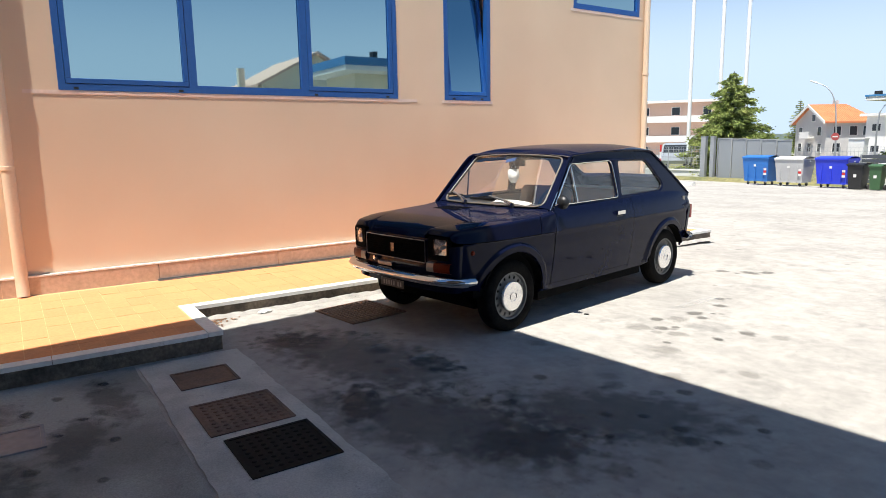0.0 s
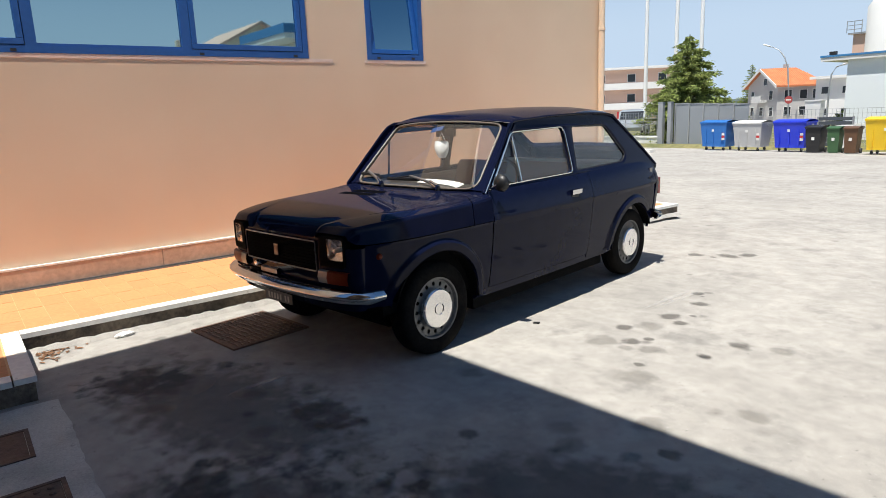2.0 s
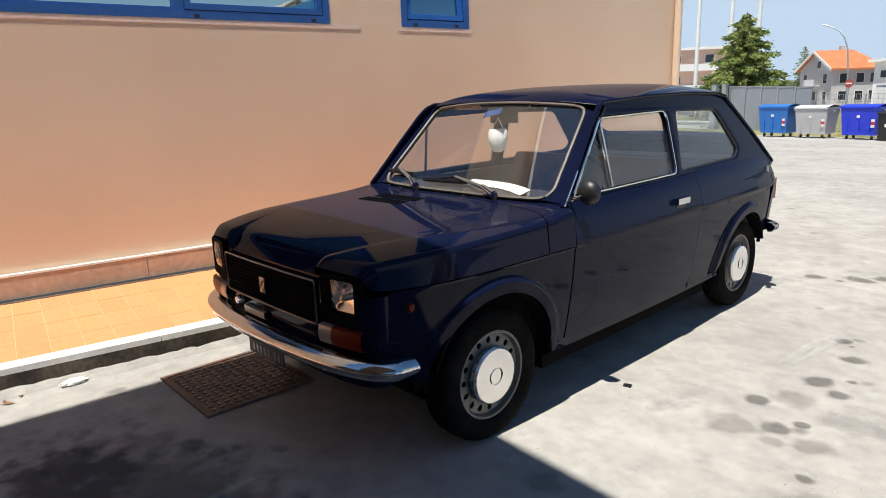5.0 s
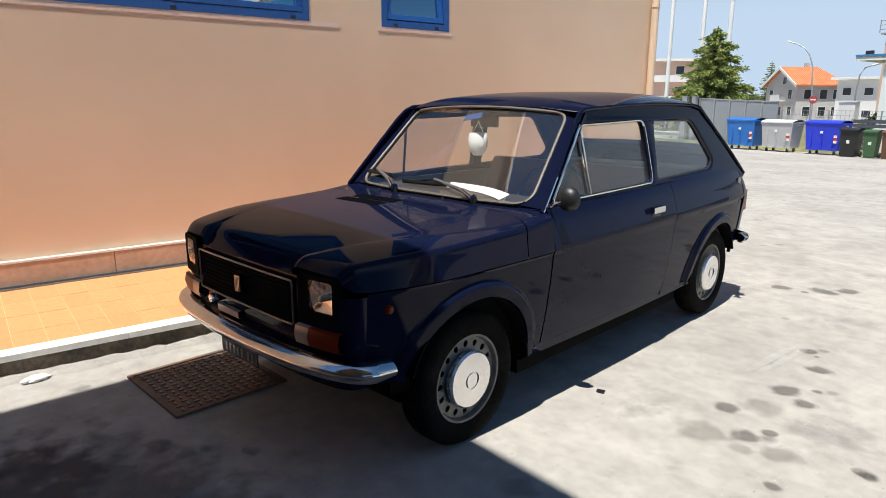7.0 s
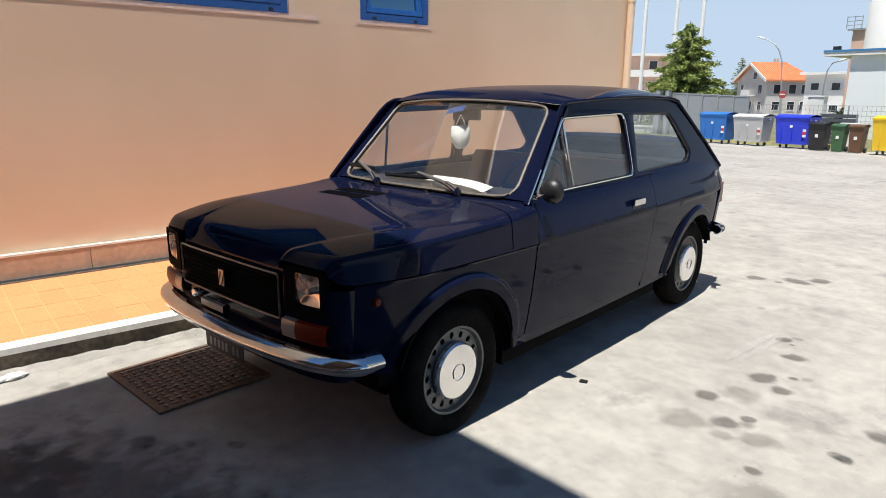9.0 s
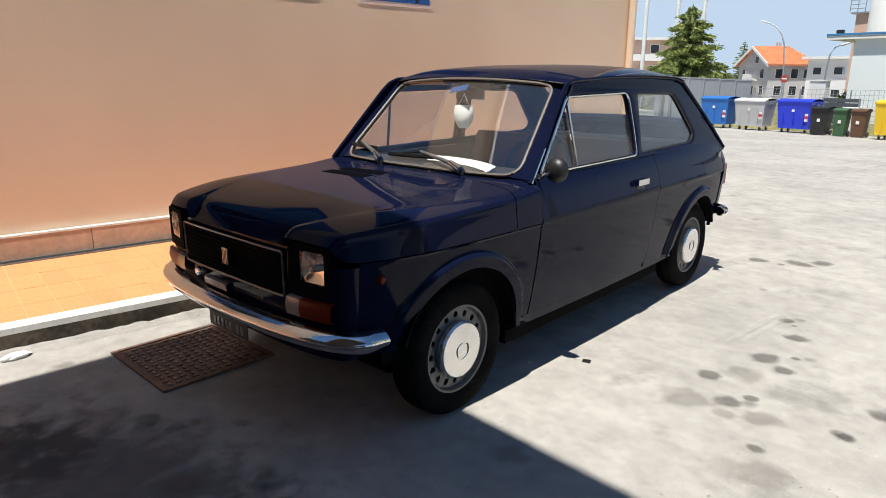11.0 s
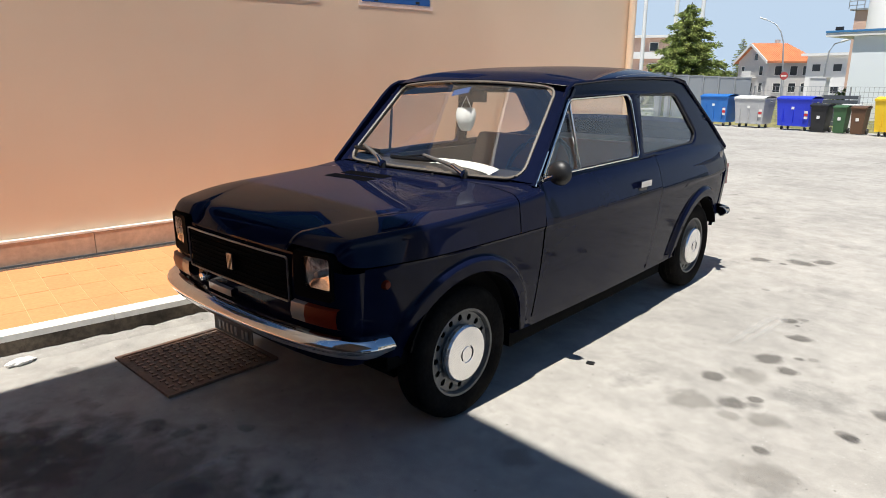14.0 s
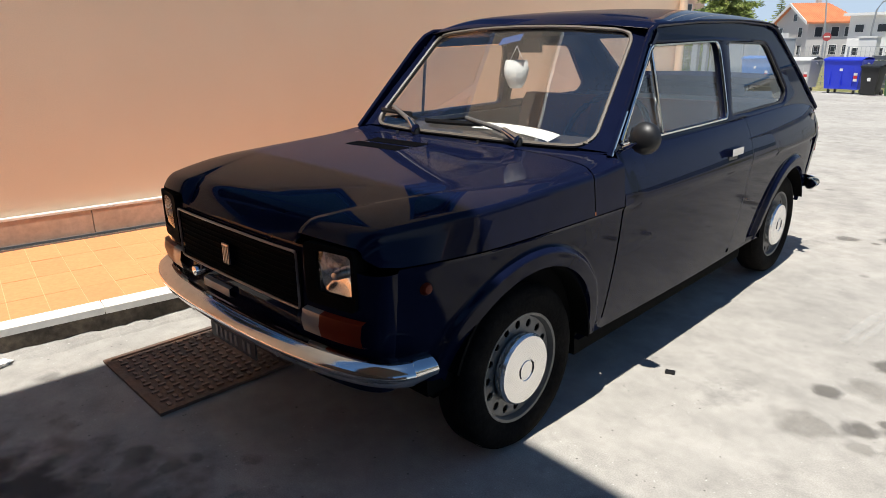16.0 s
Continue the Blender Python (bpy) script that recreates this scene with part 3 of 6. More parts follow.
SPOTS = ((2.95, 3.6, 0.077), (3.05, 3.75, 0.072), (2.88, 3.47, 0.028), (2.72, 3.46, 0.063), (3.42, 2.35, 0.037), (3.56, 2.13, 0.055), (3.48, 2.3, 0.013), (3.57, 1.76, 0.064), (3.69, 1.69, 0.049), (3.67, 1.87, 0.023), (3.51, 1.38, 0.05), (3.68, 1.21, 0.055), (3.73, 1.31, 0.028), (3.92, 0.95, 0.028), (4.08, 1.3, 0.035), (4.14, 1.58, 0.06), (4.1, 1.29, 0.03), (4.53, -0.58, 0.053), (4.92, -0.21, 0.071), (4.82, -0.13, 0.032), (4.62, -0.15, 0.026), (4.08, -0.56, 0.029), (4.47, -0.87, 0.038), (3.9, -0.19, 0.048), (4.67, -0.46, 0.019), (4.5, -0.29, 0.033), (5.01, -0.11, 0.018), (5.07, 0.17, 0.028), (4.55, 0.28, 0.052))
FAINT = ((3.46, 2.41, 0.027), (3.72, 1.91, 0.023), (3.6, 1.51, 0.077), (3.73, 1.1, 0.038), (3.84, 1.18, 0.061), (3.55, 1.11, 0.086), (3.09, 2.78, 0.026), (4.0, 0.8, 0.086), (4.91, -0.68, 0.052), (4.81, -0.23, 0.031), (4.25, 0.05, 0.062), (4.46, 0.16, 0.036), (5.24, -0.15, 0.043), (4.71, -0.88, 0.036), (4.12, 0.14, 0.059), (3.4, 0.23, 0.061), (4.36, 0.43, 0.066), (4.34, 1.65, 0.054), (4.61, 0.83, 0.069))
for k, (sx, sy, sr) in enumerate(SPOTS):
    stain(sx, sy, sr * 0.92, 1.15, (k * 47) % 50 - 5, 1)
APRON = ((2.7, -2.75, 0.03), (2.95, -2.5, 0.022), (3.1, -2.62, 0.02), (2.55, -2.6, 0.026), (3.3, -2.4, 0.024), (3.0, -3.2, 0.035), (3.45, -2.75, 0.03), (2.45, -2.35, 0.03), (3.7, -2.5, 0.02), (3.62, -3.3, 0.03))
for k, (sx, sy, sr) in enumerate(APRON):
    stain(sx, sy, sr, 1.3, (k * 53) % 70, 1)
SHADED = ((2.50, -0.56, 0.020), (3.02, -0.49, 0.045), (2.87, -0.74, 0.050), (2.30, -1.12, 0.060), (2.36, -0.70, 0.040), (2.50, -0.64, 0.030), (2.72, -1.14, 0.045), (2.62, -0.42, 0.028), (3.42, -0.62, 0.035), (3.28, -0.86, 0.050))
for k, (sx, sy, sr) in enumerate(SHADED):
    stain(sx, sy, sr, 1.3, (k * 61) % 80, 3)
for k, (sx, sy, sr) in enumerate(FAINT):
    stain(sx, sy, sr, 1.2, (k * 31) % 60, 0)


smears = []


def smear(nm, k, label, x, y, a, b, turn):
    smears.append(nm)
    ob = tagged(new(nm, STAIN_DATA[k]), label, "stain", "oil stains on the yard" if k == 2 else "pale scuffs on the yard")
    ob.matrix_world = pose(x, y, 0.0018 + 0.0001 * len(smears) if k == 2 else 0.0044, 0, 0, turn) @ Matrix.Diagonal((a, b, 1, 1))
    return ob


for x, y, a, b, turn in ((2.31, -1.13, 0.42, 0.26, 40), (3.31, -0.56, 0.30, 0.17, 20), (3.62, -1.24, 0.34, 0.17, -20), (4.5, -0.8, 0.4, 0.25, 50),
                         (2.9, -0.90, 1.3, 0.55, 14), (4.1, -1.0, 1.2, 0.5, 24), (4.5, -0.25, 0.9, 0.45, 40)):
    smear("oil_patch", 2, "broad dark patch of old oil on the concrete", x, y, a, b, turn)
for x, y, a, b, turn in ((2.75, -2.36, 0.55, 0.16, 4), (2.55, -3.1, 0.5, 0.3, 60), (3.5, -3.0, 0.7, 0.35, 20), (3.2, -2.55, 0.45, 0.2, -15)):
    smear("grime_patch", 2, "dark ingrained grime on the cement apron", x, y, a, b, turn).location.z = 0.0052
for x, y, a, b, turn in ((2.773, -0.66, 0.19, 0.034, 98), (3.154, -0.565, 0.15, 0.036, 98), (3.35, 2.09, 0.42, 0.035, 92), (3.4, 2.11, 0.34, 0.03, 92)):
    smear("scuff", 3, "pale scuff mark on the concrete", x, y, a, b, turn)

# crumpled paper, chip of rubber and dry leaves
bm = bmesh.new()
bmesh.ops.create_icosphere(bm, subdivisions=3, radius=1.0)
for v in bm.verts:
    q = v.co * (1 + 0.35 * noise.noise(v.co * 2.3) + 0.15 * noise.noise(v.co * 6))
    v.co = Vector((q.x * 0.026, q.y * 0.062, max(0.0, q.z * 0.018 + 0.012)))
ob = tagged(link("crumpled_paper", bm, M["paper2"], smooth=True, angle=25), "crumpled white paper lying by the kerb", "litter")
ob.matrix_world = pose(1.40, -1.02, 0.0, 0, 0, 12)
bm = boxed(-0.018, 0.018, -0.012, 0.012, 0, 0.008)
ob = tagged(link("rubber_chip", bm, M["black"], bevel=0.003), "small black chip lying on the concrete", "litter")
ob.matrix_world = pose(3.075, 1.06, 0.0, 0, 0, 25)
rng = random.Random(5)
verts, faces = [], []
for k in range(46):
    cx, cy = 1.36 + abs(rng.gauss(0.05, 0.07)), -1.52 + abs(rng.gauss(0, 0.10))
    a, l, w = rng.uniform(0, 6.28), rng.uniform(0.014, 0.032), rng.uniform(0.007, 0.014)
    ca, sa, b = math.cos(a), math.sin(a), len(verts)
    for u, v, h in ((-1, 0, 0.002), (0, -1, 0.007), (1, 0, 0.002), (0, 1, 0.007)):
        verts.append((cx + u * l * ca - v * w * sa, cy + u * l * sa + v * w * ca, h + 0.004 * rng.random()))
    faces += [(b, b + 1, b + 2), (b, b + 2, b + 3)]
me = bpy.data.meshes.new("dry_leaves")
me.from_pydata(verts, [], faces)
me.materials.append(M["dryleaf"])
tagged(new("dry_leaves", me), "dry brown leaves gathered in the kerb corner", "leaves", kind="stuff")


# ---- the parked car ----
from mathutils.geometry import tessellate_polygon

M["paint"] = material("navy_car_paint", (0.0046, 0.0068, 0.023), 0.5, vary=0.10, fine=14, coat=0.50, color2=(0.0050, 0.0068, 0.022), scale=3, spec=0.0, coat_ior=1.36)
M["chrome"] = material("chrome", (0.66, 0.66, 0.65), 0.09, metal=1.0, vary=0.06, fine=30)
M["dullchrome"] = material("dull_chrome", (0.55, 0.54, 0.52), 0.3, metal=1.0, vary=0.08)
M["reflector"] = material("lamp_reflector", (0.85, 0.83, 0.80), 0.12, metal=1.0, vary=0.1, fine=60)
M["grilleblack"] = material("matt_black_plastic", (0.004, 0.004, 0.004), 0.8, spec=0.05)
M["wiperarm"] = material("wiper_arm_grey", (0.22, 0.21, 0.20), 0.35, metal=0.6, vary=0.1)
M["wiperblack"] = material("wiper_black", (0.008, 0.008, 0.009), 0.35, spec=0.3)
M["ventblack"] = material("vent_black", (0.004, 0.004, 0.005), 0.9, spec=0.0)
M["rubber"] = material("tyre_rubber", (0.010, 0.0095, 0.009), 0.85, vary=0.2, fine=60, bump=0.2, color2=(0.016, 0.0145, 0.013), spec=0.02, scale=9)
M["steelrim"] = material("grey_steel_rim", (0.135, 0.135, 0.130), 0.42, metal=0.2, vary=0.15, fine=40)
M["hubcap"] = material("pale_hubcap", (0.90, 0.885, 0.86), 0.24, metal=0.8, vary=0.04, fine=25)
M["vinyl"] = material("dark_vinyl", (0.035, 0.030, 0.028), 0.55, vary=0.1, bump=0.15)
M["brownvinyl"] = material("tan_brown_vinyl", (0.23, 0.085, 0.036), 0.5, vary=0.1, bump=0.15)
M["greyvinyl"] = material("grey_vinyl", (0.19, 0.165, 0.145), 0.6, vary=0.1, bump=0.15)
M["carglass"] = glass("car_glass", (0.97, 1.0, 0.99), 0.0, 1.0, 0.18, 0.015)
M["sideglass"] = glass("side_glass", (0.99, 1.0, 0.98), 0.0, 0.98, 0.06, 0.06)
M["tarnish"] = material("tarnished_chrome", (0.30, 0.28, 0.27), 0.3, metal=1.0, vary=0.1)
M["lensglass"] = glass("lamp_glass", (0.95, 0.95, 0.95), 0.02, 0.95)
M["orange"] = material("orange_lens", (0.13, 0.013, 0.003), 0.35, spec=0.15)
M["red"] = material("red_lens", (0.22, 0.012, 0.009), 0.3, coat=0.2)
M["clearlens"] = material("frosted_lens", (0.27, 0.25, 0.23), 0.25, coat=0.5)
M["paper"] = material("white_paper", (0.85, 0.83, 0.78), 0.8)
M["sealbeige"] = material("faded_seal", (0.13, 0.11, 0.09), 0.5)
M["bluetag"] = material("blue_film", (0.008, 0.055, 0.20), 0.35, coat=0.2)
M["maskcloth"] = material("white_cloth", (0.80, 0.80, 0.78), 0.8, bump=0.2)


def spline(points):
    """Smooth curve through (x, y) pairs."""
    xs, ys = [p[0] for p in points], [p[1] for p in points]

    def at(x):
        x = min(max(x, xs[0]), xs[-1])
        i = max(0, min(len(xs) - 2, sum(1 for v in xs if v <= x) - 1))
        h = xs[i + 1] - xs[i]
        t = (x - xs[i]) / h
        m0 = (ys[i + 1] - ys[max(i - 1, 0)]) / (xs[i + 1] - xs[max(i - 1, 0)]) * h
        m1 = (ys[min(i + 2, len(ys) - 1)] - ys[i]) / (xs[min(i + 2, len(xs) - 1)] - xs[i]) * h
        return (2 * t**3 - 3 * t**2 + 1) * ys[i] + (t**3 - 2 * t**2 + t) * m0 + (-2 * t**3 + 3 * t**2) * ys[i + 1] + (t**3 - t**2) * m1
    return at


AXLE_F, AXLE_R, HUB_Z, CREASE = 0.0, 2.225, 0.265, 0.702
half = spline([(-0.57, 0.575), (-0.54, 0.592), (-0.50, 0.607), (-0.46, 0.622), (-0.40, 0.642), (-0.3, 0.668), (-0.2, 0.687), (0.0, 0.70), (0.5, 0.713), (1.1, 0.72), (1.6, 0.715), (2.2, 0.70), (2.6, 0.675), (2.75, 0.64)])
belt = spline([(0.3, 0.872), (0.5, 0.872), (1.4, 0.882), (2.15, 0.895), (2.45, 0.885), (2.75, 0.84)])
crown = spline([(-0.6, 0.784), (-0.52, 0.800), (-0.45, 0.811), (-0.3, 0.827), (-0.1, 0.839), (0.1, 0.848), (0.3, 0.857), (0.45, 0.872)])
ridge_in = spline([(-0.6, 0.300), (-0.55, 0.322), (-0.14, 0.505), (0.10, 0.560), (0.33, 0.612), (0.45, 0.62)])
ridge_up = spline([(-0.6, 0.018), (-0.5, 0.010), (-0.38, 0.003), (-0.14, 0.001), (0.33, 0.001), (0.45, 0.0)])


def bonnet_section(y, s=1.0):
    """Half cross-section of bonnet or scuttle, centre to crease: low middle panel, facet, raised ridge, shoulder, side.
    s: distance behind the front edge, over which the metal rolls down."""
    edge, top = half(y) * 0.997, crown(y)
    inset = 0.030 + 0.030 * min(1.0, max(0.0, (-0.15 - y) / 0.40)) ** 1.5
    xs = edge - inset
    xi, w = min(ridge_in(y), xs - 0.05), 0.022
    low = top - ridge_up(y) - 0.058 * max(0.0, 1 - s / 0.10) ** 2
    high = top - 0.030 * max(0.0, 1 - s / 0.045) ** 2.2
    out = []
    for k in range(13):
        t = k / 12
        out.append((xi * t, low - 0.008 * (xi * t / 0.6) ** 2))
    a = out[-1][1]
    b = high - 0.010 * ((xi + w) / 0.6) ** 2 + 0.001
    for k in range(1, 7):
        t = k / 6
        out.append((xi + w * t, a + (b - a) * t * t * (3 - 2 * t)))
    for k in range(1, 8):
        t = k / 7
        x = xi + w + (xs - xi - w) * t
        out.append((x, b - 0.012 * t ** 2.0))
    # shoulder: quarter turn into the steep side
    zs = out[-1][1]
    for k in range(1, 7):
        t = k / 6 * math.pi / 2
        out.append((xs + 0.018 * math.sin(t), zs - 0.024 * (1 - math.cos(t))))
    for k in range(1, 6):
        t = k / 5
        out.append((xs + 0.018 + (inset - 0.018) * t, zs - 0.024 + (0.704 - zs + 0.024) * t))
    return out


BONNET_N = len(bonnet_section(0.0))


def bonnet_rear(x):
    return 0.366 - 0.095 * (min(1.0, abs(x) / 0.69)) ** 5


def bonnet_z(x, y):
    """Height of the bonnet or scuttle at a place."""
    sec = bonnet_section(y)
    for (x0, z0), (x1, z1) in zip(sec, sec[1:]):
        if x0 <= abs(x) <= x1:
            return z0 + (z1 - z0) * (abs(x) - x0) / max(1e-6, x1 - x0)
    return sec[-1][1]


def profile(z):
    if z <= CREASE:
        return -0.004 - 0.007 * min(1, (CREASE - z) / 0.014) - 0.05 * (CREASE - z) - 0.036 * ((CREASE - z) / 0.44) ** 1.9
    t = (z - CREASE) / 0.18
    return -0.002 - 0.038 * t - 0.022 * t ** 3


def flare(y, z):
    """Rolled lip round the wheel openings."""
    out = 0.0
    for yc, r0 in ((AXLE_F, 0.335), (AXLE_R, 0.32)):
        r = math.hypot(y - yc, z - HUB_Z)
        if z > 0.24:
            t = min(1.0, max(0.0, (r0 + 0.068 - r) / 0.028))
            out += 0.021 * t * t * (3 - 2 * t)
    return out


def side_x(y, z):
    return half(y) + profile(z) + (flare(y, z) if z < CREASE else 0)


def side_low(y, floor_z):
    if floor_z > 0.25 and (y > 2.544 or y < -0.334):
        floor_z = 0.36 if y < 0 else 0.40
    for yc, r0 in ((AXLE_F, 0.335), (AXLE_R, 0.32)):
        d = abs(y - yc)
        if d < r0:
            return max(floor_z, HUB_Z + math.sqrt(r0 * r0 - d * d))
    return floor_z


def nose_y(x):
    return -0.46 - 0.11 * (1 - min(1, abs(x) / 0.62) ** 3) ** (1 / 3)


def tail_y(x):
    return 2.63 + 0.145 * (1 - min(1, abs(x) / 0.678) ** 3.6) ** (1 / 3.6)


def grid_mesh(rows):
    bm = bmesh.new()
    vs = [[bm.verts.new(p) for p in row] for row in rows]
    for a, b in zip(vs, vs[1:]):
        for i in range(len(a) - 1):
            if len({a[i].co.copy().freeze(), a[i + 1].co.copy().freeze(), b[i + 1].co.copy().freeze(), b[i].co.copy().freeze()}) > 2:
                bm.faces.new((a[i], a[i + 1], b[i + 1], b[i]))
    return bm


def thick(bm, d):
    """Give a panel its sheet thickness."""
    bmesh.ops.recalc_face_normals(bm, faces=bm.faces)
    bmesh.ops.solidify(bm, geom=list(bm.faces), thickness=d)
    return bm


def steps(a, b, n, extra=()):
    return sorted({round(a + (b - a) * i / n, 5) for i in range(n + 1)} | {round(e, 5) for e in extra if a < e < b})


def side_panel(s, y0, y1, n, low, high, nz, proud=0.0):
    arch = [yc + k * r for yc, r in ((0.0, 0.335), (2.225, 0.32)) for k in (-1.001, -0.999, -0.97, -0.9, -0.8, 0.8, 0.9, 0.97, 0.999, 1.001)]
    rows = []
    for y in steps(y0, y1, n, arch):
        lo, hi = side_low(y, low), high(y)
        zs = [lo + (hi - lo) * (i / nz) for i in range(nz + 1)]
        if lo < CREASE < hi:
            k = min(range(1, nz), key=lambda i: abs(zs[i] - CREASE))
            zs[k] = CREASE
        row = [(s * (side_x(y, z) + proud), y, z) for z in zs]
        rows.append([(row[0][0] - s * 0.022, y, lo), *row, (row[-1][0] - s * 0.012, y, hi)])
    return grid_mesh(rows)


def rounded(points, radius, seg=5):
    """Outline with rounded corners."""
    out, n = [], len(points)
    for i in range(n):
        p, a, b = Vector(points[i]), Vector(points[i - 1]), Vector(points[(i + 1) % n])
        r = radius[i] if isinstance(radius, (list, tuple)) else radius
        u, v = (a - p).normalized(), (b - p).normalized()
        d = min(r, (a - p).length * 0.45, (b - p).length * 0.45)
        p0, p1 = p + u * d, p + v * d
        for k in range(seg + 1):
            t = k / seg
            out.append((1 - t) ** 2 * p0 + 2 * t * (1 - t) * p + t * t * p1)
    return [tuple(q) for q in out]


def dense(points, step):
    out = []
    for i in range(len(points)):
        a, b = Vector(points[i]), Vector(points[(i + 1) % len(points)])
        n = max(1, int((b - a).length / step))
        out += [tuple(a + (b - a) * k / n) for k in range(n)]
    return out


def plate(outline, holes, mapping, depth):
    """A sheet with holes, mapped into space, with thickness along the second map."""
    loops = [outline, *holes]
    flat = [[Vector((p[0], p[1], 0)) for p in lp] for lp in loops]
    tris = tessellate_polygon(flat)
    pts = [p for lp in loops for p in lp]
    bm = bmesh.new()
    top = [bm.verts.new(mapping(p[0], p[1], 0.0)) for p in pts]
    bot = [bm.verts.new(mapping(p[0], p[1], depth)) for p in pts]
    for a, b, c in tris:
        if len({a, b, c}) == 3:
            try:
                bm.faces.new((top[a], top[b], top[c]))
                bm.faces.new((bot[c], bot[b], bot[a]))
            except ValueError:
                pass
    k = 0
    for lp in loops:
        for i in range(len(lp)):
            j = (i + 1) % len(lp)
            bm.faces.new((top[k + i], top[k + j], bot[k + j], bot[k + i]))
        k += len(lp)
    return bm


def upper_x(z, y=1.0):
    """Half width of the glasshouse."""
    return 0.640 - (z - 0.875) * 0.19 - 0.10 * (max(0, z - 1.0)) ** 2 - 0.022 * min(1.0, max(0.0, (y - 1.2) / 1.4)) ** 2


def grown(loop, d, weight=lambda p: 1.0):
    """A closed outline moved outwards by d."""
    n = len(loop)
    area = sum(loop[i - 1][0] * loop[i][1] - loop[i][0] * loop[i - 1][1] for i in range(n))
    out = []
    for i in range(n):
        a, p, b = Vector(loop[i - 1]), Vector(loop[i]), Vector(loop[(i + 1) % n])
        t = (b - a).normalized()
        q = Vector((t.y, -t.x)) * (1 if area > 0 else -1)
        out.append(tuple(p + q * d * weight(loop[i])))
    return out


def glasshouse_side(s, outline, door_loop, quarter_loop):
    """One pressed side of the glasshouse with returned window edges."""
    bm = bmesh.new()

    def put(loop, h):
        return [bm.verts.new((s * (upper_x(p[1], p[0]) + h), p[0], p[1])) for p in loop]

    def stitch(a, b):
        for i in range(len(a)):
            j = (i + 1) % len(a)
            bm.faces.new((a[i], a[j], b[j], b[i]))

    broad = lambda p: (0.32 if p[0] < 1.60 else 1.0) * (0.62 if p[1] > 1.15 else 1.0)
    vs, holes = put(outline, 0.0), []
    for loop, rings in ((door_loop, ((0.0, -0.028), (0.0, -0.006), (0.008, 0.0))), (quarter_loop, ((0.0, -0.028), (0.0, -0.010), (0.012, -0.001), (0.024, 0.0)))):
        last = None
        for d, h in rings:
            lp = grown(loop, d, broad if loop is quarter_loop else (lambda p: 1.0)) if d else loop
            cur = put(lp, h)
            if last:
                stitch(last, cur)
            last = cur
        holes.append(lp)
        vs += last
    for tri in tessellate_polygon([[Vector((p[0], p[1], 0)) for p in lp] for lp in (outline, *holes)]):
        if len(set(tri)) == 3:
            try:
                bm.faces.new([vs[i] for i in tri])
            except ValueError:
                pass
    return bm


def screen(u, v, d=0.0):
    """The windscreen's curved plane."""
    return Vector((u * (0.585 - 0.072 * v), 0.395 + 0.07 * u * u + (0.372 - 0.02 * u * u) * v + d * 0.85, 0.866 + 0.016 * u * u + (0.402 - 0.037 * u * u) * v - d * 0.4))


def hatch(u, v, d=0.0):
    return Vector((u * (0.545 + 0.06 * v), 2.075 + 0.675 * v + 0.03 * (1 - u * u) * v - d * 0.55, 1.275 + 0.035 * (1 - u * u) * (1 - v) - 0.445 * v + 0.02 * math.sin(v * math.pi) - d * 0.8))


def ring_tube(points, r, seg=6):
    bm = bmesh.new()
    pts = [Vector(p) for p in points]
    n = len(pts)
    rings = []
    for i, p in enumerate(pts):
        d = (pts[(i + 1) % n] - pts[i - 1]).normalized()
        ref = Vector((1, 0, 0)) if abs(d.x) < 0.8 else Vector((0, 0, 1))
        a = d.cross(ref).normalized()
        b = d.cross(a).normalized()
        rings.append([bm.verts.new(p + (a * math.cos(2 * math.pi * k / seg) + b * math.sin(2 * math.pi * k / seg)) * r) for k in range(seg)])
    for i in range(n):
        u, v = rings[i], rings[(i + 1) % n]
        for k in range(seg):
            bm.faces.new((u[k], u[(k + 1) % seg], v[(k + 1) % seg], v[k]))
    return bm


DOOR_GLASS = rounded([(0.515, 0.890), (0.792, 1.203), (1.378, 1.214), (1.405, 0.900)], [0.02, 0.03, 0.05, 0.03])
QUARTER_GLASS = rounded([(1.475, 0.905), (1.492, 1.210), (1.955, 1.200), (2.205, 0.965), (2.15, 0.918)], [0.03, 0.03, 0.05, 0.05, 0.05])


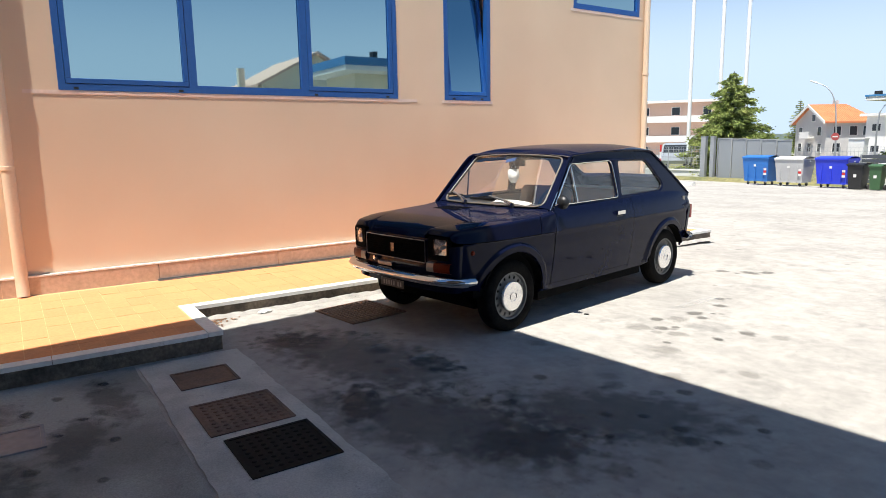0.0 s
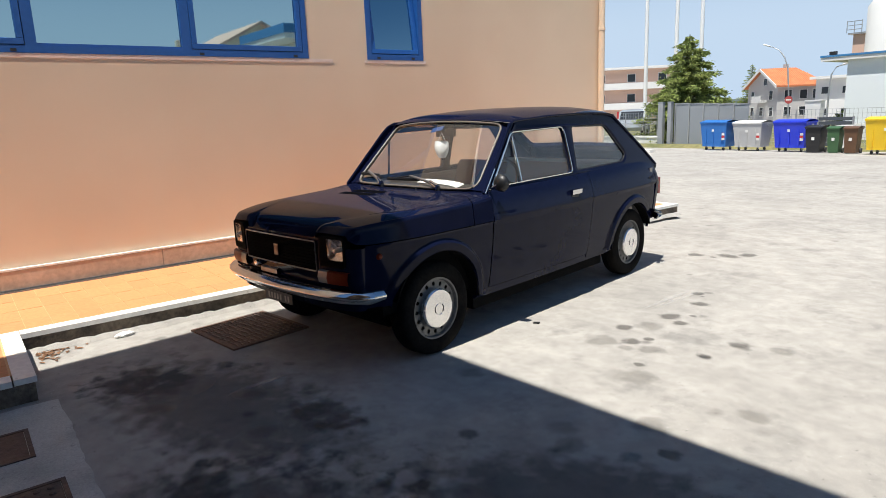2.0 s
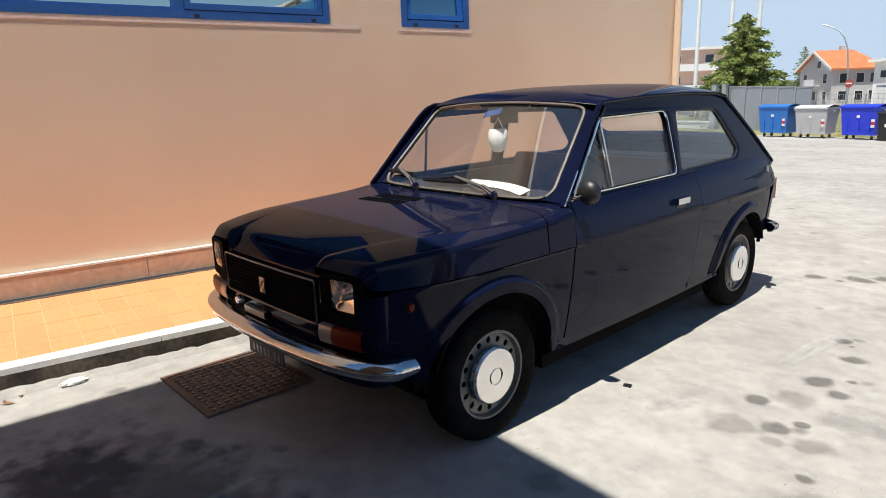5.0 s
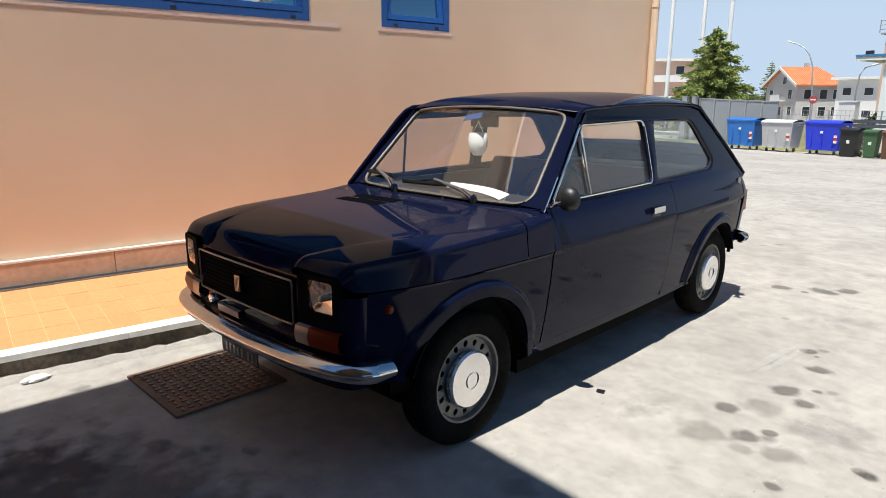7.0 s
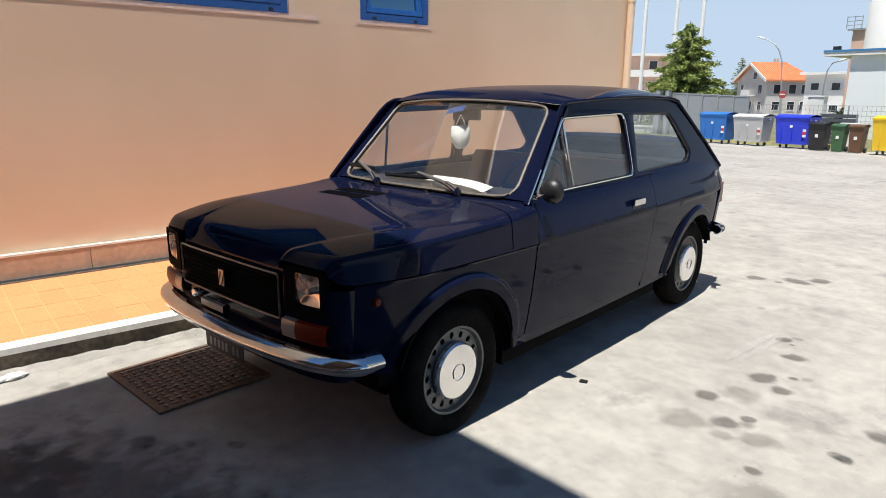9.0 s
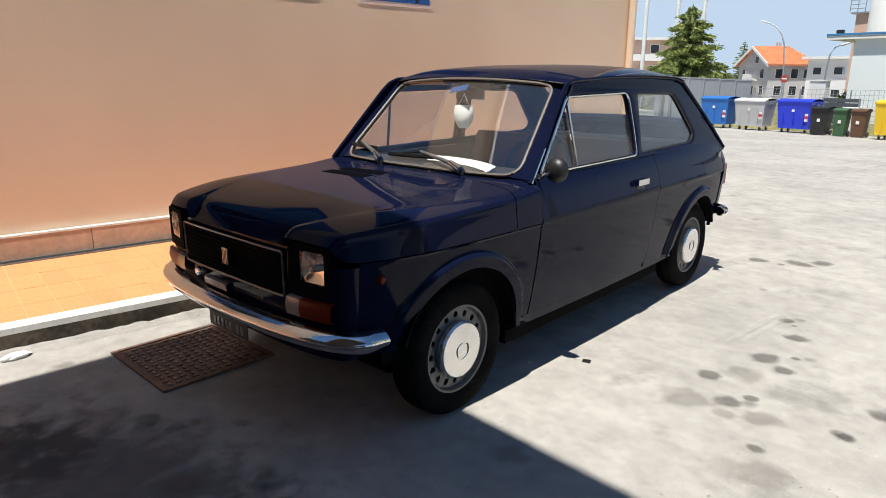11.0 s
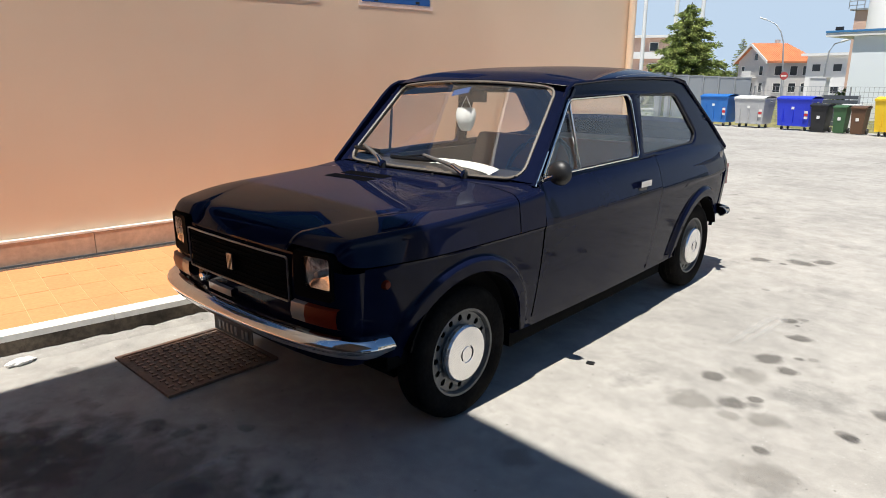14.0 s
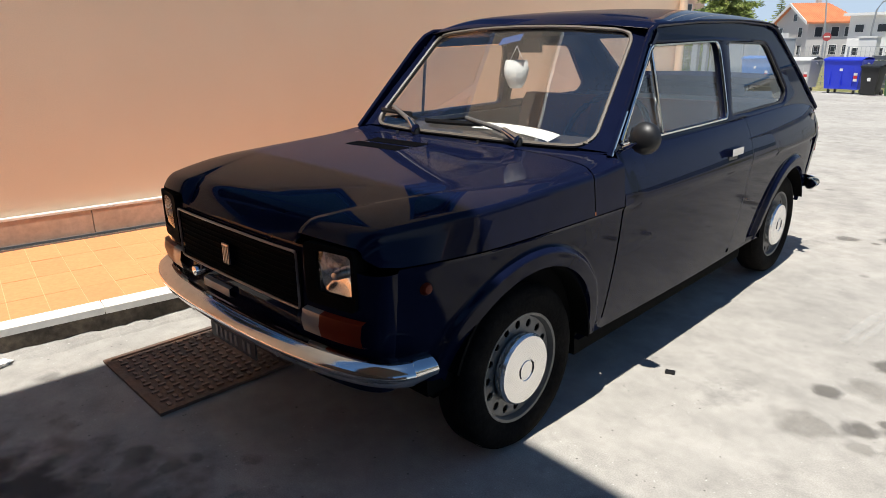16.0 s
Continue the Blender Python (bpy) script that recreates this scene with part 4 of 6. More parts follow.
def car_body(car):
    P = M["paint"]
    crease_top = lambda y: CREASE - 0.004
    for s in (1, -1):
        part("front_wing", side_panel(s, -0.46, 0.446, 94, 0.262, crease_top, 44), P, car, smooth=True, angle=50)
        door = part("door", side_panel(s, 0.453, 1.562, 30, 0.288, belt, 36, 0.0015), P, car, smooth=True, angle=35)
        part("sill", side_panel(s, 0.32, 1.93, 24, 0.238, lambda y: 0.283, 2, -0.004), P, car, smooth=True)
        # black strips set behind the door gaps to give them their dark line
        for yg in (0.4495, 1.5655):
            part("gap_seal", side_panel(s, yg - 0.02, yg + 0.02, 2, 0.288, belt if yg > 1 else crease_top, 18, -0.014), M["black"], car, "black backing strip that darkens the door gap")
        part("rear_wing", side_panel(s, 1.569, 2.63, 100, 0.262, belt, 60), P, car, smooth=True, angle=50)
        outline = dense([(0.425, 0.855), (0.755, 1.222), (0.785, 1.247), (0.83, 1.266), (1.2, 1.284), (1.6, 1.290), (1.98, 1.280), (2.10, 1.262), (2.41, 1.06), (2.715, 0.835), (2.2, 0.872), (1.45, 0.862), (0.9, 0.858)], 0.12)
        part("window_frame", glasshouse_side(s, outline, DOOR_GLASS, dense(QUARTER_GLASS, 0.03)), P, car, smooth=True, angle=50)
        for glass_outline, nm in ((DOOR_GLASS, "door_glass"), (QUARTER_GLASS, "quarter_glass")):
            cy, cz = sum(p[0] for p in glass_outline) / len(glass_outline), sum(p[1] for p in glass_outline) / len(glass_outline)
            big = [(cy + (p[0] - cy) * 1.012, cz + (p[1] - cz) * 1.02) for p in glass_outline]
            bm = bmesh.new()
            bm.faces.new([bm.verts.new((s * (upper_x(p[1], p[0]) - 0.016), p[0], p[1])) for p in big])
            g = part(nm, bm, M["sideglass"], car)
            g.visible_shadow = False
        part("window_trim", ring_tube([(s * (upper_x(p[1]) + 0.001), p[0], p[1]) for p in dense(DOOR_GLASS, 0.08)], 0.0062), M["chrome"], car, "chrome window surround", smooth=True)
        part("quarter_seal", ring_tube([(s * (upper_x(p[1], p[0]) - 0.010), p[0], p[1]) for p in dense(QUARTER_GLASS, 0.08)], 0.0055), M["black"], car, "black rubber seal", smooth=True)
        bm = bmesh.new()
        tube(bm, [(s * (upper_x(1.20) - 0.004), 0.793, 1.205), (s * (upper_x(0.895) - 0.004), 0.822, 0.892)], 0.008, 8)
        part("vent_divider", bm, M["chrome"], car, "chrome quarter-light divider", smooth=True)
        bm = bmesh.new()
        tube(bm, [(s * (upper_x(0.87, 0.43) + 0.006), 0.43, 0.862), (s * (upper_x(1.05, 0.605) + 0.008), 0.605, 1.055), (s * (upper_x(1.2, 0.737) + 0.008), 0.737, 1.205), (s * (upper_x(1.25, 0.785) + 0.008), 0.785, 1.250), (s * (upper_x(1.27, 0.84) + 0.008), 0.84, 1.272), (s * (upper_x(1.28, 1.2) + 0.008), 1.2, 1.290), (s * (upper_x(1.29, 1.6) + 0.008), 1.6, 1.296), (s * (upper_x(1.28, 1.98) + 0.008), 1.98, 1.286), (s * (upper_x(1.262, 2.09) + 0.006), 2.09, 1.266), (s * (upper_x(1.0, 2.49) + 0.004), 2.49, 1.0), (s * (upper_x(0.86, 2.70) + 0.002), 2.70, 0.85)], 0.009, 8)
        part("roof_gutter", bm, P, car, smooth=True)
        bm = bmesh.new()
        tube(bm, [(s * (upper_x(0.87) + 0.012), 0.436, 0.862), (s * (upper_x(1.0) + 0.014), 0.555, 0.995)], 0.0055, 8)
        part("pillar_strip", bm, M["chrome"], car, "short chrome pillar strip", smooth=True)
        # door handle
        bm = bmesh.new()
        hx = side_x(1.33, 0.775)
        box(bm, s * (hx + 0.002), s * (hx + 0.028), 1.268, 1.385, 0.762, 0.792)
        h = part("door_handle", bm, M["chrome"], door, "chrome door handle", smooth=True, bevel=0.006)
        # the recess's shade is put in as a black block
        bm = bmesh.new()
        box(bm, s * (hx + 0.001), s * (hx + 0.010), 1.285, 1.372, 0.738, 0.760)
        part("handle_recess", bm, M["black"], door, "black block standing in for the shaded finger recess")
        # little pillar vent at the tail
        bm = bmesh.new()
        vx = side_x(2.56, 0.80)
        box(bm, s * (vx - 0.03), s * (vx + 0.0015), 2.535, 2.58, 0.79, 0.83)
        part("pillar_vent", bm, M["tarnish"], car, "small slotted air vent", bevel=0.004)
        # wheel housings
        for yc, r in ((AXLE_F, 0.335), (AXLE_R, 0.32)):
            rows = []
            for k in range(19):
                a = (0.34 if yc > 1 else 0.0) + (math.pi - 0.34) * (k / 18)
                c, z = yc + math.cos(a) * (r + 0.004), HUB_Z + math.sin(a) * (r + 0.004)
                rows.append([(s * x, c, z) for x in (0.42, 0.55, 0.672)])
            bm = grid_mesh(rows)
            part("wheel_housing", thick(bm, 0.01), M["grilleblack"], car, "black wheel housing", smooth=True)
    # nose, left open where the headlights sit
    rows = []
    cols = {0.62 * math.sin((i / 40 * 2 - 1) * math.pi / 2) for i in range(41)} | {k * v for k in (1, -1) for v in (0.406, 0.409, 0.540, 0.543)}
    for x in sorted(cols):
        lamp = 0.4075 < abs(x) < 0.5415
        rows.append([(x * side_x(-0.46, z) / 0.62, nose_y(x) + 0.02 * ((0.55 - z) / 0.2) ** 2 * (1 if z < 0.55 else 0.25), min(z, 0.600 + 0.001 * k) if lamp else z) for k, z in enumerate((0.35, 0.40, 0.45, 0.50, 0.55, 0.60, 0.65, 0.675, 0.686, 0.730 - 0.043 * min(1, max(0, (abs(x) - 0.46) / 0.1))))])
    part("nose_panel", grid_mesh(rows), P, car, smooth=True)
    # bonnet
    rows = []
    for j in range(-BONNET_N + 1, BONNET_N):
        sg, i = (1 if j >= 0 else -1), abs(j)
        row = []
        for k in range(37):
            x = bonnet_section(-0.3)[i][0]
            for _ in range(3):
                yf, yr = nose_y(x) + 0.004, bonnet_rear(x)
                y = yf + (yr - yf) * (k / 36) ** 1.6
                x, z = bonnet_section(y, y - yf)[i]
            row.append((sg * x, y, z))
        rows.append(row)
    bonnet = part("bonnet", grid_mesh(rows), P, car, smooth=True, angle=60)
    for k in range(2):
        y0 = 0.120 + 0.090 * k
        x0, x1 = -0.345 + 0.012 * k, -0.045 + 0.012 * k
        xs = [x0 + (x1 - x0) * i / 8 for i in range(9)]
        onto = lambda x, y, o: (x, y, bonnet_z(x, y) + o)
        vent = part("bonnet_vent", grid_mesh([[onto(x, y, 0.0008) for x in xs] for y in (y0, y0 + 0.036, y0 + 0.072)]), M["ventblack"], bonnet, "dark slotted bonnet vent")
        for j in range(6):
            yy = y0 + 0.008 + j * 0.0112
            part("slat", grid_mesh([[onto(x, yy + dy, o) for x in xs] for dy, o in ((-0.0025, 0.0010), (0.0, 0.0024), (0.0025, 0.0010))]), M["ventblack"], vent)
    # scuttle between bonnet and windscreen
    rows = []
    for j in range(-BONNET_N + 1, BONNET_N):
        sg, i = (1 if j >= 0 else -1), abs(j)
        row = []
        for k in range(11):
            x = bonnet_section(0.36)[i][0]
            for _ in range(3):
                y0 = bonnet_rear(x) + 0.006
                y1 = min(0.446, 0.392 + 0.062 * (x / 0.62) ** 2)
                y = y0 + (y1 - y0) * k / 10
                x, z = bonnet_section(y)[i]
            row.append((sg * x, y, z))
        rows.append(row)
    part("scuttle", grid_mesh(rows), P, car, smooth=True, angle=60)
    for x in (-0.33, 0.12):
        bm = bmesh.new()
        lathe(bm, [(0, 0.008), (0.006, 0.007), (0.008, 0.0), (0.008, -0.004)], 10, at=(x, 0.385, crown(0.385)))
        part("washer_jet", bm, M["black"], car, "black washer jet", smooth=True)
    # windscreen
    frame_out = dense(rounded([(-1.085, -0.05), (1.085, -0.05), (1.118, 1.06), (-1.118, 1.06)], [0.005, 0.005, 0.05, 0.05], 6), 0.08)
    frame_in = dense(rounded([(-0.965, 0.0), (-0.5, 0.020), (0.0, 0.035), (0.5, 0.020), (0.965, 0.0), (0.965, 1.012), (0.4, 1.025), (-0.4, 1.025), (-0.965, 1.012)], [0.15, 0.2, 0.2, 0.2, 0.15, 0.12, 0.2, 0.2, 0.12], 8), 0.08)
    part("windscreen_frame", plate(frame_out, [frame_in], lambda a, b, d: screen(a, b, d), 0.02), P, car, smooth=True, angle=30)
    rows = [[screen(-0.985 + 1.97 * i / 24, -0.02 + 1.06 * k / 10, 0.008) for i in range(25)] for k in range(11)]
    g = part("windscreen", grid_mesh(rows), M["carglass"], car, smooth=True)
    g.visible_shadow = False
    part("windscreen_seal", ring_tube([screen(p[0], p[1], -0.001) for p in frame_in], 0.0075), M["sealbeige"], car, "faded beige rubber seal", smooth=True)
    # roof
    rz = spline([(0.74, 1.262), (1.2, 1.284), (1.6, 1.290), (1.98, 1.280), (2.09, 1.262)])
    rows = []
    for i in range(33):
        u = math.sin((i / 32 * 2 - 1) * math.pi / 2)
        row = []
        for k in range(31):
            t = (k / 30) ** 2.0
            y0 = 0.780 + 0.04 * u * u
            y = y0 + (2.085 - y0) * t
            swell = math.sin(min(1, 0.58 + 0.9 * t) * math.pi / 2) * (1 - 0.2 * max(0, t - 0.8) / 0.2)
            q = Vector((u * 0.570, y, rz(y) + 0.012 + 0.056 * (1 - abs(u) ** 3.2) * swell))
            if k == 0:
                shift = screen(u * 1.105, 1.045, -0.004) - q
            row.append(tuple(q + shift * max(0, 1 - t / 0.09) ** 2))
        rows.append(row)
    part("roof", thick(grid_mesh(rows), 0.004), P, car, smooth=True, angle=50)
    # tailgate
    out = dense([(-1.0, -0.01), (1.0, -0.01), (1.0, 1.0), (-1.0, 1.0)], 0.1)
    hole = dense(rounded([(-0.86, 0.08), (0.86, 0.08), (0.84, 0.60), (-0.84, 0.60)], 0.08), 0.1)
    part("tailgate", plate(out, [hole], lambda a, b, d: hatch(a, b, d), 0.03), P, car, smooth=True, angle=30)
    g = part("rear_glass", grid_mesh([[hatch(-0.88 + 1.76 * i / 12, 0.07 + 0.54 * k / 6, 0.015) for i in range(13)] for k in range(7)]), M["carglass"], car, smooth=True)
    g.visible_shadow = False
    rows = []
    for i in range(31):
        x = 0.678 * math.sin((i / 30 * 2 - 1) * math.pi / 2)
        rows.append([(x * side_x(2.6, z) / 0.678, tail_y(x) - 0.03 * max(0, (z - 0.7) / 0.13) ** 2, z) for z in (0.40, 0.44, 0.5, 0.6, 0.7, 0.77, 0.835)])
    part("tail_panel", thick(grid_mesh(rows), 0.004), P, car, smooth=True)
    for s in (1, -1):
        bm = bmesh.new()
        x = 0.585
        box(bm, s * (x - 0.05), s * (x + 0.055), tail_y(x) - 0.02, tail_y(x) + 0.018, 0.60, 0.735)
        part("tail_lamp", bm, M["red"], car, "red-orange tail lamp", bevel=0.01, smooth=True)
    # underside, and a black inner box that keeps the panel gaps dark
    bm = bmesh.new()
    prism(bm, [(-0.36, 0.34), (-0.20, 0.17), (2.40, 0.17), (2.62, 0.34)], "x", -0.46, 0.46)
    box(bm, -0.60, 0.60, 0.36, 1.86, 0.16, 0.30)
    part("underbody", bm, M["grilleblack"], car, "black underbody")
    bm = bmesh.new()
    box(bm, -0.60, 0.60, -0.36, 0.40, 0.30, 0.68)
    part("engine_bay", bm, M["grilleblack"], car, "black box standing in for the shaded engine bay")


def bumper_sweep(car, nm, yfun, width, z0, z1, tip):
    """A bright pressed bumper blade that wraps round the corners."""
    zc, hh = (z0 + z1) / 2, (z1 - z0) / 2
    prof = [(0.014, -1.0), (-0.008, -0.95), (-0.024, -0.72), (-0.034, -0.38), (-0.038, -0.05), (-0.036, 0.22), (-0.029, 0.52), (-0.016, 0.80), (0.0, 0.95), (0.014, 1.0)]
    rows = []
    for i in range(61):
        a = (i / 60 * 2 - 1) * (math.pi / 2)
        x = width * math.sin(a)
        e = 1e-3
        y = yfun(x)
        y2 = yfun(min(width, abs(x) + e)) if abs(x) < width - e else y + e
        t = Vector((e, y2 - y)).normalized()
        n = Vector((t.y * (1 if x >= 0 else -1), -t.x)) if tip < 0 else Vector((t.y * -1 * (1 if x >= 0 else -1), t.x))
        rows.append([(x + n.x * -o, y + n.y * -o, zc + h * hh) for o, h in prof])
    for s in (-1, 1):
        end = [(s * (width - o * 1.0) , yfun(width) - tip * 0.035, zc + h * hh * 0.86) for o, h in prof]
        rows.insert(0, end) if s < 0 else rows.append(end)
    return part(nm, thick(grid_mesh(rows), 0.004), M["chrome"], car, "polished chrome bumper with dull marks", smooth=True, angle=35)


def car_front(car):
    bumper_sweep(car, "front_bumper", lambda x: -0.445 - 0.165 * (1 - min(1, abs(x) / 0.66) ** 2.4) ** (1 / 2.4), 0.66, 0.405, 0.478, -1)
    bumper_sweep(car, "rear_bumper", lambda x: 2.60 + 0.10 * (1 - min(1, abs(x) / 0.69) ** 3.4) ** (1 / 3.4), 0.69, 0.405, 0.475, 1)
    for x in (-0.18, 0.30, 0.43):
        bm = bmesh.new()
        y = -0.445 - 0.165 * (1 - (abs(x) / 0.66) ** 2.4) ** (1 / 2.4) - 0.029
        lathe(bm, [(0, -0.005), (0.005, -0.004), (0.007, 0.0), (0.007, 0.004)], 8, "y", at=(x, y, 0.425))
        part("bumper_bolt", bm, M["dullchrome"], car, smooth=True)
    # grille
    bm = bmesh.new()
    rows = [[(x, nose_y(x) - 0.004, z) for x in [-0.345 + 0.69 * i / 20 for i in range(21)]] for z in (0.555, 0.63, 0.712)]
    grille = part("grille", thick(grid_mesh(rows), 0.004), M["grilleblack"], car, "black plastic radiator grille")
    for k in range(9):
        z = 0.568 + k * 0.0165
        bm = bmesh.new()
        tube(bm, [(x, nose_y(x) - 0.008, z) for x in [-0.335 + 0.67 * i / 12 for i in range(13)]], 0.003, 6)
        part("grille_slat", bm, M["grilleblack"], grille)
    loop = dense(rounded([(-0.345, 0.555), (0.345, 0.555), (0.345, 0.713), (-0.345, 0.713)], 0.012, 3), 0.06)
    part("grille_surround", ring_tube([(p[0], nose_y(p[0]) - 0.012, p[1]) for p in loop], 0.0038), M["tarnish"], grille, "tarnished chrome grille surround", smooth=True)
    bm = bmesh.new()
    prism(bm, [(-0.019, 0.668), (0.019, 0.668), (0.021, 0.652), (0.013, 0.600), (-0.013, 0.600), (-0.021, 0.652)], "y", nose_y(0) - 0.022, nose_y(0) - 0.008)
    badge = part("badge", bm, M["grilleblack"], grille, "dark shield badge with chrome bars", bevel=0.004)
    for k in range(4):
        x = -0.015 + 0.010 * k
        part("badge_bar", boxed(x - 0.0022, x + 0.0022, nose_y(0) - 0.027, nose_y(0) - 0.0222, 0.606, 0.660), M["tarnish"], badge, bevel=0.001)
    part("badge_cap", boxed(-0.019, 0.019, nose_y(0) - 0.027, nose_y(0) - 0.0222, 0.6605, 0.667), M["tarnish"], badge, bevel=0.001)
    for s in (1, -1):
        # headlight
        xc, zc, w, h = s * 0.474, 0.676, 0.058, 0.056
        ang = math.atan2(nose_y(abs(xc) + 0.07) - nose_y(abs(xc) - 0.07), 0.14) * s
        m = Matrix.Translation((xc, nose_y(xc) + 0.004, zc)) @ Matrix.Rotation(ang, 4, "Z")
        wi, wo = (0.045, 0.010) if s > 0 else (0.010, 0.045)
        lamp_out = rounded([(-w - wi, -h - 0.035), (w + wo, -h - 0.035), (w + wo, h + 0.016), (-w - wi, h + 0.016)], 0.018)
        lamp_in = rounded([(-w, -h), (w, -h), (w, h), (-w, h)], 0.014)
        bez = part("headlight", plate(lamp_out, [lamp_in], lambda a, b, d: m @ Vector((a, -0.008 + d, b)), 0.05), M["grilleblack"], car, "rectangular headlight in a dark bezel", smooth=True)
        rows = [[m @ Vector((w * 1.0 * a, 0.006 + 0.012 * (1 - a * a) * (1 - b * b), h * 1.0 * b)) for a in [-1 + i / 6 for i in range(13)]] for b in [-1 + i / 6 for i in range(13)]]
        part("reflector", grid_mesh(rows), M["reflector"], bez, "bright bowl reflector", smooth=True)
        bm = bmesh.new()
        lathe(bm, [(0, -0.018), (0.010, -0.016), (0.013, 0), (0.013, 0.03)], 12, "y")
        bmesh.ops.transform(bm, matrix=m @ Matrix.Translation((0, 0.01, -0.005)), verts=bm.verts)
        part("bulb_cap", bm, M["dullchrome"], bez, smooth=True)
        rows = [[m @ Vector((w * a, -0.004 - 0.008 * (1 - a * a) * (1 - b * b), h * b)) for a in [-1 + i / 5 for i in range(11)]] for b in [-1 + i / 5 for i in range(11)]]
        part("lens", grid_mesh(rows), M["lensglass"], bez, "clear ribbed glass lens", smooth=True)
        for k in range(5):
            bm = bmesh.new()
            a = -0.045 + 0.0225 * k
            tube(bm, [m @ Vector((a, -0.006, 0.012)), m @ Vector((a, -0.007, h * 0.9))], 0.0025, 6)
            part("lens_rib", bm, M["lensglass"], bez)
        # turn signal lamp
        rows_c, rows_o = [], []
        for i in range(13):
            x = 0.36 + 0.205 * i / 12
            col = [(s * x, nose_y(x) - o, z) for o, z in ((0.0, 0.495), (0.016, 0.500), (0.022, 0.53), (0.016, 0.562), (0.0, 0.567))]
            if i <= 4:
                rows_c.append(col)
            if i >= 4:
                rows_o.append(col)
        lamp = part("turn_signal", grid_mesh(rows_o), M["orange"], car, "orange front turn signal lens", smooth=True)
        part("side_light", grid_mesh(rows_c), M["clearlens"], lamp, "pale side light lens", smooth=True)
        bm = bmesh.new()
        x = side_x(-0.395, 0.632)
        lathe(bm, [(0, 0.014), (0.012, 0.012), (0.018, 0.004), (0.019, -0.004)], 14, "x")
        bmesh.ops.transform(bm, matrix=Matrix.Translation((s * x, -0.385, 0.632)) @ Matrix.Diagonal((s, 1, 1, 1)), verts=bm.verts)
        part("side_repeater", bm, M["orange"], car, "small round orange repeater", smooth=True)
    # pale bar and hooter seen over the bumper
    bm = bmesh.new()
    rows = [[(x, nose_y(x) - o, z) for x in (-0.20, -0.15, -0.10, -0.03)] for o, z in ((0, 0.482), (0.014, 0.486), (0.014, 0.512), (0, 0.516))]
    part("lower_trim", grid_mesh(rows), M["clearlens"], car, "pale bar on the nose above the bumper")
    bm = bmesh.new()
    lathe(bm, [(0, -0.02), (0.016, -0.016), (0.02, 0.0), (0.02, 0.02)], 12, "y", at=(-0.222, -0.585, 0.531))
    part("spot_bulb", bm, M["chrome"], car, "small bright lamp cap", smooth=True)
    # number plate with unreadable bars
    bm = bmesh.new()
    box(bm, -0.135, 0.135, -0.607, -0.602, 0.338, 0.396)
    pl = part("number_plate", bm, M["black"], car, "small black number plate under the bumper")
    for k in range(7):
        bm = bmesh.new()
        x = -0.10 + 0.029 * k + (0.02 if k > 4 else 0)
        box(bm, x, x + 0.014, -0.6095, -0.607, 0.350, 0.384)
        part("plate_bar", bm, M["clearlens"], pl)


def car_wheel(car, x, y, s, turn=0.0):
    w = new("wheel")
    w.parent = car
    w.matrix_local = pose(x, y, HUB_Z, 0, 0, turn + (0 if s > 0 else 180))
    bm = bmesh.new()
    lathe(bm, [(0.168, -0.05), (0.185, -0.062), (0.225, -0.066), (0.252, -0.060), (0.264, -0.045), (0.266, 0.0), (0.264, 0.045), (0.252, 0.060), (0.225, 0.066), (0.188, 0.061), (0.172, 0.050), (0.168, 0.035)], 48, "x", at=(-0.045, 0, 0))
    tyre = part("tyre", bm, M["rubber"], w, "black road tyre", smooth=True)
    for gx in (-0.03, 0.0, 0.03):
        bm = bmesh.new()
        lathe(bm, [(0.2665, -0.003), (0.2680, -0.002), (0.2680, 0.002), (0.2665, 0.003)], 48, "x", at=(-0.045 + gx, 0, 0))
        part("tread_rib", bm, M["rubber"], tyre, smooth=True)
    bm = bmesh.new()
    lathe(bm, [(0.178, 0.006), (0.176, 0.010), (0.168, 0.008), (0.162, -0.010), (0.158, -0.030)], 48, "x")
    rim = part("rim", bm, M["steelrim"], w, "grey pressed steel rim", smooth=True)
    circle = lambda cx, cy, r, n, st=1.0: [(cx + r * math.cos(2 * math.pi * k / n), cy + r * st * math.sin(2 * math.pi * k / n)) for k in range(n)]
    holes = []
    for k in range(16):
        a = 2 * math.pi * k / 16
        c, q = math.cos(a), math.sin(a)
        holes.append([(0.1385 * c + r0 * c - t0 * q, 0.1385 * q + r0 * q + t0 * c) for r0, t0 in [(0.0140 * math.cos(b), 0.0120 * math.sin(b)) for b in [2 * math.pi * j / 10 for j in range(10)]]])

    def dish(a, b, d):
        return Vector((-0.010 - d, a, b))
    part("wheel_disc", plate(circle(0, 0, 0.161, 64), [*holes, circle(0, 0, 0.09, 40)], dish, 0.004), M["steelrim"], w, "steel disc with a ring of oval holes", smooth=True, angle=30)
    # black disc added behind the oval holes so that they read as dark
    bm = bmesh.new()
    lathe(bm, [(0.0, -0.05), (0.165, -0.05), (0.165, -0.046)], 32, "x")
    part("brake_drum", bm, M["black"], w, "black disc that keeps the wheel holes dark")
    bm = bmesh.new()
    lathe(bm, [(0.110, -0.006), (0.115, 0.008), (0.114, 0.018), (0.107, 0.0262), (0.06, 0.0285), (0.036, 0.029), (0.034, 0.0265), (0.031, 0.0262), (0.029, 0.0285), (0.0, 0.029)], 48, "x")
    part("hubcap", bm, M["hubcap"], w, "polished bright metal hubcap", smooth=True, angle=30)
    for sgn in (1, -1):
        bm = bmesh.new()
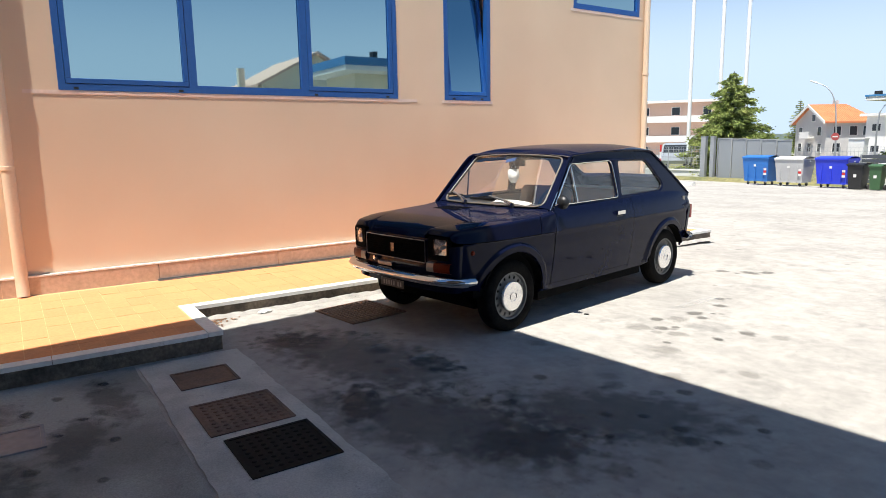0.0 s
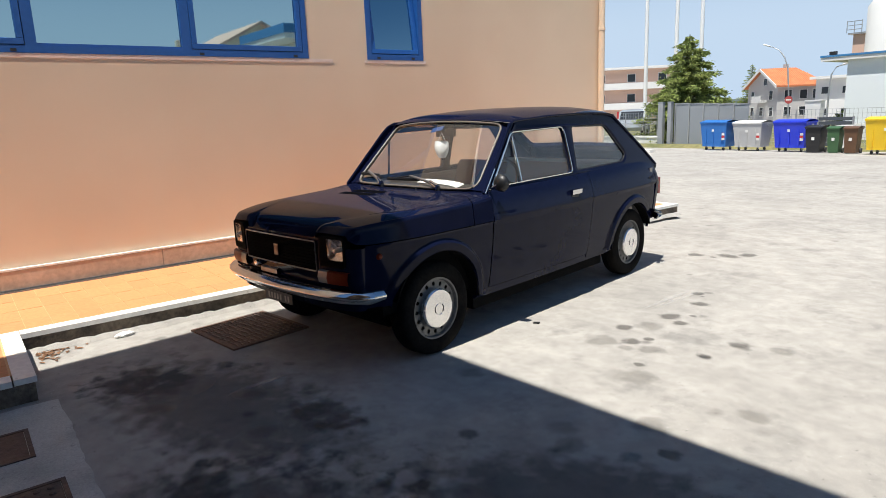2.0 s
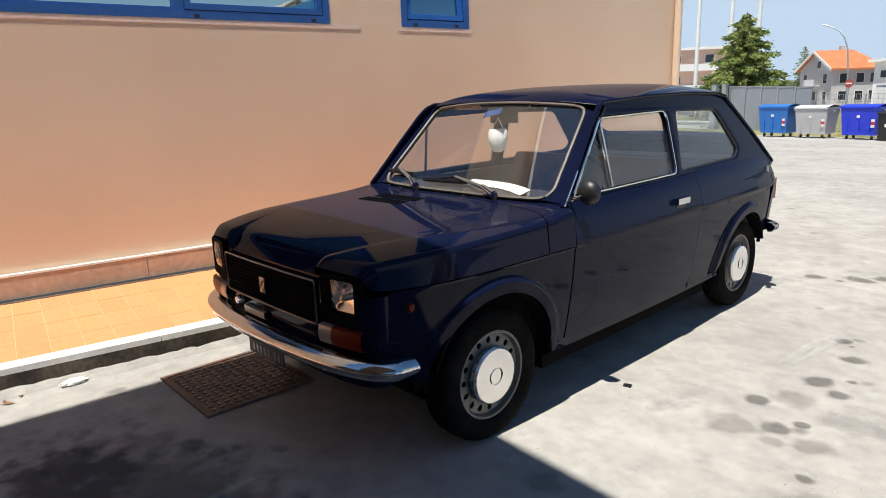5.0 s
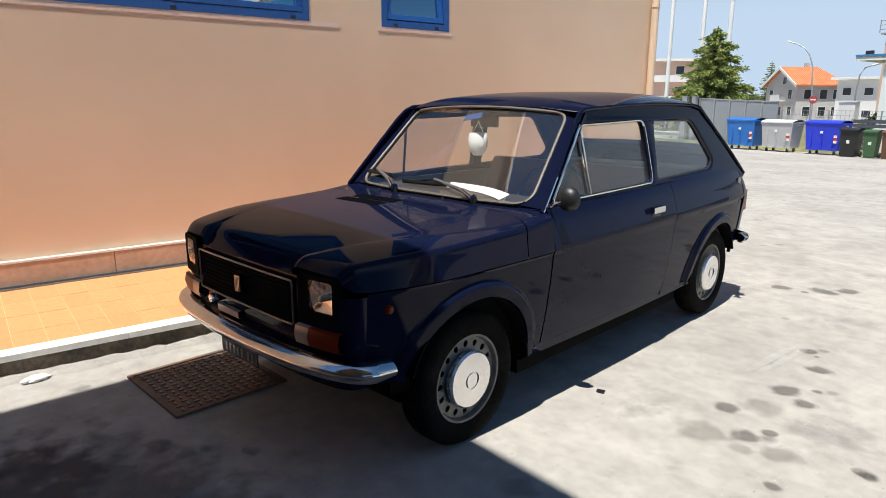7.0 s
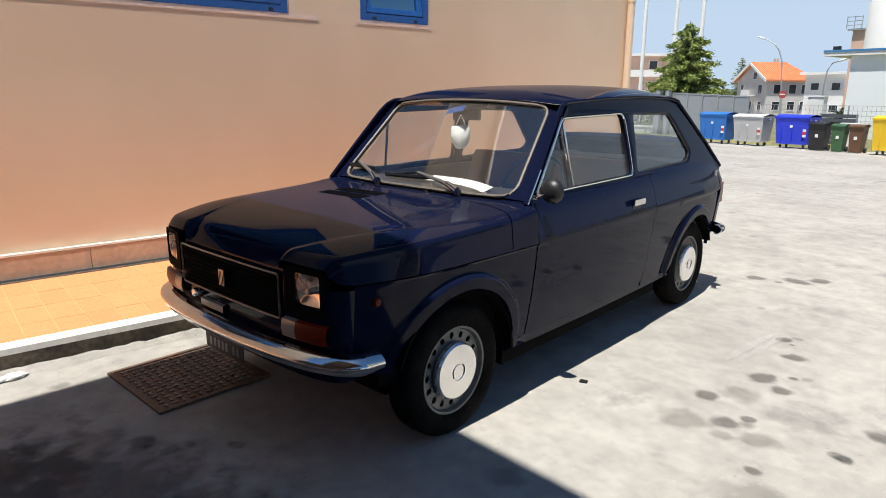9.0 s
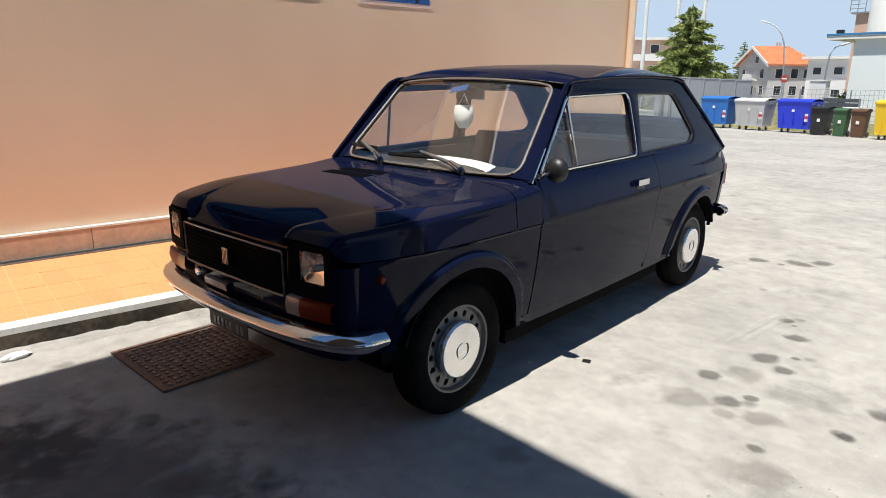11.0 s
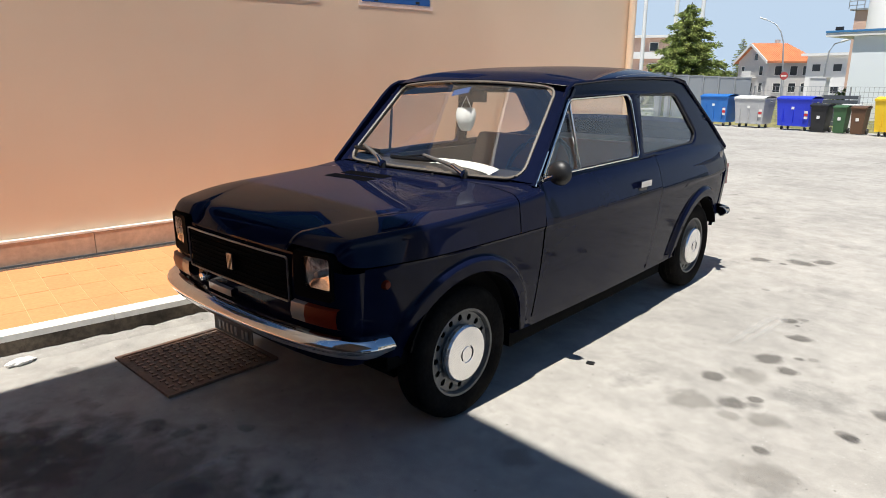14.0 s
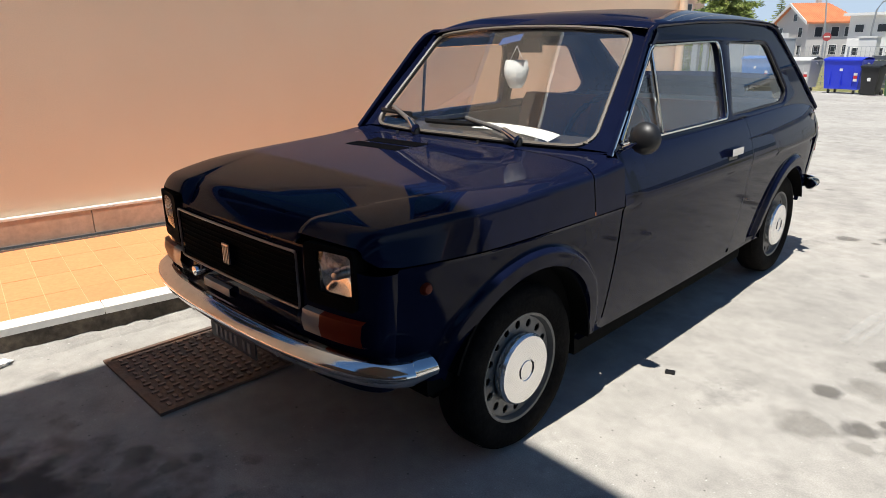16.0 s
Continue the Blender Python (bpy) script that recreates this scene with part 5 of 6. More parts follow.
        tube(bm, [(0.0288, sgn * 0.0335 * math.cos(b), 0.0335 * math.sin(b)) for b in [(-0.6 + 1.2 * j / 6) for j in range(7)]], 0.0028, 6)
        part("hubcap_mark", bm, M["black"], w)
    return w


def car_inside(car):
    # floor, firewall, inner door cards
    bm = bmesh.new()
    box(bm, -0.60, 0.60, 0.42, 2.05, 0.30, 0.33)
    box(bm, -0.60, 0.60, 2.0, 2.55, 0.30, 0.72)
    part("cabin_floor", bm, M["vinyl"], car, "dark cabin floor")
    for s in (1, -1):
        bm = bmesh.new()
        box(bm, s * 0.625, s * 0.600, 0.47, 2.30, 0.33, 0.868)
        part("door_card", bm, M["greyvinyl"], car, "grey vinyl door card")
    bm = bmesh.new()
    prism(bm, [(0.42, 0.845), (0.50, 0.862), (0.74, 0.866), (0.80, 0.835), (0.80, 0.72), (0.66, 0.66), (0.42, 0.66)], "x", -0.59, 0.59)
    part("dashboard", bm, M["vinyl"], car, "black vinyl dashboard", bevel=0.012, smooth=True)
    for sx in (0.31, -0.31):
        bm = bmesh.new()
        prism(bm, [(0.95, 0.44), (1.42, 0.40), (1.44, 0.50), (1.36, 0.53), (0.98, 0.56)], "x", sx - 0.23, sx + 0.23)
        seat = part("front_seat", bm, M["brownvinyl"], car, "brown vinyl front seat", bevel=0.03, smooth=True)
        bm = bmesh.new()
        prism(bm, [(1.34, 0.48), (1.46, 0.48), (1.60, 0.93), (1.585, 0.955), (1.53, 0.955), (1.50, 0.92)], "x", sx - 0.22, sx + 0.22)
        part("backrest", bm, M["brownvinyl"], seat, "low brown seat back", bevel=0.03, smooth=True)
    bm = bmesh.new()
    prism(bm, [(1.72, 0.40), (2.16, 0.40), (2.30, 0.90), (2.24, 0.92), (2.17, 0.90), (2.06, 0.55), (1.74, 0.55)], "x", -0.57, 0.57)
    part("rear_bench", bm, M["greyvinyl"], car, "grey vinyl rear bench", bevel=0.03, smooth=True)
    bm = bmesh.new()
    box(bm, -0.55, 0.55, 2.26, 2.60, 0.80, 0.815)
    part("parcel_shelf", bm, M["greyvinyl"], car, "grey parcel shelf")
    # steering wheel
    m = pose(0.33, 0.93, 0.845, 62, 0, 0)
    pts = [m @ Vector((0.185 * math.cos(2 * math.pi * k / 32), 0.185 * math.sin(2 * math.pi * k / 32), 0)) for k in range(32)]
    sw = part("steering_wheel", ring_tube(pts, 0.012, 8), M["black"], car, "thin black steering wheel", smooth=True)
    bm = bmesh.new()
    tube(bm, [m @ Vector((-0.18, 0.0, 0)), m @ Vector((0, -0.02, -0.03)), m @ Vector((0.18, 0.0, 0))], 0.012, 8)
    tube(bm, [m @ Vector((0, -0.02, -0.03)), m @ Vector((0, 0, -0.2))], 0.025, 10)
    part("spoke", bm, M["black"], sw, smooth=True)
    # rear-view mirror with its stalk
    bm = bmesh.new()
    box(bm, -0.085, 0.085, 0.80, 0.82, 1.178, 1.232)
    rv = part("rear_view_mirror", bm, M["black"], car, "black rear-view mirror", bevel=0.008, smooth=True)
    bm = bmesh.new()
    tube(bm, [(0, 0.79, 1.25), (0, 0.805, 1.215)], 0.008, 8)
    part("stalk", bm, M["black"], rv)
    # headlining
    bm = grid_mesh([[(-0.54 + 1.08 * i / 8, y, 1.262 + 0.03 * (1 - (i / 4 - 1) ** 2)) for i in range(9)] for y in (0.80, 1.2, 1.6, 2.05)])
    part("headlining", bm, M["greyvinyl"], car, "grey headlining", smooth=True)
    # door mirror
    bm = bmesh.new()
    lathe(bm, [(0, -0.036), (0.026, -0.033), (0.046, -0.018), (0.052, 0.0), (0.052, 0.006), (0, 0.006)], 28, "y", at=(0.745, 0.475, 0.925))
    dm = part("door_mirror", bm, M["black"], car, "round black door mirror", smooth=True)
    bm = bmesh.new()
    lathe(bm, [(0, 0.0075), (0.048, 0.0075), (0.048, 0.006)], 28, "y", at=(0.745, 0.475, 0.925))
    part("mirror_glass", bm, M["chrome"], dm, "mirror glass")
    bm = bmesh.new()
    tube(bm, [(0.655, 0.475, 0.872), (0.68, 0.455, 0.89), (0.735, 0.445, 0.915)], 0.007, 8)
    part("mirror_arm", bm, M["chrome"], dm, "chrome mirror arm", smooth=True)
    # wipers
    for (px, py), (u0, v0), (u1, v1), (u2, v2) in (((-0.23, 0.40), (-0.82, 0.185), (-0.97, 0.14), (-0.58, 0.15)), ((0.295, 0.405), (0.02, 0.17), (-0.36, 0.115), (0.16, 0.135))):
        elbow = screen(u0, v0, -0.022)
        piv = Vector((px, py, crown(py) + 0.018))
        bm = bmesh.new()
        lathe(bm, [(0, 0.014), (0.012, 0.012), (0.016, 0.0), (0.016, -0.02)], 12, at=piv)
        wp = part("wiper", bm, M["black"], car, "wiper with a bright arm", smooth=True)
        bm = bmesh.new()
        mid = piv.lerp(elbow, 0.42) + Vector((0, -0.006, 0.012))
        tube(bm, [piv + Vector((0.008, -0.012, 0.004)), piv.lerp(mid, 0.62) + Vector((0, 0, 0.008))], 0.019, 10, 0.012)
        part("arm_base", bm, M["chrome"], wp, "bright metal arm base", smooth=True)
        bm = bmesh.new()
        tube(bm, [piv.lerp(mid, 0.5) + Vector((0, 0, 0.006)), mid, elbow], 0.0115, 8, 0.008)
        part("wiper_arm", bm, M["wiperarm"], wp, "grey metal wiper arm", smooth=True)
        bm = bmesh.new()
        tube(bm, [screen(u1 + (u2 - u1) * k / 6, v1 + (v2 - v1) * k / 6, -0.010) for k in range(7)], 0.011, 6)
        tube(bm, [screen(u1 + (u2 - u1) * 0.2, v1 + (v2 - v1) * 0.2, -0.014), elbow, screen(u1 + (u2 - u1) * 0.8, v1 + (v2 - v1) * 0.8, -0.014)], 0.005, 6)
        part("wiper_blade", bm, M["wiperblack"], wp, "black wiper blade", smooth=True)


CAR = pose(2.414, 0.195, 0, 0, 0, 8.76)


def build_car():
    car = thing("car", CAR, "dark navy 1970s two-door hatchback parked on the concrete yard", "car")
    car_body(car)
    car_front(car)
    for y in (AXLE_F, AXLE_R):
        for s in (1, -1):
            car_wheel(car, s * 0.635, y, s)
    car_inside(car)
    # loose things lying or hanging in the cabin
    bm = grid_mesh([[(-0.17 + 0.50 * i / 12, 0.70 - 0.055 * (i / 12 - 0.35) ** 2 * 4 + 0.075 * k - 0.07 * (i / 12), 0.869 + 0.017 * k) for i in range(13)] for k in range(2)])
    ob = tagged(link("paper_strip", thick(bm, 0.002), M["paper"]), "white paper strip lying on the dashboard", "paper")
    ob.matrix_world = CAR
    bm = boxed(-0.165, -0.135, 0.705, 0.775, 0.8735, 0.8745)
    o2 = part("orange_print", bm, M["orange"], ob)
    rows = []
    for k in range(9):
        t = k / 8
        rad = 0.051 * math.sin(math.pi * (0.30 + 0.58 * t)) ** 0.8
        rows.append([(rad * math.sin(a), 0.03 * math.cos(a) * (0.5 + 0.5 * math.sin(math.pi * t)), 0.055 - 0.115 * t) for a in [math.pi * (-1 + 2 * j / 16) for j in range(17)]])
    mask = tagged(link("face_mask", grid_mesh(rows), M["maskcloth"], smooth=True), "white cloth face mask hanging from the mirror", "face mask")
    mask.matrix_world = CAR @ pose(-0.012, 0.775, 1.095, 0, 0, 35)
    bm = bmesh.new()
    tube(bm, [(-0.03, 0, 0.045), (0.0, 0.02, 0.11), (0.03, 0, 0.045)], 0.0022, 6)
    part("ear_loop", bm, M["maskcloth"], mask)
    bm = grid_mesh([[screen(-0.13 + 0.19 * i / 4, 0.86 + 0.07 * k + 0.045 * i / 4, 0.010) for i in range(5)] for k in range(2)])
    tag = tagged(link("windscreen_sticker", thick(bm, 0.002), M["bluetag"]), "blue film sticker at the top of the windscreen", "sticker")
    tag.matrix_world = CAR


build_car()


# ---- beyond the yard ----
def colour(name, rgb, rough=0.6, **kw):
    M[name] = material(name, rgb, rough, vary=kw.pop("vary", 0.06), **kw)
    return M[name]


colour("bin_blue", (0.025, 0.16, 0.50), 0.45)
colour("bin_deepblue", (0.02, 0.045, 0.62), 0.4)
colour("bin_grey", (0.46, 0.46, 0.46), 0.45)
colour("bin_black", (0.016, 0.016, 0.017), 0.5)
colour("bin_green", (0.045, 0.11, 0.045), 0.5)
colour("bin_brown", (0.12, 0.06, 0.03), 0.5)
colour("bin_yellow", (0.80, 0.52, 0.02), 0.45)
colour("stripe_red", (0.55, 0.03, 0.03), 0.4)
colour("fence_grey", (0.27, 0.29, 0.31), 0.55, metal=0.1)
colour("steel_grey", (0.38, 0.39, 0.40), 0.45, metal=0.5)
colour("house_wall", (0.50, 0.485, 0.465), 0.9)
colour("roof_tile", (0.58, 0.205, 0.085), 0.8, fine=3, color2=(0.50, 0.165, 0.07), scale=0.8)
colour("pink_wall", (0.62, 0.42, 0.33), 0.9)
colour("offwhite", (0.72, 0.71, 0.68), 0.8)
# bluish shade of the depot's upper wall, put into its colour
colour("shade_blue_wall", (0.76, 0.80, 0.82), 0.8)
colour("fascia_blue", (0.05, 0.20, 0.42), 0.5)
colour("dark_window", (0.03, 0.035, 0.04), 0.15)
colour("grass", (0.20, 0.18, 0.075), 0.95, vary=0.3, fine=8, color2=(0.11, 0.12, 0.045), scale=0.8)
colour("barrier_grey", (0.10, 0.11, 0.12), 0.5, metal=0.2)
colour("bark", (0.09, 0.065, 0.045), 0.9, vary=0.2)
colour("sign_orange", (0.85, 0.17, 0.02), 0.5)
colour("sign_red", (0.42, 0.07, 0.07), 0.5)
M["needles"] = material("cedar_needles", (0.19, 0.245, 0.06), 0.7, vary=0.2, fine=6, island_tint=0.5, color2=(0.31, 0.35, 0.095), scale=1.2)
M["leaves"] = material("shrub_leaves", (0.17, 0.23, 0.06), 0.7, island_tint=0.4)


def container(x, y, w, d, h, mat, label, stickers=True, lids=1):
    c = thing("waste_container", pose(x, y, ground_z(y)), label, "waste container", "waste containers along the verge")
    z0 = 0.17
    bm = bmesh.new()
    lo = [(-w / 2 + 0.07, -d / 2 + 0.10), (w / 2 - 0.07, -d / 2 + 0.10), (w / 2 - 0.07, d / 2 - 0.10), (-w / 2 + 0.07, d / 2 - 0.10)]
    hi = [(-w / 2, -d / 2), (w / 2, -d / 2), (w / 2, d / 2), (-w / 2, d / 2)]
    rings = []
    for pts, z in ((lo, z0), (lo, z0 + 0.06), ([(a[0] * 0.5 + b[0] * 0.5, a[1] * 0.5 + b[1] * 0.5) for a, b in zip(lo, hi)], z0 + 0.06 + (h - z0 - 0.2) * 0.5), (hi, h - 0.14), ([(p[0] * 1.02, p[1] * 1.02) for p in hi], h - 0.14), ([(p[0] * 1.02, p[1] * 1.02) for p in hi], h - 0.09)):
        rings.append([bm.verts.new((p[0], p[1], z)) for p in pts])
    for a, b in zip(rings, rings[1:]):
        for i in range(4):
            bm.faces.new((a[i], a[(i + 1) % 4], b[(i + 1) % 4], b[i]))
    bm.faces.new(rings[0][::-1])
    bm.faces.new(rings[-1])
    body = part("body", bm, mat, c, bevel=0.012)
    for i in range(3):
        xx = -w / 2 + 0.25 + (w - 0.5) * i / 2
        part("rib", boxed(xx - 0.012, xx + 0.012, -d / 2 + 0.02, -d / 2 + 0.10, z0 + 0.12, h - 0.2), mat, body)
    for k in range(lids):
        a, b = -w / 2 - 0.02 + (w + 0.04) * k / lids, -w / 2 - 0.02 + (w + 0.04) * (k + 1) / lids - 0.01
        rows = [[(a + (b - a) * i / 6, yy, h - 0.09 + zz) for i in range(7)] for yy, zz in ((-d / 2 - 0.03, -0.03), (-d / 2 - 0.03, 0.02), (-d / 4, 0.07), (0, 0.09), (d / 4, 0.08), (d / 2 + 0.02, 0.03), (d / 2 + 0.02, -0.03))]
        part("lid", grid_mesh(rows), mat if lids == 1 else M["offwhite"], c, smooth=True, angle=30)
    for s in (-1, 1):
        bm = bmesh.new()
        tube(bm, [(s * (w / 2 + 0.0), 0, h - 0.22), (s * (w / 2 + 0.07), 0, h - 0.22)], 0.025, 8)
        part("lifting_pin", bm, M["steel_grey"], c)
        for q in (-1, 1):
            bm = bmesh.new()
            lathe(bm, [(0, -0.02), (0.075, -0.02), (0.08, 0.0), (0.075, 0.02), (0, 0.02)], 14, "x", at=(s * (w / 2 - 0.2), q * (d / 2 - 0.2), 0.08))
            wheel = part("castor", bm, M["bin_black"], c, smooth=True)
            part("fork", boxed(s * (w / 2 - 0.2) - 0.03, s * (w / 2 - 0.2) + 0.03, q * (d / 2 - 0.2) - 0.03, q * (d / 2 - 0.2) + 0.03, 0.10, z0 + 0.01), M["steel_grey"], wheel)
    if stickers:
        part("sticker", boxed(-0.07, 0.03, -d / 2 + 0.015, -d / 2 + 0.022, h - 0.47, h - 0.38), M["offwhite"], c)
        for s in (1,):
            for k in range(4):
                part("stripe", boxed(s * (w / 2 - 0.22), s * (w / 2 - 0.10), -d / 2 + 0.05 - 0.008, -d / 2 + 0.10, 0.45 + 0.1 * k, 0.54 + 0.1 * k), M["stripe_red"] if k % 2 else M["offwhite"], c)
    return c


def small_bin(x, y, w, h, mat, label):
    c = thing("wheelie_bin", pose(x, y, ground_z(y)), label, "wheelie bin", "small wheelie bins")
    bm = bmesh.new()
    d = w * 1.05
    rings = []
    for k, z in ((0.78, 0.03), (0.8, 0.10), (0.97, h - 0.12), (1.06, h - 0.12), (1.06, h - 0.07)):
        rings.append([bm.verts.new((sx * w / 2 * k, sy * d / 2 * k, z)) for sx, sy in ((-1, -1), (1, -1), (1, 1), (-1, 1))])
    for a, b in zip(rings, rings[1:]):
        for i in range(4):
            bm.faces.new((a[i], a[(i + 1) % 4], b[(i + 1) % 4], b[i]))
    bm.faces.new(rings[0][::-1])
    bm.faces.new(rings[-1])
    part("body", bm, mat, c, bevel=0.01)
    rows = [[(w * (-0.55 + 1.1 * i / 4), yy, h - 0.07 + zz) for i in range(5)] for yy, zz in ((-d * 0.57, -0.02), (-d * 0.56, 0.02), (0, 0.07), (d * 0.5, 0.05), (d * 0.62, 0.0))]
    part("lid", grid_mesh(rows), mat, c, smooth=True, angle=30)
    bm = bmesh.new()
    tube(bm, [(-w * 0.4, d * 0.66, h - 0.06), (w * 0.4, d * 0.66, h - 0.06)], 0.018, 8)
    part("handle", bm, mat, c)
    for s in (-1, 1):
        bm = bmesh.new()
        lathe(bm, [(0, -0.025), (0.095, -0.025), (0.10, 0), (0.095, 0.025), (0, 0.025)], 14, "x", at=(s * w * 0.45, d * 0.42, 0.10))
        part("wheel", bm, M["bin_black"], c, smooth=True)
    part("sticker", boxed(-0.05, 0.05, -d * 0.46 - 0.012, -d * 0.46, h * 0.47, h * 0.58), M["offwhite"], c)
    return c


container(-9.27, 24.9, 1.18, 0.95, 1.28, M["bin_blue"], "light blue plastic waste container on castors")
container(-7.80, 24.9, 1.20, 0.95, 1.24, M["bin_grey"], "grey metal waste container with pale twin lids", lids=3)
container(-6.12, 24.9, 1.24, 0.95, 1.26, M["bin_deepblue"], "deep blue plastic waste container on castors")
container(-2.52, 24.0, 1.30, 0.95, 1.30, M["bin_yellow"], "yellow plastic waste container on castors")
small_bin(-5.05, 24.3, 0.56, 1.02, M["bin_black"], "black wheelie bin with a white sticker")
small_bin(-4.38, 24.3, 0.43, 0.98, M["bin_green"], "dark green wheelie bin")
small_bin(-3.80, 24.3, 0.46, 0.98, M["bin_brown"], "brown wheelie bin with a white sticker")

# verge behind the yard
bm = bmesh.new()
ys = (25.9, 26.3, 28, 32, 38, 46, 58)
vs = [[bm.verts.new((x, yy, (ground_z(yy) + 0.10 if k == 0 else max(-0.62, ground_z(yy) + 0.16)) if k else ground_z(yy) - 0.05)) for x in (-60, -40, -25, -14, -8, -2, 6, 20)] for k, yy in enumerate(ys)]
for a, b in zip(vs, vs[1:]):
    for i in range(7):
        bm.faces.new((a[i], a[i + 1], b[i + 1], b[i]))
tagged(link("grass_verge", bm, M["grass"], smooth=True), "dry yellowish grass verge behind the yard", "grass", kind="structure")

# gate posts and fence
FZ = ground_z(27) + 0.05
for x, w in ((-13.55, 0.26), (-13.05, 0.20)):
    g = thing("gate_post", pose(x, 27.0, FZ), "tall grey metal gate post", "gate post", "gate posts")
    part("post", boxed(-w / 2, w / 2, -0.1, 0.1, 0, 2.14), M["steel_grey"], g, bevel=0.01)
    part("cap", boxed(-w / 2 - 0.015, w / 2 + 0.015, -0.115, 0.115, 2.14, 2.17), M["steel_grey"], g)
fence = thing("panel_fence", pose(0, 27.2, FZ), "grey sheet-metal panel fence", "fence")
x = -12.9
k = 0
while x < -9.2:
    top = 2.02 - 0.028 * k
    part("panel", boxed(x + 0.05, x + 0.70, -0.015, 0.015, 0.10, top), M["fence_grey"], fence, bevel=0.004)
    part("post", boxed(x - 0.03, x + 0.03, -0.04, 0.04, 0, top + 0.07), M["steel_grey"], fence)
    part("rail", boxed(x + 0.03, x + 0.72, -0.035, 0.035, top, top + 0.05), M["steel_grey"], fence)
    x += 0.75
    k += 1


def mesh_fence(name, x0, x1, y, z, h, label):
    f = thing(name, pose(0, y, z), label, "fence")
    n = max(2, round((x1 - x0) / 2.0))
    for i in range(n + 1):
        xx = x0 + (x1 - x0) * i / n
        bm = bmesh.new()
        tube(bm, [(xx, 0, 0), (xx, 0, h + 0.05)], 0.03, 8)
        part("post", bm, M["steel_grey"], f, smooth=True)
    for i in range(9):
        zz = 0.05 + h * i / 8
        part("wire", boxed(x0, x1, -0.006, 0.006, zz - 0.006, zz + 0.006), M["steel_grey"], f)
    bm = bmesh.new()
    m = int((x1 - x0) / 0.16)
    for i in range(m):
        xx = x0 + (x1 - x0) * (i + 0.5) / m
        box(bm, xx - 0.005, xx + 0.005, -0.005, 0.005, 0.05, h + 0.05)
    tagged(part("upright_wires", bm, M["steel_grey"], f), kind="stuff")
    return f


mesh_fence("wire_fence", -9.1, 6.0, 27.4, FZ, 1.55, "grey welded wire fence on steel posts")
mesh_fence("wire_fence", -30.0, -14.0, 27.4, FZ + 0.45, 1.15, "grey welded wire fence on a low white wall")
low = thing("low_wall", pose(0, 27.4, FZ), "low white rendered boundary wall", "wall")
part("wall", boxed(-30, -13.9, -0.12, 0.12, -0.2, 0.40), M["offwhite"], low)
part("coping", boxed(-30, -13.88, -0.16, 0.16, 0.402, 0.46), M["offwhite"], low)
kerb = tagged(link("far_kerb", boxed(-26, -9.5, 20.3, 20.6, -0.6, ground_z(20.4) + 0.14), M["kerbstone"]), "pale kerb at the far side of the yard", "kerb", kind="structure")
for i, (x, yy) in enumerate(((-15.9, 26.6),)):
    b = thing("barrier_post", pose(x, yy, ground_z(yy)), "red and white striped barrier post", "post")
    for k in range(5):
        bm = bmesh.new()
        tube(bm, [(0, 0, 0.36 * k), (0, 0, 0.36 * (k + 1) - 0.002)], 0.05, 10)
        part("band", bm, M["offwhite"] if k % 2 else M["stripe_red"], b, smooth=True)

# three flag poles
for x in (-18.78, -16.74, -15.15):
    f = thing("flag_pole", pose(x, 33.0, -0.62), "tall white flag pole", "flag pole", "flag poles")
    bm = bmesh.new()
    tube(bm, [(0, 0, 0), (0, 0, 6.5), (0, 0, 14.0)], 0.12, 14, 0.095)
    part("shaft", bm, M["white"], f, smooth=True)
    bm = bmesh.new()
    lathe(bm, [(0.0, 0.05), (0.17, 0.05), (0.17, 0.0)], 14)
    part("base_plate", bm, M["steel_grey"], f)

# utility cabinets
for x, y, w, h, zt, nm in ((-6.75, 28.0, 0.62, 2.1, 1.28, "white utility cabinet"), (-4.55, 25.6, 0.5, 1.15, 0.3, "low grey utility box")):
    c = thing("utility_cabinet", pose(x, y, ground_z(y) + 0.06), nm + " standing on the verge", "cabinet")
    hh = zt - ground_z(y) - 0.06
    part("body", boxed(-w / 2, w / 2, -0.2, 0.2, 0, hh - 0.06), M["offwhite"], c, bevel=0.008)
    part("lid", boxed(-w / 2 - 0.03, w / 2 + 0.03, -0.23, 0.23, hh - 0.058, hh), M["offwhite"], c, bevel=0.008)


barrier = thing("slatted_barrier", pose(-5.5, 27.0, FZ), "low dark grey slatted metal barrier on the verge", "barrier")
for x in (-0.66, 0.66):
    part("post", boxed(x - 0.03, x + 0.03, -0.03, 0.03, -0.1, 1.30), M["steel_grey"], barrier)
for k in range(7):
    part("slat", boxed(-0.62, 0.62, -0.015, 0.015, 0.12 + 0.17 * k, 0.26 + 0.17 * k), M["barrier_grey"], barrier, bevel=0.004)


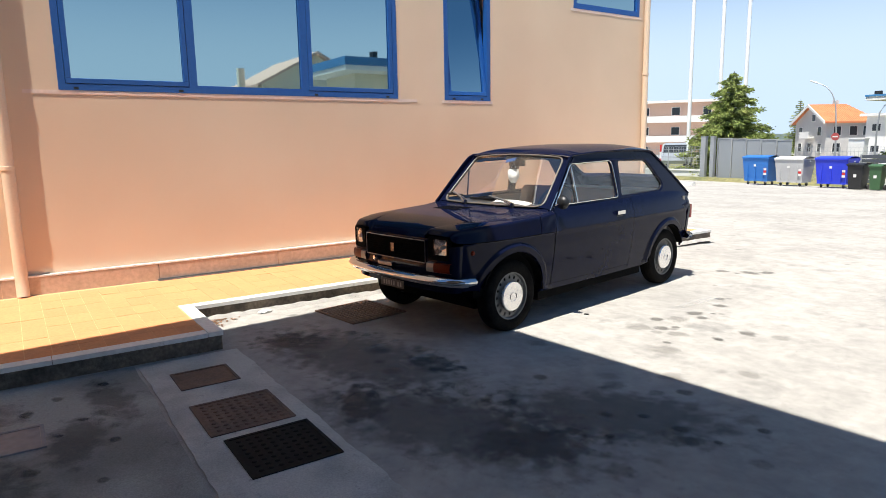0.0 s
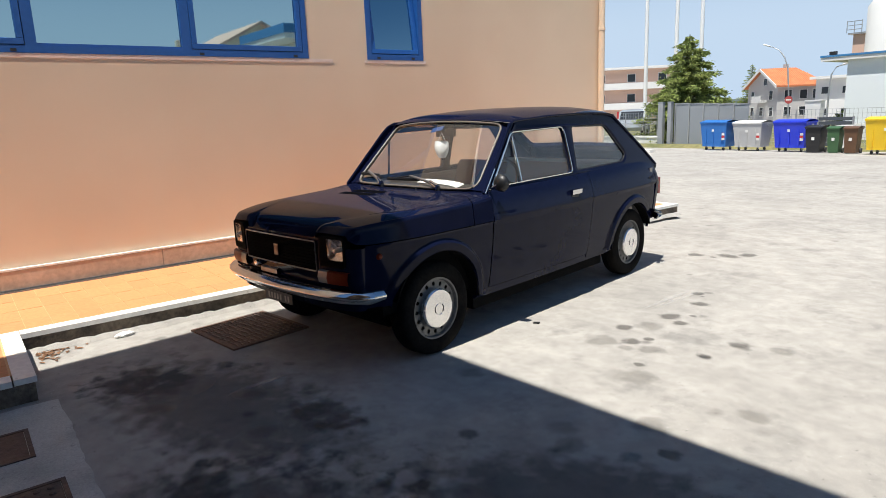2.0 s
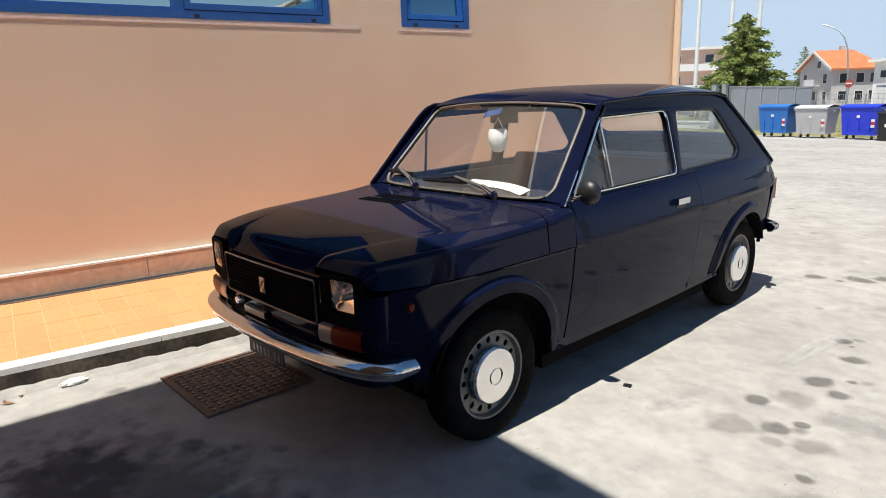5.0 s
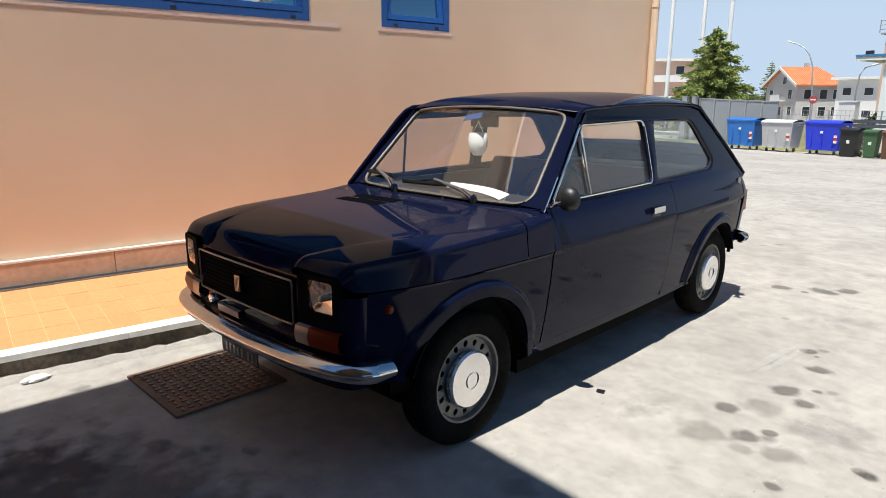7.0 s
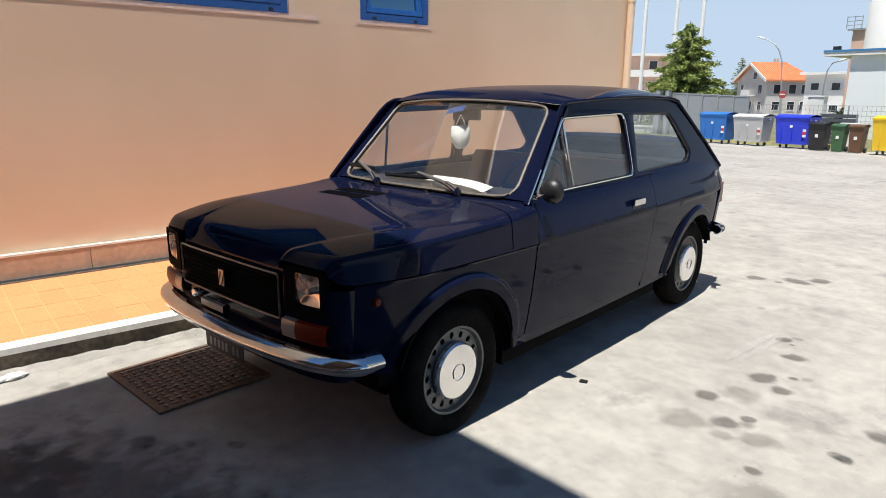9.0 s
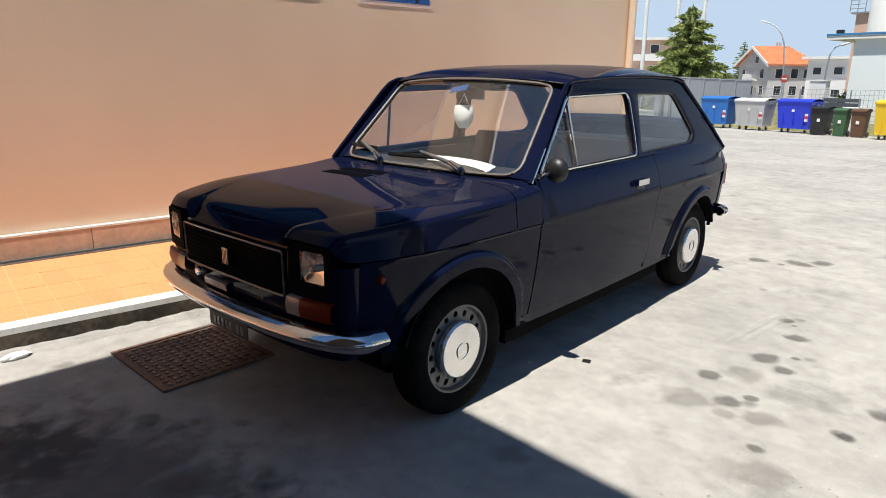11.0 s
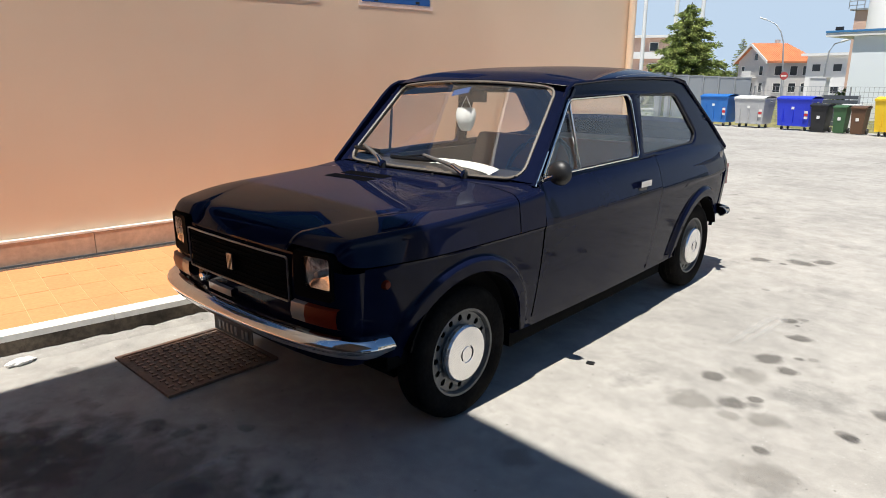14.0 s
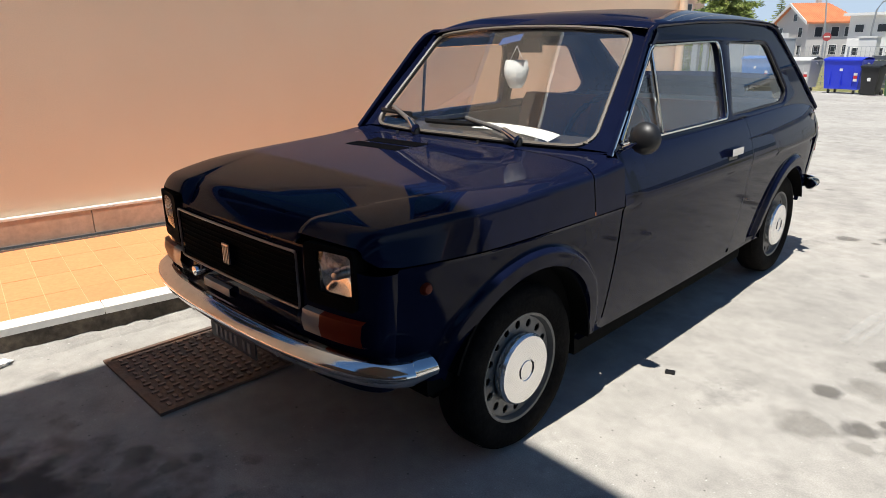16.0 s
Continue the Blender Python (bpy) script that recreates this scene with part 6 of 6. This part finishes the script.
def conifer(name, x, y, z, h, spread, count, label, seed, droop=0.32):
    """Trunk, tiers of limbs and a crown of many small needle sprays."""
    rng = random.Random(seed)
    t = thing(name, pose(x, y, z), label, "tree")
    bm = bmesh.new()
    tube(bm, [(0, 0, 0), (0.05, 0, h * 0.35), (0, 0.04, h * 0.7), (0, 0, h * 0.98)], 0.05 * h * 0.6, 8, 0.02)
    part("trunk", bm, M["bark"], t, smooth=True)
    bm = bmesh.new()
    verts, faces = [], []
    tips = []
    tiers = int(26)
    for k in range(tiers):
        f = 0.06 + 0.92 * k / tiers
        n = 9 if f < 0.6 else 6
        for j in range(n):
            a = 2 * math.pi * j / n + k * 0.9 + rng.uniform(-0.25, 0.25)
            l = spread * (1 - f) ** 0.78 * rng.uniform(0.35, 1.25) * (0.75 + 0.25 * min(1, f / 0.12))
            zz = f * h
            tip = Vector((math.cos(a) * l, math.sin(a) * l, zz - droop * l + 0.22 * l * rng.uniform(0, 1)))
            root = Vector((0, 0, zz))
            tube(bm, [root, root.lerp(tip, 0.5) + Vector((0, 0, 0.06 * l)), tip], 0.035, 4, 0.008, cap=False)
            tips.append((root, tip, l))
    tagged(part("limbs", bm, M["bark"], t), kind="stuff")
    total = sum(l for _, _, l in tips)
    for root, tip, l in tips:
        for i in range(int(count * l / total)):
            s = rng.uniform(0.15, 1.06) ** 0.75
            p = root.lerp(tip, s) + Vector((rng.gauss(0, 0.10), rng.gauss(0, 0.10), rng.gauss(0.02, 0.07))) * (0.5 + l * 0.35)
            d = (tip - root).normalized() + Vector((rng.gauss(0, 0.5), rng.gauss(0, 0.5), rng.gauss(-0.15, 0.35)))
            d.normalize()
            side = d.cross(Vector((rng.gauss(0, 1), rng.gauss(0, 1), rng.gauss(0, 1)))).normalized()
            q = rng.uniform(0.07, 0.155) * (h / 6.4)
            b = len(verts)
            verts += [p - d * q * 0.6, p + side * q * 0.28, p + d * q, p - side * q * 0.28, p + d.cross(side) * q * 0.25]
            faces += [(b, b + 1, b + 2), (b, b + 2, b + 3), (b, b + 4, b + 2)]
    me = bpy.data.meshes.new("crown")
    me.from_pydata([tuple(v) for v in verts], [], faces)
    me.materials.append(M["needles"])
    crown_ob = new("crown", me)
    crown_ob.parent = t
    return t


conifer("cedar", -14.33, 30.5, -0.62, 5.66, 2.70, 56000, "dense yellow-green cedar with drooping sprays", 3, 0.22)
conifer("cedar", -53.6, 113.0, -1.9, 9.8, 2.6, 7000, "dark slim conifer behind the house", 4, 0.1)


def shrub(x, y, z, r, seed, label):
    rng = random.Random(seed)
    s = thing("shrub", pose(x, y, z), label, "shrub")
    bm = bmesh.new()
    for k in range(7):
        a = 2 * math.pi * k / 7
        tube(bm, [(0, 0, 0), (math.cos(a) * r * 0.4, math.sin(a) * r * 0.4, r), (math.cos(a) * r * 0.7, math.sin(a) * r * 0.7, r * 1.5)], 0.03, 5, 0.008)
    part("stems", bm, M["bark"], s)
    verts, faces = [], []
    for i in range(1500):
        v = Vector((rng.gauss(0, 1), rng.gauss(0, 1), rng.gauss(0, 1))).normalized() * r * rng.uniform(0.5, 1.0) ** 0.5 * (1 + 0.25 * math.sin(i))
        p = Vector((v.x, v.y, abs(v.z) * 1.1 + r * 0.5))
        d = Vector((rng.gauss(0, 1), rng.gauss(0, 1), rng.gauss(0, 1))).normalized()
        e = d.cross(Vector((0.3, 0.5, 0.8))).normalized()
        q, b = rng.uniform(0.05, 0.11) * max(1, r), len(verts)
        verts += [tuple(p - d * q), tuple(p + e * q * 0.5), tuple(p + d * q), tuple(p - e * q * 0.5)]
        faces += [(b, b + 1, b + 2, b + 3)]
    me = bpy.data.meshes.new("foliage")
    me.from_pydata(verts, [], faces)
    me.materials.append(M["leaves"])
    o = new("foliage", me)
    o.parent = s


shrub(-7.5, 33.5, -0.62, 0.8, 8, "small light green shrub by the white building")
shrub(-16.9, 37.5, -0.62, 1.0, 9, "leafy green shrub behind the fence")
shrub(-16.3, 39.0, -0.62, 0.9, 11, "leafy green shrub behind the fence")


def street_lamp(x, y, z, path, label):
    s = thing("street_lamp", pose(x, y, z), label, "street lamp")
    bm = bmesh.new()
    tube(bm, path, 0.07, 10, 0.035)
    part("pole", bm, M["steel_grey"], s, smooth=True)
    end, prev = Vector(path[-1]), Vector(path[-2])
    d = (end - prev).normalized()
    bm = bmesh.new()
    tube(bm, [end - d * 0.1, end + d * 0.2, end + d * 0.5], 0.08, 10, 0.06)
    part("lamp_head", bm, M["offwhite"], s, smooth=True)


street_lamp(-22.45, 60.0, -2.0, [(0, 0, 0), (-0.2, 0, 4.0), (-0.42, 0, 6.2), (-0.75, 0, 7.1), (-1.25, 0, 7.75), (-1.9, 0, 8.1), (-2.3, 0, 8.25)], "tall curved grey street lamp")
street_lamp(-15.2, 50.0, -1.6, [(0, 0, 0), (0.02, 0, 3.5), (0.1, 0, 4.6), (0.4, 0, 5.1), (0.9, 0, 5.25)], "slim grey street lamp")
for x, y, h in ((-15.1, 30.2, 2.55), (-16.9, 36.0, 2.6)):
    g = thing("globe_lamp", pose(x, y, -0.62), "short garden lamp with a pale globe", "garden lamp", "globe lamps")
    bm = bmesh.new()
    tube(bm, [(0, 0, 0), (0, 0, h - 0.3)], 0.04, 8)
    part("stem", bm, M["bin_black"], g, smooth=True)
    bm = bmesh.new()
    bmesh.ops.create_uvsphere(bm, u_segments=16, v_segments=10, radius=0.17, matrix=Matrix.Translation((0, 0, h - 0.15)))
    part("globe", bm, M["steel_grey"], g, smooth=True)

sign = thing("road_sign", pose(-18.0, 50.0, -1.6), "round red no-entry sign with a white bar", "road sign")
bm = bmesh.new()
tube(bm, [(0, 0.04, 0), (0, 0.04, 3.2)], 0.035, 8)
part("post", bm, M["steel_grey"], sign, smooth=True)
bm = bmesh.new()
lathe(bm, [(0, -0.02), (0.29, -0.02), (0.29, 0.02), (0, 0.02)], 28, "y", at=(0, 0, 2.92))
part("disc", bm, M["sign_red"], sign)
part("bar", boxed(-0.20, 0.20, -0.028, -0.021, 2.87, 2.97), M["white"], sign)

board = thing("advert_board", pose(-19.6, 36.0, -0.62), "plain orange sign board on two posts", "sign board")
part("panel", boxed(-0.55, 0.55, -0.03, 0.03, 1.75, 2.4), M["sign_orange"], board)
for s in (-0.45, 0.45):
    part("post", boxed(s - 0.03, s + 0.03, 0.032, 0.09, 0, 2.4), M["steel_grey"], board)


def window_unit(parent, m, w, h):
    """A framed dark window set on a facade, local x across, y out of the wall (minus)."""
    wd = new("window")
    wd.parent = parent
    wd.matrix_local = m
    t = max(0.06, w * 0.06)
    bm = bmesh.new()
    for b in ((-w / 2 - t, w / 2 + t, -t, 0.0), (-w / 2 - t, w / 2 + t, h, h + t), (-w / 2 - t, -w / 2, 0.0, h), (w / 2, w / 2 + t, 0.0, h)):
        box(bm, b[0], b[1], -0.06, 0.10, b[2], b[3])
    part("frame", bm, M["offwhite"], wd)
    part("pane", boxed(-w / 2, w / 2, 0.0, 0.05, 0, h), M["dark_window"], wd)
    return wd


def gable_house():
    m = pose(-42.7, 100.0, -1.95, 0, 0, -35)
    hs = thing("house", m, "grey two-storey house with an orange tiled roof", "house")
    w, l, e, pk = 8.8, 7.0, 5.5, 7.9
    bm = bmesh.new()
    prism(bm, [(-w, 0), (0, 0), (0, e), (-w / 2, pk), (-w, e)], "y", 0, 0.3)
    box(bm, -w, 0, 0.302, l, 0, e)
    part("wall", bm, M["house_wall"], hs)
    y0, y1, yr = -0.6, l + 0.6, 5.2
    for a in (-w - 0.6, 0.6):
        za, b, zb = e - 0.32, -w / 2, pk + 0.02
        me = bpy.data.meshes.new("roof")
        low = [(a, y0, za), (a, y1, za), (b, yr, zb), (b, y0, zb)]
        me.from_pydata(low + [(x, y, z + 0.25) for x, y, z in low], [], [(0, 1, 2, 3), (4, 7, 6, 5), (0, 4, 5, 1), (1, 5, 6, 2), (2, 6, 7, 3), (3, 7, 4, 0)])
        me.materials.append(M["roof_tile"])
        roof = new("roof", me)
        roof.parent = hs
        tagged(roof, "orange clay tile roof")
        bm = bmesh.new()
        prism(bm, [(a, za - 0.12), (b, zb - 0.12), (b, zb + 0.30), (a, za + 0.30)], "y", -0.72, -0.602)
        part("barge_board", bm, M["offwhite"], roof, "white barge board")
        for k in range(28):
            yy = y0 + 0.1 + (y1 - y0 - 0.2) * k / 27
            t = 1.0 if yy <= yr else (y1 - yy) / (y1 - yr)
            bm = bmesh.new()
            tube(bm, [(a, yy, za + 0.27), (a + (b - a) * t, yy, za + (zb - za) * t + 0.27)], 0.05, 6)
            part("roof_rib", bm, M["roof_tile"], roof)
    me = bpy.data.meshes.new("hip")
    hip = [(-w - 0.6, y1, e - 0.32), (0.6, y1, e - 0.32), (-w / 2, yr, pk + 0.02)]
    me.from_pydata(hip + [(x, y, z + 0.25) for x, y, z in hip], [], [(0, 2, 1), (3, 4, 5), (0, 1, 4, 3), (1, 2, 5, 4), (2, 0, 3, 5)])
    me.materials.append(M["roof_tile"])
    new("hip", me).parent = hs
    part("chimney", boxed(-w / 2 - 1.6, -w / 2 - 1.0, 4, 4.6, pk - 1.0, pk + 0.9), M["house_wall"], hs)
    for x, z in ((-7.2, 0.9), (-4.4, 0.9), (-1.6, 0.9), (-7.2, 3.4), (-1.8, 3.4), (-3.6, 5.6)):
        window_unit(hs, pose(x, -0.02, z), 1.0, 1.3 if z < 5 else 1.0)
    bm = bmesh.new()
    box(bm, -5.6, -3.0, -1.1, 0, 3.0, 3.15)
    part("balcony", bm, M["offwhite"], hs)
    part("balcony_rail", boxed(-5.6, -3.0, -1.1, -1.02, 3.16, 4.0), M["offwhite"], hs)
    for y in (1.6, 4.0, 6.0):
        for z in (0.9, 3.4):
            window_unit(hs, Matrix.Translation((0.02, y, z)) @ Matrix.Rotation(radians(90), 4, "Z"), 1.1, 1.3)


gable_house()


def flat_block(name, m, w, d, h, wall, label, rows, cols, band=True, win=(1.6, 1.1), z_first=1.0, step=2.9):
    b = thing(name, m, label, "building")
    part("wall", boxed(0, w, 0, d, 0, h), wall, b)
    part("roof", boxed(-0.5, w + 0.5, -0.8, d + 0.5, h, h + 0.35), M["offwhite"], b)
    for r in range(rows):
        if band:
            part("balcony", boxed(-0.2, w + 0.2, -0.9, 0, z_first + step * r - 1.1, z_first + step * r - 0.15), M["offwhite"], b)
        for c in range(cols):
            window_unit(b, pose(w * (c + 0.5) / cols, -0.02, z_first + step * r), *win)
    return b


flat_block("apartment_block", pose(-64.2, 74.7, -1.95, 0, 0, 37.5), 17.5, 9.0, 8.6, M["pink_wall"], "pink low apartment block with white balconies", 3, 4, win=(1.1, 1.1))
flat_block("white_house", pose(-35.6, 96.0, -1.95, 0, 0, -8), 8.5, 8.0, 5.9, M["offwhite"], "white modern house with dark windows", 2, 3, band=False, win=(1.1, 0.9))


def white_depot():
    g = ground_z(32) + 0.1
    b = thing("depot_building", pose(-7.15, 32.0, g), "white low depot with a blue-edged flat roof", "building")
    part("wall", boxed(0, 14, 0, 10, 0.95, 3.85), M["shade_blue_wall"], b)
    part("base", boxed(-0.03, 14, -0.03, 10, -0.1, 0.95), M["offwhite"], b)
    roof = part("roof", boxed(-1.1, 15, -0.22, 11, 3.852, 4.02), M["offwhite"], b)
    part("fascia", boxed(-1.12, 15, -0.25, 11, 4.022, 4.11), M["fascia_blue"], roof)
    part("flood_lamp", boxed(-0.75, -0.45, -0.2, -0.05, 4.12, 4.27), M["bin_black"], b)
    t = thing("silo", pose(-10.25, 46.0, -1.5), "white cylindrical silo with a railed top", "silo")
    bm = bmesh.new()
    lathe(bm, [(1.55, 0.0), (1.55, 8.3), (1.3, 8.7), (0.5, 9.0), (0, 9.05)], 32, at=(0.25, 0, 0))
    part("shell", bm, M["offwhite"], t, smooth=True, angle=35)
    part("stair_tower", boxed(-1.95, -1.25, -0.4, 0.4, 0, 6.75), M["pink_wall"], t)
    part("platform", boxed(-2.2, -1.2, -0.6, 0.6, 6.75, 6.85), M["steel_grey"], t)
    for z in (7.05, 7.3, 7.55):
        part("rail", boxed(-2.3, -1.4, -0.6, -0.56, z - 0.02, z + 0.02), M["steel_grey"], t)
    for x in (-2.28, -1.85, -1.42):
        part("rail_post", boxed(x - 0.02, x + 0.02, -0.62, -0.58, 6.85, 7.6), M["steel_grey"], t)


white_depot()


def parked_van(x, y, z, turn):
    """A small pale van beyond the boundary wall."""
    v = thing("parked_van", pose(x, y, z, 0, 0, turn), "small silver-white van parked beyond the boundary wall", "van")
    bm = bmesh.new()
    prism(bm, [(-1.9, 0.35), (1.85, 0.35), (1.95, 0.55), (1.85, 0.85), (1.05, 1.0), (0.45, 1.52), (-1.0, 1.62), (-1.8, 1.5), (-1.95, 0.9)], "y", -0.78, 0.78)
    part("body", bm, M["van_silver"], v, bevel=0.05, smooth=True)
    for s in (-0.785, 0.785):
        for shape in ([(0.85, 1.02), (0.36, 1.44), (-0.1, 1.47), (-0.1, 1.02)], [(-0.2, 1.02), (-0.2, 1.48), (-1.0, 1.5), (-1.0, 1.02)]):
            bm = bmesh.new()
            prism(bm, shape, "y", s - 0.006, s + 0.006)
            part("side_window", bm, M["dark_window"], v)
    bm = bmesh.new()
    prism(bm, [(1.06, 1.02), (0.52, 1.48), (0.53, 1.50), (1.08, 1.03)], "y", -0.68, 0.68)
    part("windscreen", bm, M["dark_window"], v)
    for wx in (-1.2, 1.2):
        for s in (-1, 1):
            bm = bmesh.new()
            lathe(bm, [(0, -0.09), (0.29, -0.09), (0.31, 0), (0.29, 0.09), (0.14, 0.09), (0, 0.07)], 20, "y", at=(wx, s * 0.72, 0.31))
            part("wheel", bm, M["bin_black"], v, smooth=True, angle=35)


colour("van_silver", (0.36, 0.39, 0.42), 0.35, metal=0.2, coat=0.5)
parked_van(-19.6, 33.0, -0.5, -62)


def opposite_side():
    """Buildings across the yard, seen mirrored in the window panes."""
    b = thing("workshop", pose(20.0, 10.6, 0.0), "cream workshop with a blue roof edge and dark door", "building")
    part("wall", boxed(0, 3, 0, 16, -1.2, 4.5), M["cream"], b)
    roof = part("roof", boxed(-1.2, 3.5, -1.0, 17, 4.5, 4.7), M["offwhite"], b)
    part("fascia", boxed(-1.24, 3.5, -1.04, 17, 4.7, 5.05), M["fascia_blue"], roof)
    part("door", boxed(-0.06, -0.002, 0.75, 1.55, -1.2, 3.3), M["soffit"], b)
    part("roof_vent", boxed(0.4, 0.7, 1.15, 1.4, 5.052, 5.55), M["bin_black"], roof)
    h = thing("house", pose(44.0, 14.6, -0.4), "cream house with a pitched roof", "house")
    bm = bmesh.new()
    prism(bm, [(0, 0), (9, 0), (9, 6.6), (4.5, 9.0), (0, 6.6)], "x", 0, 9)
    part("wall", bm, M["cream"], h)
    part("chimney", boxed(3.0, 3.5, -0.9, -0.4, 0, 8.0), M["cream"], h)
    for a, za, c, zc in ((-0.6, 6.3, 4.5, 9.02), (9.6, 6.3, 4.5, 9.02)):
        bm = bmesh.new()
        prism(bm, [(a, za), (c, zc), (c, zc + 0.2), (a, za + 0.2)], "x", -0.6, 9.6)
        part("roof", bm, M["pink_wall"], h)
    for y in (2.2, 6.4):
        for z in (1.4, 4.6):
            window_unit(h, Matrix.Translation((-0.02, y, z)) @ Matrix.Rotation(radians(-90), 4, "Z"), 1.0, 1.3)


opposite_side()

# hills and trees that close the horizon, their hazy tone put into the colour
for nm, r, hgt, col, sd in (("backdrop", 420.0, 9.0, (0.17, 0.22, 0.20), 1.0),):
    bm = bmesh.new()
    n = 160
    lo = [bm.verts.new((r * math.cos(2 * math.pi * k / n), r * math.sin(2 * math.pi * k / n), -6)) for k in range(n)]
    hi = [bm.verts.new((r * math.cos(2 * math.pi * k / n), r * math.sin(2 * math.pi * k / n), hgt * (0.55 + 0.45 * noise.noise((math.cos(2 * math.pi * k / n) * 6, math.sin(2 * math.pi * k / n) * 6, sd))))) for k in range(n)]
    for k in range(n):
        bm.faces.new((lo[k], lo[(k + 1) % n], hi[(k + 1) % n], hi[k]))
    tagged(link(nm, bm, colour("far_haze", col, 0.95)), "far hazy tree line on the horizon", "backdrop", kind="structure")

# emitting ring added to brighten the low sky, which the dim world leaves dark
glow_mat = bpy.data.materials.new("horizon_glow")
glow_mat.use_nodes = True
hn, hl = glow_mat.node_tree.nodes, glow_mat.node_tree.links
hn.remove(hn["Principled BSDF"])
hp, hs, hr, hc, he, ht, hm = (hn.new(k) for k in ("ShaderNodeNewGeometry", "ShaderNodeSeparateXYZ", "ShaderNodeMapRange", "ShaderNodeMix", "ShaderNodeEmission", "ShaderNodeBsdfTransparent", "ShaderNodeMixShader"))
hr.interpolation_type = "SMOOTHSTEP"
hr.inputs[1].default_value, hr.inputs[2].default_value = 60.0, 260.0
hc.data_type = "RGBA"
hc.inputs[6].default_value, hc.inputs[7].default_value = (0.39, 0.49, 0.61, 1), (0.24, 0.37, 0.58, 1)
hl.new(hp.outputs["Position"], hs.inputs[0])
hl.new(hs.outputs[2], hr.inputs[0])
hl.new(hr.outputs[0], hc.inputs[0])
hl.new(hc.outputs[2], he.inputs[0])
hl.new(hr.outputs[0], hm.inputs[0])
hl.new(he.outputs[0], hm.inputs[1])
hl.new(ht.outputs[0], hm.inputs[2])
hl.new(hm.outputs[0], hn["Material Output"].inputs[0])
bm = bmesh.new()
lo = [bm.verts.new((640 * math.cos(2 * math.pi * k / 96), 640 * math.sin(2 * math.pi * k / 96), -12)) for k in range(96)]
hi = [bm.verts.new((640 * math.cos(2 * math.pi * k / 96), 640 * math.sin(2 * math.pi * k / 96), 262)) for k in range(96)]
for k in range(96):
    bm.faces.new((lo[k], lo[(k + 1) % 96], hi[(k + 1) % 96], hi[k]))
tagged(link("sky_glow_ring", bm, glow_mat), "glowing ring added to brighten the low sky", "backdrop", kind="structure").visible_shadow = False


# ---- pavement tiles, laid last ----
def lay_tiles():
    tx, ty, gap = 0.30, 0.15, 0.0035
    bm = bmesh.new()
    box(bm, gap / 2, tx - gap / 2, gap / 2, ty - gap / 2, -0.012, 0.0)
    first = part("tile", bm, M["tile"], pavement, bevel=0.0015)
    data = first.data
    bpy.data.objects.remove(first)
    verts, faces = [], []
    cells = []
    x = 0.098
    while x < PX - 0.16:
        y = PEND - 0.10 - ty
        while y > -9.0:
            in_strip = x < KX - 0.16
            in_front = y + ty <= PY - 0.10 + 0.01 and x < PX - 0.16
            if in_strip or in_front:
                cells.append((x, y))
            y -= ty
        x += tx
    for x, y in cells:
        near = -3.3 < y < 0.75
        w = min(tx, (KX - 0.105 if y > PY - 0.12 else PX - 0.105) - x)
        if near:
            o = new("tile", data)
            o.parent = pavement
            o.location = (x, y, PAVE + random.uniform(-0.0008, 0.0008))
            o.scale = (w / tx, 1, 1)
        else:
            b = len(verts)
            for z in (PAVE - 0.012, PAVE):
                verts += [(x + 0.003, y + 0.003, z), (x + w - 0.003, y + 0.003, z), (x + w - 0.003, y + ty - 0.003, z), (x + 0.003, y + ty - 0.003, z)]
            faces += [(b + 4, b + 5, b + 6, b + 7), (b, b + 1, b + 5, b + 4), (b + 1, b + 2, b + 6, b + 5), (b + 2, b + 3, b + 7, b + 6), (b + 3, b, b + 4, b + 7)]
    me = bpy.data.meshes.new("far_tiles")
    me.from_pydata(verts, [], faces)
    me.materials.append(M["tile"])
    rest = new("far_tiles", me)
    rest.parent = pavement
    tagged(rest, kind="stuff")


lay_tiles()
